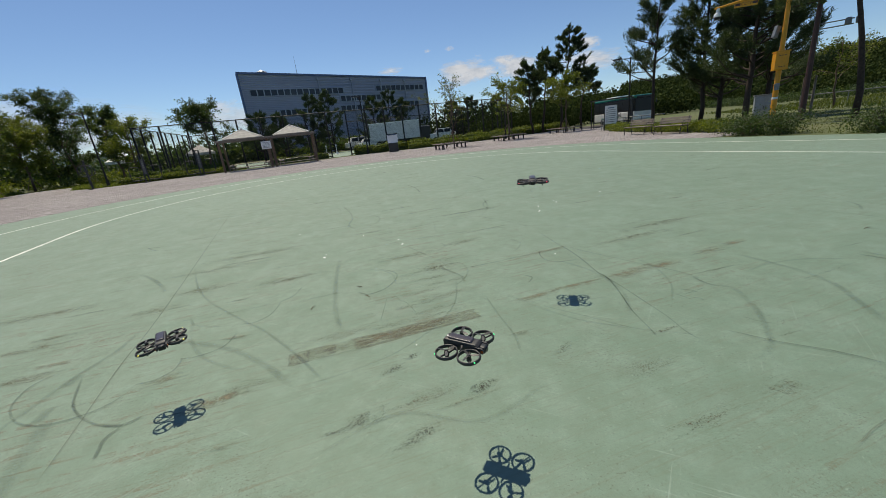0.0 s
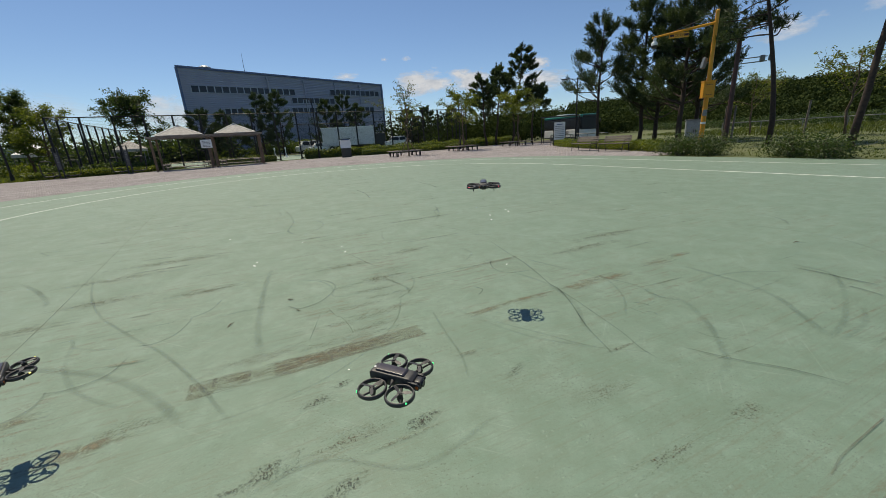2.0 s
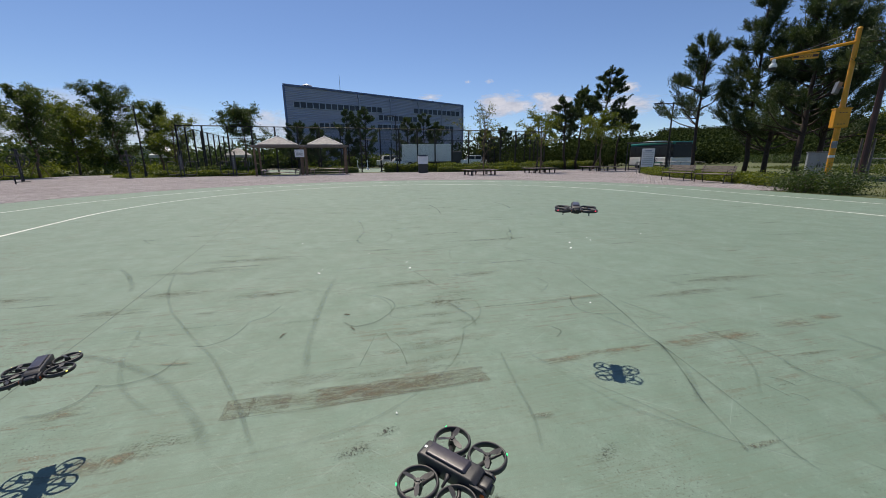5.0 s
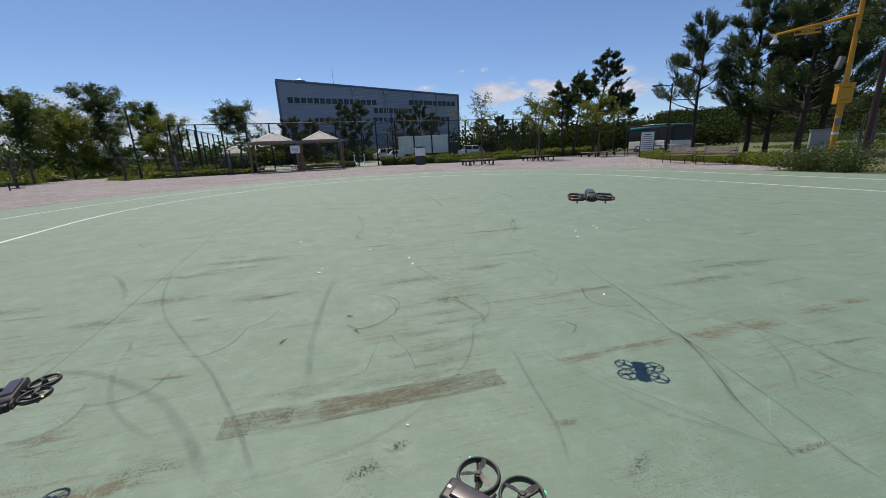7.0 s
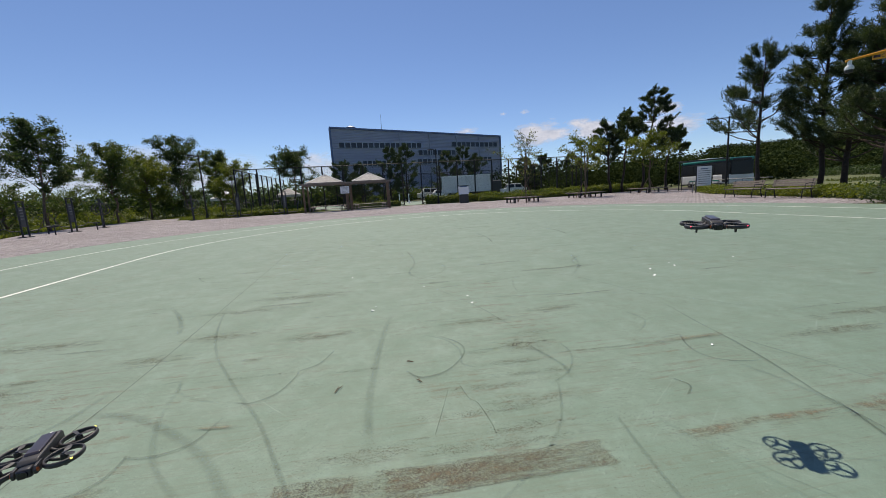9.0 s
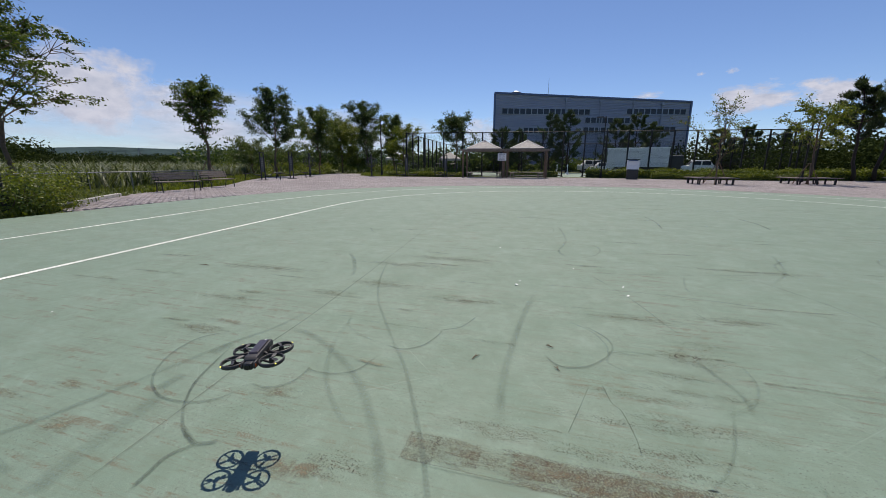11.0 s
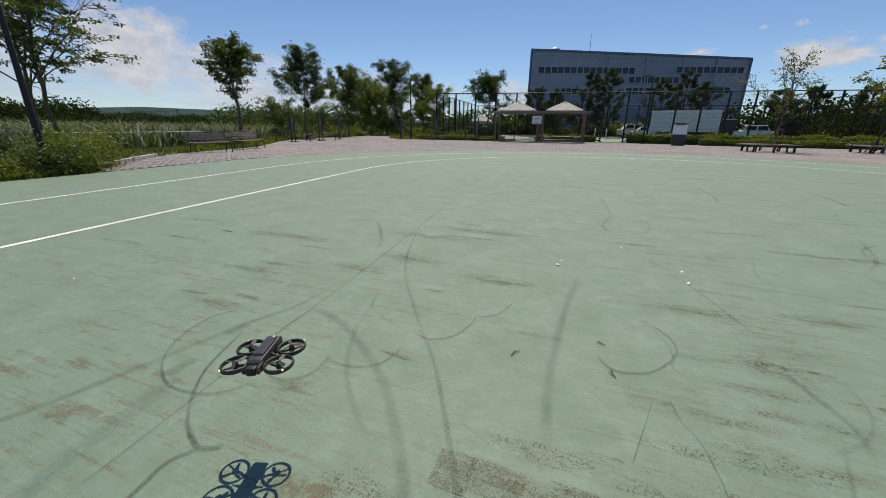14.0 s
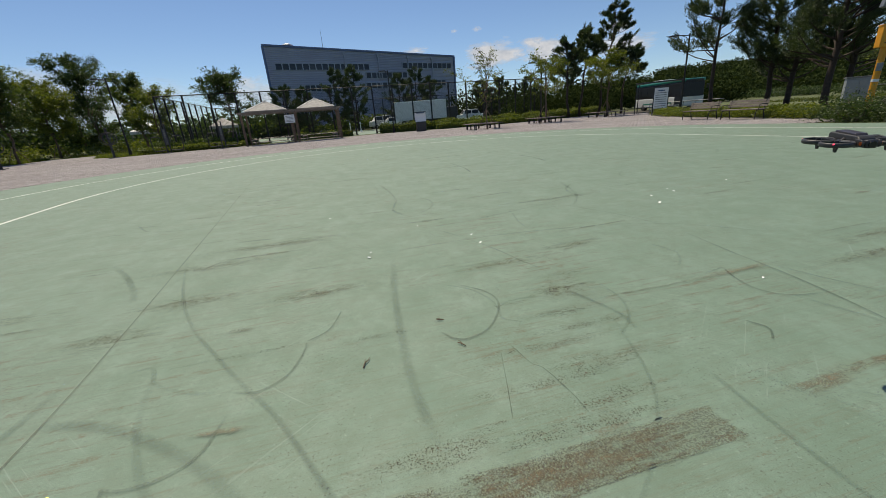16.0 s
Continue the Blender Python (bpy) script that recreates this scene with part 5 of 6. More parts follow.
def shelter(cx, cy, w, d, sign):
    ob = thing("shelter", "wooden posted rest shelter with slatted pyramid roof", "shelter", pose(cx, cy, -0.024, 0, 0, 18), "shelters by the fence")
    for sx in (-1, 1):
        for sy in (-1, 1):
            bm = bmesh.new()
            box(bm, (sx * w / 2, sy * d / 2, 1.2), (0.15, 0.15, 2.4), None, 0.015)
            part("post", bm, MAT["wood"], ob)
    for sy in (-1, 1):
        bm = bmesh.new()
        box(bm, (0, sy * d / 2, 2.46), (w + 0.5, 0.14, 0.16), None, 0.01)
        part("beam", bm, MAT["wood_grey"], ob)
    for sx in (-1, 1):
        bm = bmesh.new()
        box(bm, (sx * w / 2, 0, 2.475), (0.13, d - 0.16, 0.15), None, 0.01)
        part("beam", bm, MAT["wood_grey"], ob)
    # roof: four slopes of boards between pale hips
    top, rw, rd, z0 = 0.72, w * 0.43, d * 0.46, 2.58
    roof = part("roof", pyramid(rw - 0.03, rd - 0.03, z0 + 0.004, top - 0.03), MAT["wood_grey"], ob, "grey boarded pyramid roof")
    for bm in roof_boards(rw, rd, z0, top):
        part("roof_board", bm, MAT["roof_slat"], roof)
    for sx in (-1, 1):
        for sy in (-1, 1):
            bm = bmesh.new()
            rod(bm, (sx * rw, sy * rd, z0 + 0.03), (0, 0, z0 + top + 0.04), 0.035, seg=6)
            part("hip_rafter", bm, MAT["roof_edge"], roof)
    bm = bmesh.new()
    box(bm, (0, 0, z0 + top + 0.05), (0.16, 0.16, 0.12), None, 0.02)
    part("finial", bm, MAT["roof_edge"], roof)
    for sx in (-1, 1):
        bm = bmesh.new()
        box(bm, (sx * (w / 2 - 0.45), 0.1, 0.43), (0.38, d * 0.75, 0.05), None, 0.01)
        for yy in (-0.3, 0.3):
            for xx in (-0.15, 0.15):
                box(bm, (sx * (w / 2 - 0.45) + xx, 0.1 + yy * d, 0.2), (0.05, 0.05, 0.41))
        part("seat", bm, MAT["wood_grey"], ob)
    for zz in (0.12, 0.3):
        bm = bmesh.new()
        rod(bm, (-w / 2 + 0.08, d / 2, zz * 1.6), (w / 2 - 0.08, d / 2, zz * 1.6), 0.03, seg=6)
        part("rail", bm, MAT["iron"], ob)
    if sign:
        bm = bmesh.new()
        box(bm, (w / 2 - 0.1, -d / 2 - 0.1, 1.85), (0.75, 0.03, 0.62), None, 0.01)
        s = part("sign", bm, MAT["white"], ob, "white notice panel on post")
        for k in range(5):
            bm = bmesh.new()
            box(bm, (w / 2 - 0.1, -d / 2 - 0.118, 2.05 - k * 0.1), (0.55 - 0.07 * (k % 2), 0.006, 0.03))
            part("text_line", bm, MAT["grey_steel"], s)
    return ob


def pyramid(hw, hd, z0, top):
    """The deck that the roof boards are nailed to."""
    bm = bmesh.new()
    low = [bm.verts.new((sx * hw, sy * hd, z0)) for sx, sy in ((-1, -1), (1, -1), (1, 1), (-1, 1))]
    tip = bm.verts.new((0, 0, z0 + top))
    bm.faces.new(low[::-1])
    for k in range(4):
        bm.faces.new((low[k], low[(k + 1) % 4], tip))
    return bm


def roof_boards(rw, rd, z0, top):
    """One bmesh for each board of the four slopes."""
    n = 7
    for i in range(n):
        a, b = i / n, (i + 1) / n - 0.02
        for k in range(4):
            bm = bmesh.new()
            t = k * math.pi / 2
            c, s = round(math.cos(t)), round(math.sin(t))
            hw, hd = (rw, rd) if k % 2 == 0 else (rd, rw)
            p = [(-hw * (1 - a), -hd * (1 - a), z0 + top * a), (hw * (1 - a), -hd * (1 - a), z0 + top * a), (hw * (1 - b), -hd * (1 - b), z0 + top * b + 0.015), (-hw * (1 - b), -hd * (1 - b), z0 + top * b + 0.015)]
            q = [(x * c - y * s, x * s + y * c, z) for x, y, z in p]
            lo = [bm.verts.new(v) for v in q]
            hi = [bm.verts.new((v[0], v[1], v[2] + 0.025)) for v in q]
            bm.faces.new(hi), bm.faces.new(lo[::-1])
            for j in range(4):
                bm.faces.new((lo[j], lo[(j + 1) % 4], hi[(j + 1) % 4], hi[j]))
            yield bm


shelter(*nu(-3.38, 35.9), 3.6, 2.6, True)
shelter(*nu(0.46, 35.9), 3.4, 2.6, False)


# ---- benches ----
def park_bench(m):
    ob = thing("park_bench", "brown slatted park bench with dark iron frame", "bench", m, "park benches round the court")
    for k in range(4):
        bm = bmesh.new()
        box(bm, (0, -0.2 + k * 0.115, 0.43), (1.65, 0.095, 0.035), None, 0.006)
        part("seat_slat", bm, MAT["wood_grey"], ob)
    for k in range(3):
        bm = bmesh.new()
        box(bm, (0, 0.245 + k * 0.03, 0.56 + k * 0.1), (1.65, 0.03, 0.085), Matrix.Rotation(radians(-14), 3, "X"), 0.006)
        part("back_slat", bm, MAT["wood_grey"], ob)
    for sx in (-0.72, 0.72):
        bm = bmesh.new()
        tube(bm, [(sx, -0.27, 0), (sx, -0.25, 0.3), (sx, -0.22, 0.4), (sx, 0.15, 0.4), (sx, 0.22, 0.47), (sx, 0.32, 0.82)], 0.022, 6)
        part("frame", bm, MAT["iron"], ob)
        bm = bmesh.new()
        tube(bm, [(sx, 0.3, 0), (sx, 0.24, 0.2), (sx, 0.19, 0.41)], 0.022, 6)
        part("rear_leg", bm, MAT["iron"], ob)
    for sx in (-0.8, 0.8):
        bm = bmesh.new()
        tube(bm, [(sx, 0.27, 0.62), (sx, 0.0, 0.64), (sx, -0.2, 0.62), (sx, -0.25, 0.42)], 0.018, 6)
        part("armrest", bm, MAT["iron"], ob)
    return ob


first_bench = park_bench(pose(-17.6, 8.55, -0.024, 0, 0, 88))
for x, y, a in ((-18.95, 11.0, 107), (12.7, 20.35, -76), (13.0, 17.95, -72)):
    copy_thing(first_bench, pose(x, y, -0.024, 0, 0, a))


def ring_bench(x, y, w, turn):
    ob = thing("tree_bench", "low square wooden bench built round a young tree", "bench", pose(x, y, -0.024, 0, 0, turn), "benches round young trees")
    for k in range(4):
        r = Matrix.Rotation(k * math.pi / 2, 3, "Z")
        for j in range(3):
            bm = bmesh.new()
            ln = w - 0.26 * j - (0.02 if k % 2 else 0.8 - 0.26 * j * 2)
            box(bm, r @ Vector((0, -w / 2 + 0.07 + j * 0.13, 0.42)), (ln, 0.12, 0.05), r, 0.008)
            part("slat", bm, MAT["wood_grey"], ob)
        for sx in (-0.38, 0.0, 0.38):
            bm = bmesh.new()
            box(bm, r @ Vector((sx * w, -w / 2 + 0.2, 0.195)), (0.06, 0.08, 0.39), r, 0.006)
            part("leg", bm, MAT["iron"], ob)
    return ob


for x, y, w, a in ((2.85, 29.6, 2.3, 15), (8.34, 33.1, 2.35, 15), (14.82, 36.55, 2.6, 20)):
    ring_bench(x, y, w, a)


# ---- outdoor gym ----
MAT["gym_panel"] = simple("grey_gym_panel", (0.07, 0.073, 0.076), 0.5, vary=0.15)


def gym_post(ob, h=2.0, wide=0.25):
    bm = bmesh.new()
    box(bm, (0, 0, 0.03), (0.6, 0.5, 0.06), None, 0.01)
    part("base_plate", bm, MAT["iron"], ob)
    for sx in (-1, 1):
        bm = bmesh.new()
        rod(bm, (sx * wide / 2, 0, 0.05), (sx * wide / 2, 0, h), 0.045, seg=10)
        part("post", bm, MAT["gym_steel"], ob)
    bm = bmesh.new()
    box(bm, (0, 0, h * 0.58), (wide - 0.06, 0.04, h * 0.55), None, 0.01)
    p = part("panel", bm, MAT["gym_panel"], ob, "grey instruction panel")
    for k in range(4):
        bm = bmesh.new()
        box(bm, (0, -0.023, h * 0.78 - k * 0.16), (wide * 0.5, 0.006, 0.05))
        part("text_line", bm, MAT["grey_steel"], p)
    bm = bmesh.new()
    box(bm, (0, 0, h + 0.02), (wide + 0.12, 0.12, 0.06), None, 0.02)
    part("cap", bm, MAT["iron"], ob)


def ring(bm, c, r, thick, axis="x", seg=20):
    pts = []
    for k in range(seg + 1):
        a = 2 * math.pi * k / seg
        q = (0, r * math.cos(a), r * math.sin(a)) if axis == "x" else (r * math.cos(a), 0, r * math.sin(a))
        pts.append((c[0] + q[0], c[1] + q[1], c[2] + q[2]))
    tube(bm, pts, thick, 6, False)


def gym_station(kind, x, y, turn, h=2.0):
    words = {"wheel": "grey steel outdoor gym station with turning wheels", "rider": "grey steel outdoor gym station with pedals and seat", "bars": "grey steel outdoor gym station with bent handrails"}
    ob = thing("gym_station", words[kind], "exercise machine", pose(x, y, -0.024, 0, 0, turn), "outdoor gym")
    gym_post(ob, h)
    if kind == "wheel":
        for sx in (-1, 1):
            bm = bmesh.new()
            ring(bm, (sx * 0.34, 0, h * 0.66), 0.42, 0.03)
            for k in range(3):
                a = k * 2.094
                rod(bm, (sx * 0.34, 0, h * 0.66), (sx * 0.34, 0.42 * math.cos(a), h * 0.66 + 0.42 * math.sin(a)), 0.014, seg=5)
            rod(bm, (sx * 0.12, 0, h * 0.66), (sx * 0.36, 0, h * 0.66), 0.03)
            part("wheel", bm, MAT["gym_steel"], ob)
    elif kind == "bars":
        for sx in (-1, 1):
            bm = bmesh.new()
            tube(bm, [(sx * 0.2, 0, 0.25), (sx * 0.5, 0, 0.2), (sx * 0.95, 0, 0.22), (sx * 1.05, 0, 0.4), (sx * 1.05, 0, 1.1), (sx * 0.95, 0, 1.25), (sx * 0.5, 0, 1.25), (sx * 0.4, 0, 1.15)], 0.038, 7)
            part("handrail", bm, MAT["gym_steel"], ob)
        bm = bmesh.new()
        box(bm, (-0.6, 0.3, 0.45), (0.5, 0.3, 0.05), None, 0.015)
        rod(bm, (-0.6, 0.3, 0.0), (-0.6, 0.3, 0.44), 0.03)
        part("step", bm, MAT["iron"], ob)
    else:
        for sx in (-1, 1):
            bm = bmesh.new()
            tube(bm, [(sx * 0.15, 0, 0.35), (sx * 0.5, 0.1, 0.4), (sx * 0.75, 0.1, 0.55), (sx * 1.1, 0.1, 0.45)], 0.03, 7)
            tube(bm, [(sx * 0.75, 0.1, 0.55), (sx * 0.8, 0.1, 0.9), (sx * 0.62, 0.1, 1.15)], 0.022, 6)
            part("arm", bm, MAT["gym_steel"], ob)
            bm = bmesh.new()
            box(bm, (sx * 1.15, 0.1, 0.5), (0.32, 0.34, 0.07), None, 0.025)
            rod(bm, (sx * 1.15, 0.1, 0.0), (sx * 1.15, 0.1, 0.48), 0.035)
            part("saddle", bm, MAT["iron"], ob)
    return ob


for kind, x, y, turn, h in (("rider", -25.1, 17.8, 60, 1.95), ("rider", -25.9, 20.9, 65, 2.1), ("wheel", -28.0, 24.6, 120, 2.1), ("wheel", -24.4, 29.0, 115, 2.1), ("bars", -21.3, 30.5, 15, 2.1), ("bars", -17.6, 31.6, 15, 2.0)):
    gym_station(kind, x, y, turn, h)


# ---- signs, stands, lamps ----
def info_stand():
    ob = thing("info_stand", "black pedestal with tilted white information panel", "sign", pose(-2.0, 35.7, -0.024, 0, 0, 12))
    bm = bmesh.new()
    box(bm, (0, 0, 0.42), (0.85, 0.4, 0.84), None, 0.02)
    part("pedestal", bm, MAT["black"], ob)
    bm = bmesh.new()
    box(bm, (0, -0.02, 1.2), (0.95, 0.08, 0.78), Matrix.Rotation(radians(-8), 3, "X"), 0.015)
    p = part("panel", bm, MAT["white"], ob)
    bm = bmesh.new()
    box(bm, (0, -0.075, 1.56), (0.7, 0.03, 0.07), Matrix.Rotation(radians(-8), 3, "X"))
    part("heading_bar", bm, MAT["clad_trim"], p)
    bm = bmesh.new()
    box(bm, (0, 0.0, 1.63), (1.0, 0.12, 0.06), Matrix.Rotation(radians(-8), 3, "X"), 0.01)
    part("cap", bm, MAT["iron"], ob)


info_stand()


def notice_board():
    ob = thing("notice_board", "white printed notice board on two dark posts", "sign", pose(15.95, 29.9, -0.024, 0, 0, -24))
    for sx in (-0.46, 0.46):
        bm = bmesh.new()
        rod(bm, (sx, 0.02, 0), (sx, 0.02, 1.95), 0.04)
        part("post", bm, MAT["iron"], ob)
    bm = bmesh.new()
    box(bm, (0, 0, 1.2), (0.88, 0.06, 1.4), None, 0.01)
    p = part("panel", bm, MAT["white"], ob)
    for k in range(8):
        bm = bmesh.new()
        box(bm, (0, -0.034, 1.72 - k * 0.15), (0.7 if k else 0.45, 0.008, 0.035 if k else 0.07))
        part("text_line", bm, MAT["grey_steel"] if k else MAT["clad_trim"], p)


notice_board()


MAT["pane_tint_lamp"] = simple("grey_lamp_cover", (0.09, 0.09, 0.09), 0.4, vary=0.1)


def street_lamp(x, y, h, turn, arm=0.9, label="slim dark street lamp with one flat head"):
    ob = thing("street_lamp", label, "street lamp", pose(x, y, -0.03, 0, 0, turn), "street lamps")
    bm = bmesh.new()
    rod(bm, (0, 0, 0), (0, 0, h), 0.068, 0.048, 10)
    rod(bm, (0, 0, 0), (0, 0, 0.5), 0.12, 0.1, 10)
    part("pole", bm, MAT["fence_iron"], ob)
    bm = bmesh.new()
    tube(bm, [(0, 0, h - 0.12), (arm * 0.5, 0, h - 0.06), (arm * 0.7, 0, h - 0.04)], 0.028, 6)
    tube(bm, [(0, 0, h - 0.45), (arm * 0.22, 0, h - 0.2), (arm * 0.5, 0, h - 0.08)], 0.02, 6)
    part("arm", bm, MAT["iron"], ob)
    bm = bmesh.new()
    box(bm, (arm, 0, h - 0.03), (0.62, 0.26, 0.08), None, 0.03)
    head = part("lamp_head", bm, MAT["iron"], ob)
    bm = bmesh.new()
    box(bm, (arm + 0.05, 0, h - 0.075), (0.42, 0.18, 0.02))
    part("diffuser", bm, MAT["pane_tint_lamp"], head)


street_lamp(-12.8, 2.6, 4.75, 62, 0.62)
street_lamp(-25.0, 31.3, 5.7, 170)
street_lamp(16.58, 28.4, 5.08, 145)
street_lamp(-4.8, 38.6, 5.5, 190, 0.5)
street_lamp(9.0, 37.0, 5.0, 190, 0.9)


def camera_pole():
    ob = thing("camera_pole", "yellow steel surveillance pole with long arm and cabinet", "pole", pose(16.85, 16.45, -0.03) @ Matrix.Scale(0.955, 4))
    bm = bmesh.new()
    rod(bm, (0, 0, 0), (0, 0, 2.5), 0.115, 0.11, 14)
    rod(bm, (0, 0, 3.2), (0, 0, 6.45), 0.1, 0.085, 14)
    rod(bm, (0, 0, 3.2), (0, 0, 3.4), 0.16, 0.1, 14)
    rod(bm, (0, 0, 6.44), (0, 0, 6.5), 0.1, 0.05, 14)
    part("pole", bm, MAT["yellow"], ob)
    d = Vector((-2.75, 1.05, 0)).normalized()
    turn = Matrix.Rotation(math.atan2(d.y, d.x), 3, "Z")
    bm = bmesh.new()
    box(bm, (0, 0, 2.86), (0.52, 0.36, 0.78), turn, 0.025)
    cab = part("cabinet", bm, MAT["yellow"], ob, "yellow steel control cabinet")
    bm = bmesh.new()
    box(bm, (0, 0, 3.27), (0.56, 0.4, 0.05), turn, 0.01)
    part("cabinet_roof", bm, MAT["yellow"], cab)
    for z in (3.1, 2.62):
        bm = bmesh.new()
        for k in range(3):
            box(bm, turn @ Vector((-0.1 + 0.1 * k, 0.186, z)), (0.06, 0.008, 0.03), turn)
        part("text_bar", bm, MAT["rust_red"], cab)
    arm = bmesh.new()
    tube(arm, [d * 0.05 + Vector((0, 0, 5.92)), d * 1.4 + Vector((0, 0, 5.73)), d * 2.85 + Vector((0, 0, 5.52))], [0.07, 0.06, 0.045], 8)
    a = part("arm", arm, MAT["yellow"], ob)
    bm = bmesh.new()
    tube(bm, [Vector((0, 0, 6.4)), d * 1.2 + Vector((0, 0, 5.95)), d * 2.1 + Vector((0, 0, 5.66))], 0.012, 5)
    part("tie_cable", bm, MAT["grey_steel"], a)
    bm = bmesh.new()
    box(bm, d * 1.62 + Vector((0, 0, 5.53)), (0.9, 0.03, 0.24), turn, 0.01)
    s = part("sign", bm, MAT["yellow"], a, "small yellow sign under the arm")
    t = bpy.data.curves.new("letters", "FONT")
    t.body, t.size, t.align_x, t.extrude = "CCTV", 0.16, "CENTER", 0.002
    lt = new("letters", t)
    t.materials.append(MAT["rust_red"])
    lt.parent = s
    side = Vector((-d.y, d.x, 0))
    facing = -side if (-side).dot(Vector((-17, -17, 0))) > side.dot(Vector((-17, -17, 0))) else side
    xdir = Vector((0, 0, 1)).cross(facing)
    p = d * 1.62 + Vector((0, 0, 5.475)) + facing * 0.02
    lt.matrix_basis = Matrix(((xdir.x, 0, facing.x, p.x), (xdir.y, 0, facing.y, p.y), (0, 1, 0, p.z), (0, 0, 0, 1)))
    for sx in (-0.33, 0.33):
        bm = bmesh.new()
        box(bm, d * (1.62 + sx) + Vector((0, 0, 5.53)) + facing * 0.018, (0.2, 0.006, 0.1), turn)
        part("text_bar", bm, MAT["rust_red"], s)
    bm = bmesh.new()
    bmesh.ops.create_uvsphere(bm, u_segments=14, v_segments=8, radius=0.15)
    bmesh.ops.translate(bm, vec=d * 2.72 + Vector((0, 0, 5.22)), verts=bm.verts)
    rod(bm, d * 2.72 + Vector((0, 0, 5.26)), d * 2.72 + Vector((0, 0, 5.52)), 0.07)
    cam_dome = part("dome_camera", bm, MAT["white"], a, "white dome surveillance camera")
    bm = bmesh.new()
    rod(bm, d * 2.72 + Vector((0, 0, 5.04)), d * 2.72 + Vector((0, 0, 5.16)), 0.11, 0.14, 14)
    part("lens_dome", bm, MAT["black"], cam_dome)
    bm = bmesh.new()
    box(bm, (-0.2, 0.22, 4.15), (0.2, 0.16, 0.5), Matrix.Rotation(0.25, 3, "Y"), 0.02)
    box(bm, (-0.1, 0.11, 4.15), (0.25, 0.03, 0.05), Matrix.Rotation(2.4, 3, "Z"))
    part("loudspeaker", bm, MAT["grey_steel"], ob)
    bm = bmesh.new()
    box(bm, (-0.1, -0.12, 1.75), (0.22, 0.18, 0.3), Matrix.Rotation(0.7, 3, "Z"), 0.02)
    part("meter_box", bm, MAT["grey_steel"], ob)
    bm = bmesh.new()
    rod(bm, (0, 0, 1.2), (0, 0, 1.3), 0.118, seg=14)
    part("band", bm, MAT["white"], ob)


camera_pole()


def traffic_pole():
    ob = thing("traffic_pole", "dark red pole with two grey sensor boxes on an arm", "pole", pose(19.31, 17.43, -0.03))
    bm = bmesh.new()
    rod(bm, (0, 0, 0), (0.0, 0.0, 5.3), 0.125, 0.1, 12)
    part("pole", bm, MAT["rust_red"], ob)
    d = Vector((0.75, -0.66, 0))
    bm = bmesh.new()
    for z in (4.2, 3.98):
        rod(bm, Vector((0, 0, z)), d * 1.2 + Vector((0, 0, z)), 0.025)
    part("arm", bm, MAT["grey_steel"], ob)
    for k in (1.02, 1.36):
        bm = bmesh.new()
        box(bm, d * k + Vector((0, 0, 4.12)), (0.22, 0.18, 0.3), Matrix.Rotation(-0.72, 3, "Z"), 0.06)
        part("sensor", bm, MAT["grey_steel"], ob)
    bm = bmesh.new()
    rod(bm, (0.06, 0.12, 0), (0.06, 0.12, 2.0), 0.05)
    part("cable_duct", bm, simple("orange_duct", (0.5, 0.1, 0.03), 0.5), ob)


traffic_pole()


MAT["cabinet_grey"] = simple("cabinet_grey_paint", (0.27, 0.29, 0.31), 0.5, vary=0.12)


def utility_cabinet():
    ob = thing("utility_cabinet", "blue-grey steel roadside utility cabinet behind bushes", "cabinet", pose(17.57, 17.75, -0.03, 0, 0, -35))
    bm = bmesh.new()
    box(bm, (0, 0, 0.75), (0.8, 0.45, 1.2), None, 0.02)
    part("body", bm, MAT["cabinet_grey"], ob)
    bm = bmesh.new()
    box(bm, (0, 0, 1.38), (0.88, 0.53, 0.06), None, 0.015)
    part("roof", bm, MAT["grey_steel"], ob)
    for sx in (-0.19, 0.19):
        bm = bmesh.new()
        box(bm, (sx, -0.235, 0.77), (0.36, 0.02, 1.05), None, 0.005)
        dr = part("door", bm, MAT["cabinet_grey"], ob)
        bm = bmesh.new()
        box(bm, (sx * 0.25, -0.255, 0.8), (0.03, 0.02, 0.16), None, 0.004)
        part("handle", bm, MAT["iron"], dr)
    bm = bmesh.new()
    box(bm, (0, 0, 0.08), (0.84, 0.49, 0.16))
    part("plinth", bm, MAT["joint"], ob)


utility_cabinet()


def guard_rail(name, label, pts, z, r=0.035):
    ob = thing(name, label, "railing")
    bm = bmesh.new()
    tube(bm, [(x, y, z) for x, y in pts], r, 7)
    part("rail", bm, MAT["grey_steel"], ob)
    for (x0, y0), (x1, y1) in zip(pts, pts[1:]):
        for k in range(3):
            f = k / 3
            bm = bmesh.new()
            rod(bm, (x0 + (x1 - x0) * f, y0 + (y1 - y0) * f, -0.05), (x0 + (x1 - x0) * f, y0 + (y1 - y0) * f, z), r * 0.8, seg=6)
            part("post", bm, MAT["grey_steel"], ob)


guard_rail("railing", "grey steel pipe railing beside the reed field", [(-17.0, -3.0), (-18.6, 3.0), (-20.4, 8.0), (-23.0, 13.5)], 0.78, 0.024)
guard_rail("railing", "grey steel pipe railing beside the bus stop", [(15.0, 29.5), (16.4, 31.2), (17.4, 29.5), (18.2, 26.5)], 0.85, 0.03)
guard_rail("railing", "grey steel pipe railing along the far road", [(38, 36), (46, 30), (52, 22), (56, 12)], 0.9, 0.05)


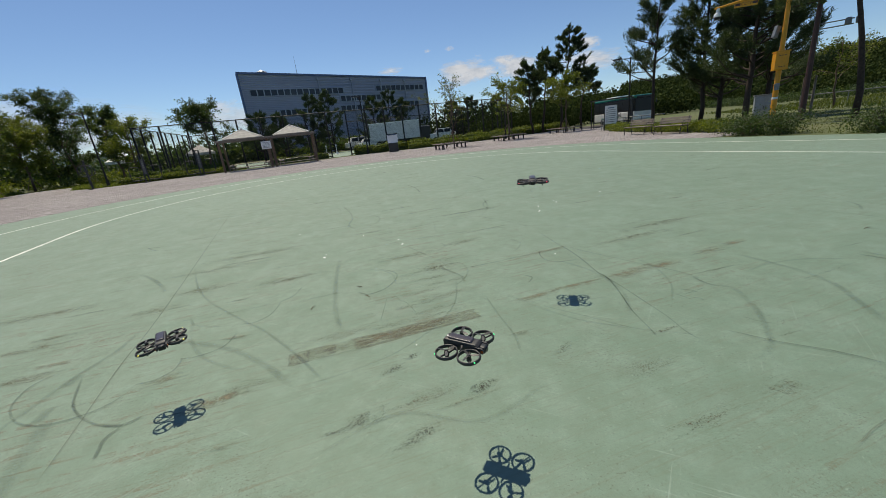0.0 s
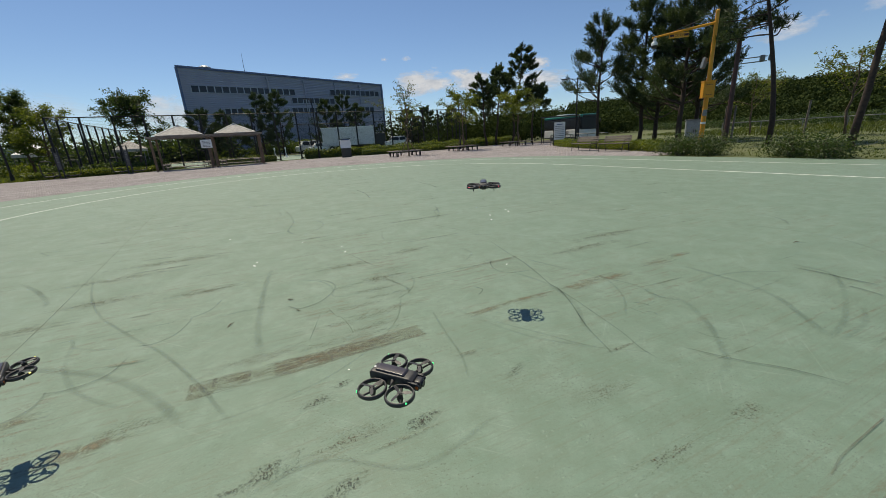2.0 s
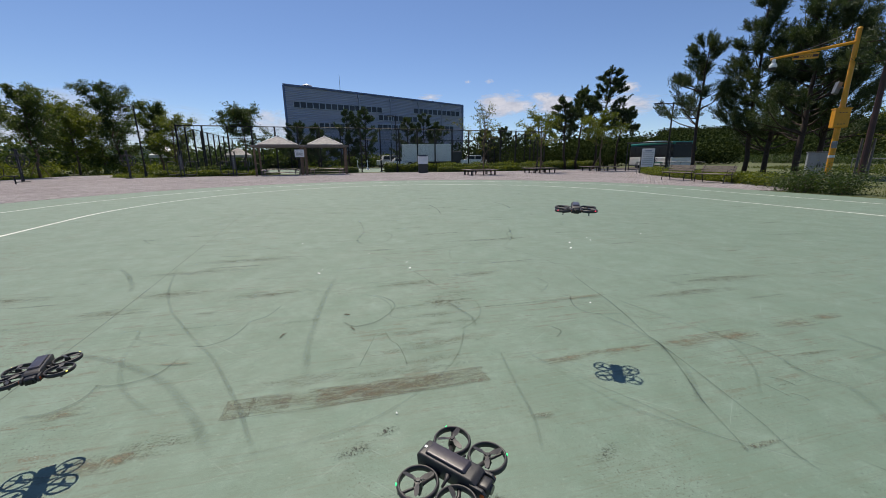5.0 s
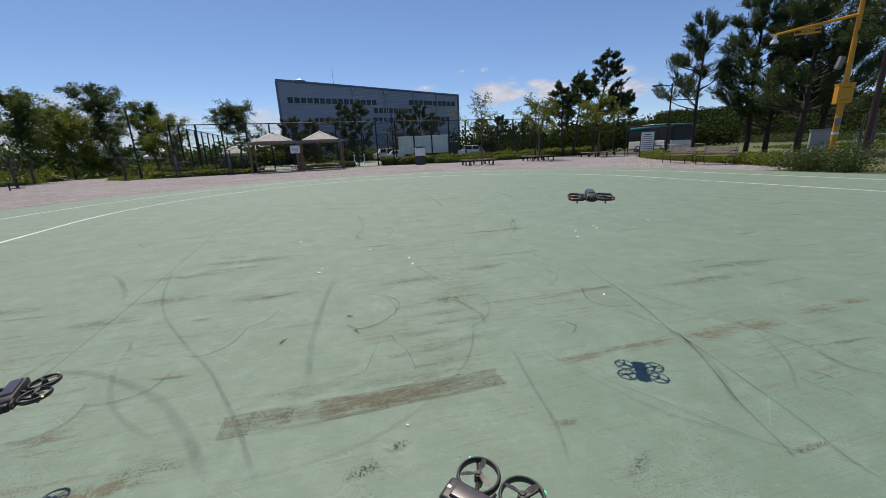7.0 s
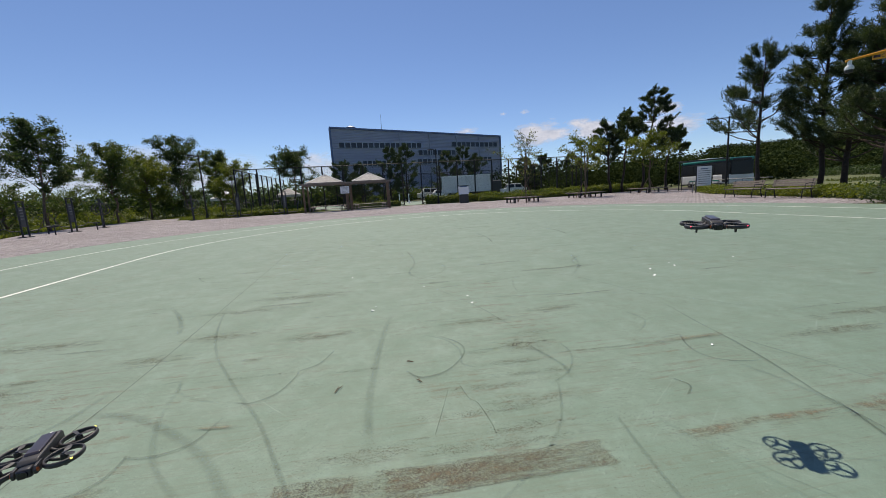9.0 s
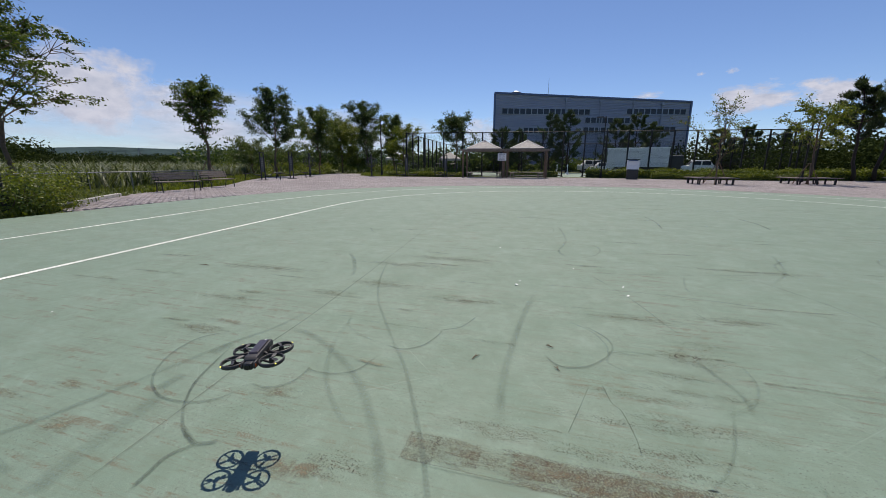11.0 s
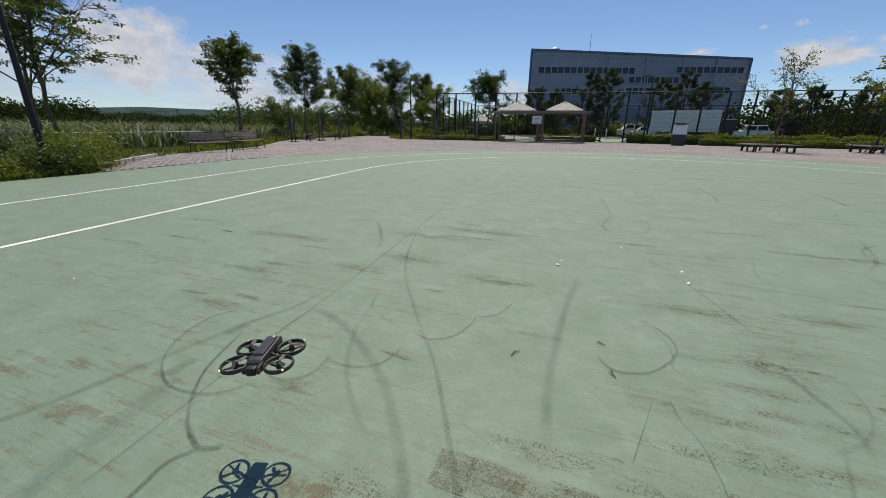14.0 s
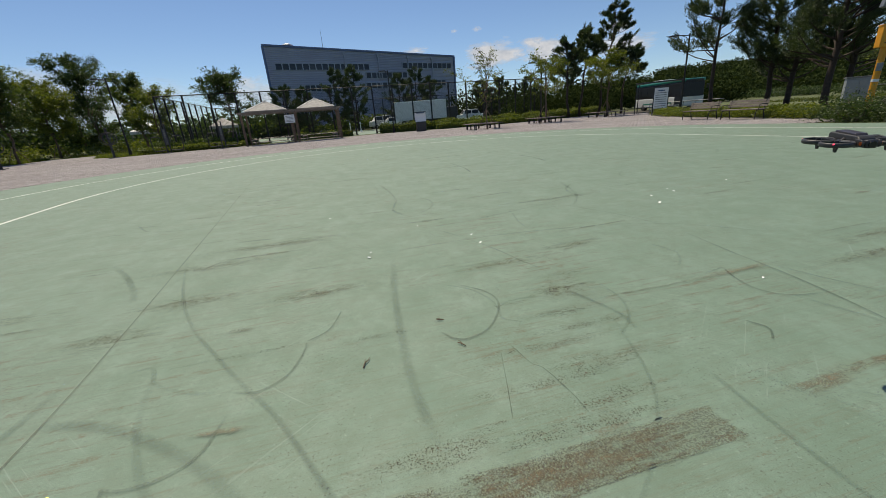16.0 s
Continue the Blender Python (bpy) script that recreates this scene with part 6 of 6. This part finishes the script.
# ---- vehicles ----
m = Mat("bus_white_paint", 0.3)
m.color(m.ramp(m.noise(2, 3), [(0.3, (0.6, 0.61, 0.6)), (0.7, (0.7, 0.71, 0.7))]))
MAT["bus_white"] = m.m
MAT["bus_teal"] = simple("bus_teal_paint", (0.02, 0.2, 0.16), 0.3, vary=0.08)
MAT["tyre"] = simple("tyre_rubber", (0.02, 0.02, 0.02), 0.85, vary=0.2)
MAT["rim"] = simple("steel_rim", (0.3, 0.3, 0.31), 0.4, 0.7)
MAT["lamp_red"] = simple("red_lamp", (0.4, 0.02, 0.02), 0.3)
MAT["pane_tint"] = simple("tinted_pane", (0.012, 0.016, 0.02), 0.5, vary=0.2)


def wheel(parent, x, y, r, w):
    bm = bmesh.new()
    rod(bm, (x, y - w / 2, r), (x, y + w / 2, r), r, seg=20)
    tyre = part("wheel", bm, MAT["tyre"], parent)
    bm = bmesh.new()
    rod(bm, (x, y - w / 2 - 0.01, r), (x, y + w / 2 + 0.01, r), r * 0.55, seg=14)
    part("rim", bm, MAT["rim"], tyre)


def city_bus():
    ob = thing("bus", "white city bus with teal roof band and tinted windows", "bus", pose(24.5, 44.3, -0.03, 0, 0, -88) @ Matrix.Scale(0.94, 4))
    L, W, H = 9.2, 2.4, 3.05
    bm = bmesh.new()
    box(bm, (0, 0, 0.85), (L, W, 1.0), None, 0.1)
    part("lower_body", bm, MAT["bus_white"], ob)
    # black stands for the panes and for tree shade put into the colour
    bm = bmesh.new()
    box(bm, (0, 0, 2.03), (L - 0.12, W - 0.08, 1.42), None, 0.05)
    part("upper_body", bm, MAT["black"], ob, "black window band with tree shade in its colour")
    bm = bmesh.new()
    box(bm, (0, 0, 2.88), (L, W, 0.3), None, 0.12)
    part("roof", bm, MAT["bus_teal"], ob)
    bm = bmesh.new()
    box(bm, (-1.0, 0, 3.12), (2.6, 1.6, 0.25), None, 0.06)
    part("roof_unit", bm, MAT["bus_white"], ob)
    for sy in (-1, 1):
        for k in range(6):
            bm = bmesh.new()
            box(bm, (-3.9 + k * 1.35, sy * (W / 2 - 0.03), 2.06), (1.28, 0.03, 0.95), None, 0.01)
            part("window", bm, MAT["pane_tint"], ob)
        for x in (-2.6, 3.0):
            wheel(ob, x, sy * (W / 2 - 0.16), 0.48, 0.3)
        bm = bmesh.new()
        box(bm, (0.2, sy * (W / 2 + 0.004), 0.75), (5.6, 0.01, 0.12))
        part("stripe", bm, MAT["bus_teal"], ob)
    bm = bmesh.new()
    box(bm, (L / 2 - 0.02, 0, 1.95), (0.08, W - 0.3, 1.35), None, 0.02)
    part("windscreen", bm, MAT["pane_tint"], ob)
    bm = bmesh.new()
    box(bm, (L / 2 - 0.01, 0, 2.82), (0.1, W - 0.6, 0.2), None, 0.02)
    part("destination_sign", bm, MAT["black"], ob)
    bm = bmesh.new()
    box(bm, (3.95, -W / 2 - 0.0, 1.6), (0.95, 0.05, 2.1), None, 0.02)
    part("door", bm, MAT["pane_tint"], ob)
    for sy in (-0.85, 0.85):
        bm = bmesh.new()
        box(bm, (L / 2, sy, 0.85), (0.06, 0.4, 0.2), None, 0.03)
        part("headlight", bm, MAT["white"], ob)
        bm = bmesh.new()
        box(bm, (L / 2 + 0.2, sy * 1.5, 2.2), (0.14, 0.1, 0.4), None, 0.03)
        part("mirror", bm, MAT["black"], ob)
        bm = bmesh.new()
        box(bm, (-L / 2, sy, 1.0), (0.05, 0.22, 0.35), None, 0.02)
        part("tail_light", bm, MAT["lamp_red"], ob)


    t = bpy.data.curves.new("route_number", "FONT")
    t.body, t.size, t.align_x, t.extrude = "160", 0.62, "CENTER", 0.003
    t.materials.append(MAT["black"])
    lt = new("route_number", t)
    lt.parent = ob
    lt.matrix_basis = pose(1.5, -W / 2 - 0.012, 0.82, 90, 0, 0)


city_bus()


def bus_shelter():
    ob = thing("bus_shelter", "black framed glass bus stop shelter beside the bus", "shelter", pose(18.9, 35.6, -0.03, 0, 0, -36))
    for sx in (-1.7, 1.7):
        for sy in (-0.6, 0.6):
            bm = bmesh.new()
            box(bm, (sx, sy, 1.25), (0.07, 0.07, 2.5), None, 0.01)
            part("post", bm, MAT["black"], ob)
    bm = bmesh.new()
    box(bm, (0, 0, 2.55), (3.6, 1.4, 0.09), None, 0.03)
    part("roof", bm, MAT["black"], ob)
    bm = bmesh.new()
    box(bm, (0, 0.6, 0.5), (3.3, 0.05, 0.06))
    part("back_rail", bm, MAT["black"], ob)


bus_shelter()


MAT["cargo_grey"] = simple("cargo_box_paint", (0.62, 0.62, 0.63), 0.5, vary=0.1)


def box_truck():
    ob = thing("box_truck", "white box truck parked behind the sports cage", "truck", pose(-3.2, 62.9, -0.03, 0, 0, 4))
    bm = bmesh.new()
    box(bm, (0, 0, 2.25), (7.9, 2.3, 2.6), None, 0.03)
    b = part("cargo_box", bm, MAT["cargo_grey"], ob, "pale ribbed cargo box")
    for k in range(16):
        bm = bmesh.new()
        box(bm, (-3.7 + k * 0.49, -1.165, 2.25), (0.07, 0.04, 2.5))
        part("rib", bm, MAT["cargo_grey"], b)
    bm = bmesh.new()
    box(bm, (0, 0, 3.6), (8.0, 2.4, 0.12), None, 0.02)
    part("roof_edge", bm, MAT["white"], b)
    bm = bmesh.new()
    box(bm, (4.9, 0, 1.55), (1.7, 2.1, 2.0), None, 0.18)
    cab = part("cab", bm, MAT["black"], ob)
    bm = bmesh.new()
    box(bm, (0, 0, 0.8), (7.9, 0.9, 0.25))
    part("chassis", bm, MAT["iron"], ob)
    for x in (-2.7, -1.7, 4.7):
        for sy in (-0.95, 0.95):
            wheel(ob, x, sy, 0.46, 0.28)


box_truck()


def parked_car(x, y, turn, label, h=1.5):
    ob = thing("car", label, "car", pose(x, y, -0.03, 0, 0, turn), "parked cars")
    k = h / 1.5
    bm = bmesh.new()
    box(bm, (0, 0, 0.62 * k), (4.3, 1.75, 0.62 * k), None, 0.16)
    part("body", bm, MAT["bus_white"], ob)
    bm = bmesh.new()
    v = box(bm, (-0.15, 0, 1.18 * k), (2.9, 1.55, 0.6 * k), None, 0.1)
    for q in bm.verts:
        if q.co.z > 1.2 * k:
            q.co.x = -0.15 + (q.co.x + 0.15) * 0.72
            q.co.y *= 0.86
    cab = part("cabin", bm, MAT["bus_white"], ob)
    for sy in (-1, 1):
        for i in range(2):
            bm = bmesh.new()
            box(bm, (-0.75 + i * 1.15, sy * 0.755, 1.2 * k), (1.0, 0.03, 0.4 * k), Matrix.Rotation(sy * 0.17, 3, "X"), 0.01)
            part("window", bm, MAT["pane_tint"], cab)
        for x0 in (-1.35, 1.35):
            wheel(ob, x0, sy * 0.78, 0.31, 0.2)
    bm = bmesh.new()
    box(bm, (1.12, 0, 1.2 * k), (0.05, 1.3, 0.42 * k), Matrix.Rotation(-0.6, 3, "Y"), 0.01)
    part("windscreen", bm, MAT["pane_tint"], cab)
    for sy in (-0.6, 0.6):
        bm = bmesh.new()
        box(bm, (2.14, sy, 0.68 * k), (0.05, 0.34, 0.14), None, 0.02)
        part("headlight", bm, MAT["white"], ob)


parked_car(-9.5, 64.5, 25, "white parked van seen through the fence", 2.0)
parked_car(-7.2, 62.3, 20, "white parked car in front of a truck", 1.6)
parked_car(4.4, 63.0, 190, "white parked car behind the fence", 1.9)


def far_tent(x, y, skin="white", label="small white pyramid canopy tent far behind trees"):
    ob = thing("tent", label, "tent", pose(x, y, -0.03, 0, 0, 20), "far canopy tents")
    bm = bmesh.new()
    v = [bm.verts.new(p) for p in ((-1.5, -1.5, 2.1), (1.5, -1.5, 2.1), (1.5, 1.5, 2.1), (-1.5, 1.5, 2.1))]
    t = bm.verts.new((0, 0, 3.1))
    w = [bm.verts.new((q.co.x, q.co.y, 1.8)) for q in v]
    for i in range(4):
        bm.faces.new((v[i], v[(i + 1) % 4], t))
        bm.faces.new((w[i], w[(i + 1) % 4], v[(i + 1) % 4], v[i]))
    part("canopy", bm, MAT[skin], ob)
    for sx in (-1.4, 1.4):
        for sy in (-1.4, 1.4):
            bm = bmesh.new()
            rod(bm, (sx, sy, 0), (sx, sy, 2.1), 0.04)
            part("leg", bm, MAT["grey_steel"], ob)


far_tent(-34.5, 47.0)
# a grey shelter roof, made with the tent's shape
far_tent(-28.4, 52.1, "roof_slat", "small grey pyramid roofed shelter behind the fence")


def kerb(x0, y0, x1, y1):
    d = Vector((x1 - x0, y1 - y0, 0))
    bm = bmesh.new()
    box(bm, ((x0 + x1) / 2, (y0 + y1) / 2, 0.03), (d.length, 0.14, 0.16), Matrix.Rotation(math.atan2(d.y, d.x), 3, "Z"), 0.015)
    tagged(part("kerb", bm, MAT["concrete"]), "pale concrete kerb stone at the planting bed", "kerb", "kerbs", "structure")


kerb(-13.5, 3.65, -15.0, 4.85)
kerb(-15.05, 4.9, -16.6, 6.1)


def field_post(x, y, h):
    """A plain wooden post of an old field fence."""
    ob = thing("field_post", "weathered grey wooden post standing in the field", "post", pose(x, y, -0.03, 2, -2, 0), "posts in the field")
    bm = bmesh.new()
    rod(bm, (0, 0, 0), (0, 0, h), 0.075, 0.06, 8)
    part("post", bm, MAT["wood_grey"], ob)


def gate_marker(x, y, h):
    """A small white marker on a round foot by the cage's gate."""
    ob = thing("gate_marker", "small white plastic marker on a round foot", "marker", pose(x, y, -0.03), "markers by the gate")
    bm = bmesh.new()
    rod(bm, (0, 0, 0), (0, 0, 0.14), 0.3, 0.2, 16)
    rod(bm, (0, 0, 0.14), (0, 0, 0.3), 0.2, 0.14, 16)
    part("foot", bm, MAT["roof_edge"], ob)
    bm = bmesh.new()
    rod(bm, (0, 0, 0.3), (0, 0, h - 0.2), 0.05, 0.04, 10)
    part("stem", bm, MAT["white"], ob)
    bm = bmesh.new()
    rod(bm, (0, 0, h - 0.22), (0, 0, h), 0.1, 0.07, 12)
    part("cap", bm, MAT["white"], ob)


gate_marker(-10.27, 50.00, 1.25)
gate_marker(-11.95, 51.64, 1.25)
field_post(24.96, 23.10, 2.2)
field_post(25.30, 22.73, 2.2)
field_post(29.28, 21.09, 2.2)

# ---- hovering drones ----
m = Mat("drone_shell", 0.5)
m.color(m.ramp(m.noise(90, 3), [(0.3, (0.02, 0.02, 0.022)), (0.7, (0.034, 0.033, 0.036))]))
m.bump(m.noise(900, 2), 0.15, 0.0005)
MAT["drone"] = m.m
m = Mat("drone_battery", 0.32)
m.color(m.ramp(m.noise(60, 3), [(0.3, (0.035, 0.03, 0.038)), (0.7, (0.055, 0.048, 0.06))]))
MAT["drone_top"] = m.m
m = Mat("lens_glass", 0.04)
m.color((0.006, 0.006, 0.008))
MAT["lens"] = m.m
MAT["drone_copper"] = simple("orange_ring", (0.4, 0.09, 0.02), 0.35, 0.6, vary=0.1)


def glow_mat(name, tone):
    m = Mat(name, 0.4)
    m.color(tone)
    m.b.inputs["Emission Color"].default_value = rgb(tone)
    m.b.inputs["Emission Strength"].default_value = 1.6
    return m.m


def prism(bm, outline, width, bevel=0.004):
    """A body with a side outline (x, z), as wide as given across y, with rounded edges."""
    a = [bm.verts.new((x, -width / 2, z)) for x, z in outline]
    b = [bm.verts.new((x, width / 2, z)) for x, z in outline]
    faces = [bm.faces.new(a[::-1]), bm.faces.new(b)]
    n = len(a)
    for i in range(n):
        faces.append(bm.faces.new((a[i], a[(i + 1) % n], b[(i + 1) % n], b[i])))
    bmesh.ops.recalc_face_normals(bm, faces=bm.faces)
    es = list({e for f in faces for e in f.edges})
    bmesh.ops.bevel(bm, geom=es, offset=bevel, segments=3, affect="EDGES", profile=0.6)


def duct(bm, cx, cy, r, z0, z1, wall):
    """A propeller guard: a short rounded tube."""
    seg = 40
    prof = [(r - wall, z0 + 0.002), (r - wall * 0.5, z0), (r, z0 + 0.003), (r + 0.0012, (z0 + z1) / 2), (r, z1 - 0.003), (r - wall * 0.5, z1), (r - wall, z1 - 0.002)]
    rings = [[bm.verts.new((cx + q * math.cos(2 * math.pi * k / seg), cy + q * math.sin(2 * math.pi * k / seg), z)) for q, z in prof] for k in range(seg)]
    for k in range(seg):
        p, q = rings[k], rings[(k + 1) % seg]
        for i in range(len(prof)):
            j = (i + 1) % len(prof)
            bm.faces.new((p[i], q[i], q[j], p[j]))


def drone(m, glow, label):
    ob = thing("drone", label, "drone", m, "hovering drones")
    bm = bmesh.new()
    prism(bm, [(-0.088, -0.014), (-0.09, 0.016), (-0.082, 0.024), (0.058, 0.02), (0.07, 0.012), (0.072, -0.01), (0.055, -0.02), (-0.07, -0.022)], 0.05, 0.005)
    part("body", bm, MAT["drone"], ob, smooth=True)
    bm = bmesh.new()
    prism(bm, [(-0.07, 0.022), (-0.066, 0.031), (0.034, 0.0275), (0.04, 0.02)], 0.036, 0.003)
    b = part("battery", bm, MAT["drone_top"], ob, "dark violet grey battery on top", True)
    for x, w in ((-0.045, 0.03), (0.03, 0.03)):
        bm = bmesh.new()
        box(bm, (x, 0, 0.0305 - (x + 0.07) * 0.035), (0.0015, w, 0.0012))
        part("seam", bm, MAT["black"], b)
    bm = bmesh.new()
    box(bm, (-0.078, 0, 0.0245), (0.008, 0.007, 0.0012), None, 0.0003)
    part("mark", bm, MAT["white"], ob, "small pale badge")
    # camera in its cradle
    for sy in (-1, 1):
        bm = bmesh.new()
        prism(bm, [(0.055, 0.012), (0.088, 0.01), (0.096, 0.0), (0.092, -0.014), (0.06, -0.016)], 0.008, 0.002)
        bmesh.ops.translate(bm, vec=(0, sy * 0.024, 0), verts=bm.verts)
        part("cradle_arm", bm, MAT["drone"], ob, smooth=True)
        bm = bmesh.new()
        rod(bm, (0.088, sy * 0.028, -0.002), (0.088, sy * 0.0295, -0.002), 0.006, seg=12)
        part("sensor_ring", bm, MAT["drone_copper"], ob)
    bm = bmesh.new()
    box(bm, (0.083, 0, -0.004), (0.026, 0.034, 0.028), None, 0.006)
    c = part("camera_head", bm, MAT["black"], ob, smooth=True)
    bm = bmesh.new()
    rod(bm, (0.094, 0, -0.004), (0.1, 0, -0.004), 0.0115, 0.0105, 20)
    part("lens", bm, MAT["lens"], c)
    for sx in (-1, 1):
        for sy in (-1, 1):
            cx, cy = (0.0505 if sx > 0 else -0.0495), sy * 0.0735
            bm = bmesh.new()
            duct(bm, cx, cy, 0.0475, -0.013, 0.004, 0.006)
            guard = part("propeller_guard", bm, MAT["drone"], ob, smooth=True)
            # glowing bit on the outer rim
            bm = bmesh.new()
            a = math.atan2(sy * 0.8, sx)
            tube(bm, [(cx + 0.0485 * math.cos(a + t), cy + 0.0485 * math.sin(a + t), z) for t, z in ((-0.05, 0.0), (0, 0.0), (0.05, 0.0))], 0.0026, 6)
            part("light", bm, glow, guard)
            bm = bmesh.new()
            rod(bm, (cx, cy, -0.016), (cx, cy, 0.004), 0.0105, 0.009, 14)
            rod(bm, (cx, cy, 0.004), (cx, cy, 0.0075), 0.006, 0.005, 12)
            motor = part("motor", bm, MAT["black"], ob)
            for k in range(3):
                t = k * 2.094 + sx * 0.7 + sy * 0.3
                bm = bmesh.new()
                r0 = Vector((math.cos(t), math.sin(t), 0))
                s0 = Vector((-math.sin(t), math.cos(t), 0))
                o = Vector((cx, cy, 0.0055))
                up = Vector((0, 0, 1))
                lo = [o + r0 * q + s0 * w + up * z for q, w, z in ((0.006, -0.003, 0.0), (0.02, -0.0075, -0.0015), (0.036, -0.006, -0.001), (0.0415, -0.001, 0.0), (0.036, 0.004, 0.0015), (0.02, 0.005, 0.002), (0.006, 0.003, 0.0))]
                v1 = [bm.verts.new(p) for p in lo]
                v2 = [bm.verts.new(p + up * 0.0007) for p in lo]
                bm.faces.new(v1[::-1]), bm.faces.new(v2)
                for i in range(len(lo)):
                    j = (i + 1) % len(lo)
                    bm.faces.new((v1[i], v1[j], v2[j], v2[i]))
                part("blade", bm, MAT["drone"], motor)
            # two struts carry each motor
            bm = bmesh.new()
            tube(bm, [(cx * 0.55, sy * 0.022, -0.008), (cx * 0.8, sy * 0.045, -0.012), (cx, cy, -0.012)], [0.0065, 0.005, 0.006], 7)
            part("arm", bm, MAT["drone"], ob, smooth=True)
            bm = bmesh.new()
            tube(bm, [(cx, cy, -0.012), (cx + sx * 0.02, cy + sy * 0.034, -0.011), (cx + sx * 0.024, cy + sy * 0.041, -0.007)], 0.0035, 6)
            part("strut", bm, MAT["drone"], ob)
            bm = bmesh.new()
            prism(bm, [(cx - 0.012, -0.012), (cx + 0.012, -0.012), (cx + 0.006, -0.034), (cx - 0.004, -0.034)], 0.006, 0.0015)
            bmesh.ops.translate(bm, vec=(0, cy, 0), verts=bm.verts)
            part("foot", bm, MAT["drone"], ob)
    for sy in (-1, 1):
        bm = bmesh.new()
        tube(bm, [(0.0, sy * 0.024, 0.004), (0.0005, sy * 0.036, -0.002), (0.0005, sy * 0.052, -0.005)], [0.008, 0.004, 0.003], 7)
        part("bridge", bm, MAT["drone"], ob, smooth=True)
    return ob


drone(pose(0.455, 0.41, 0.485, 2, 1, -32), glow_mat("green_glow", (0.02, 0.6, 0.2)), "small dark grey ducted drone hovering with green lights")
drone(pose(1.22, 1.97, 0.89, 0, 2, -105), glow_mat("pink_glow", (0.9, 0.05, 0.12)), "small dark grey ducted drone hovering with pink lights")
drone(pose(-1.2, 1.0, 0.385, 3, 0, -58), glow_mat("yellow_glow", (0.75, 0.7, 0.12)), "small dark grey ducted drone hovering with yellow lights")

# ---- paving bricks ----
def paving_bricks():
    """Bricks laid in a running bond along the court's axes."""
    rng = np.random.default_rng(77)
    ln, wd, gap = 0.24, 0.12, 0.02
    rows = np.arange(2, 46, wd)
    cols = np.arange(-42, 30, ln)
    n, u = np.meshgrid(cols, rows)
    n = n + (np.arange(len(rows)) % 2)[:, None] * ln / 2
    n, u = n.ravel(), u.ravel()
    x, y = n * N_AX[0] + u * U_AX[0], n * N_AX[1] + u * U_AX[1]
    inside = np.zeros(len(x), bool)
    poly = PAVING
    for (x0, y0), (x1, y1) in zip(poly, poly[1:] + poly[:1]):
        inside ^= ((y0 > y) != (y1 > y)) & (x < (x1 - x0) * (y - y0) / (y1 - y0 + 1e-12) + x0)
    dn, du = n - 2.4, u - 9.3
    off_court = np.where(du > 0, np.hypot(dn, du), np.abs(dn)) > 12.8 + 0.16
    keep = inside & off_court & (x < 28) & (y < 48)
    n, u, x, y = n[keep], u[keep], x[keep], y[keep]
    near = (x < -12.5) & (y < 8.6)
    order = np.argsort(np.hypot(x[near], y[near]))[:300]
    single = np.flatnonzero(near)[order]
    rest = np.setdiff1d(np.arange(len(n)), single)
    a, b = (ln - gap) / 2, (wd - gap) / 2
    base = np.array([(-a, -b, 0), (a, -b, 0), (a, b, 0), (-a, b, 0), (-a + 0.006, -b + 0.006, 0.026), (a - 0.006, -b + 0.006, 0.026), (a - 0.006, b - 0.006, 0.026), (-a + 0.006, b - 0.006, 0.026)])
    turn = np.array([[N_AX[0], N_AX[1], 0], [U_AX[0], U_AX[1], 0], [0, 0, 1]])
    base = base @ turn
    quads = np.array([(4, 5, 6, 7), (0, 1, 5, 4), (1, 2, 6, 5), (2, 3, 7, 6), (3, 0, 4, 7)])
    z = -0.03 + rng.uniform(-0.002, 0.003, len(n))
    c = np.stack([x, y, z], axis=1)
    v = (c[rest][:, None, :] + base[None]).reshape(-1, 3)
    f = (np.arange(len(rest))[:, None, None] * 8 + quads[None]).reshape(-1, 4)
    ob = from_arrays("brickwork", v, f, MAT["brick_far"], paving)
    tagged(ob, kind="stuff")
    me = bpy.data.meshes.new("brick")
    me.from_pydata([tuple(p) for p in base], [], [tuple(int(i) for i in q) for q in quads])
    me.materials.append(MAT["brick"])
    for i in single:
        o = new("brick", me)
        o.parent = paving
        o.location = c[i]


paving_bricks()
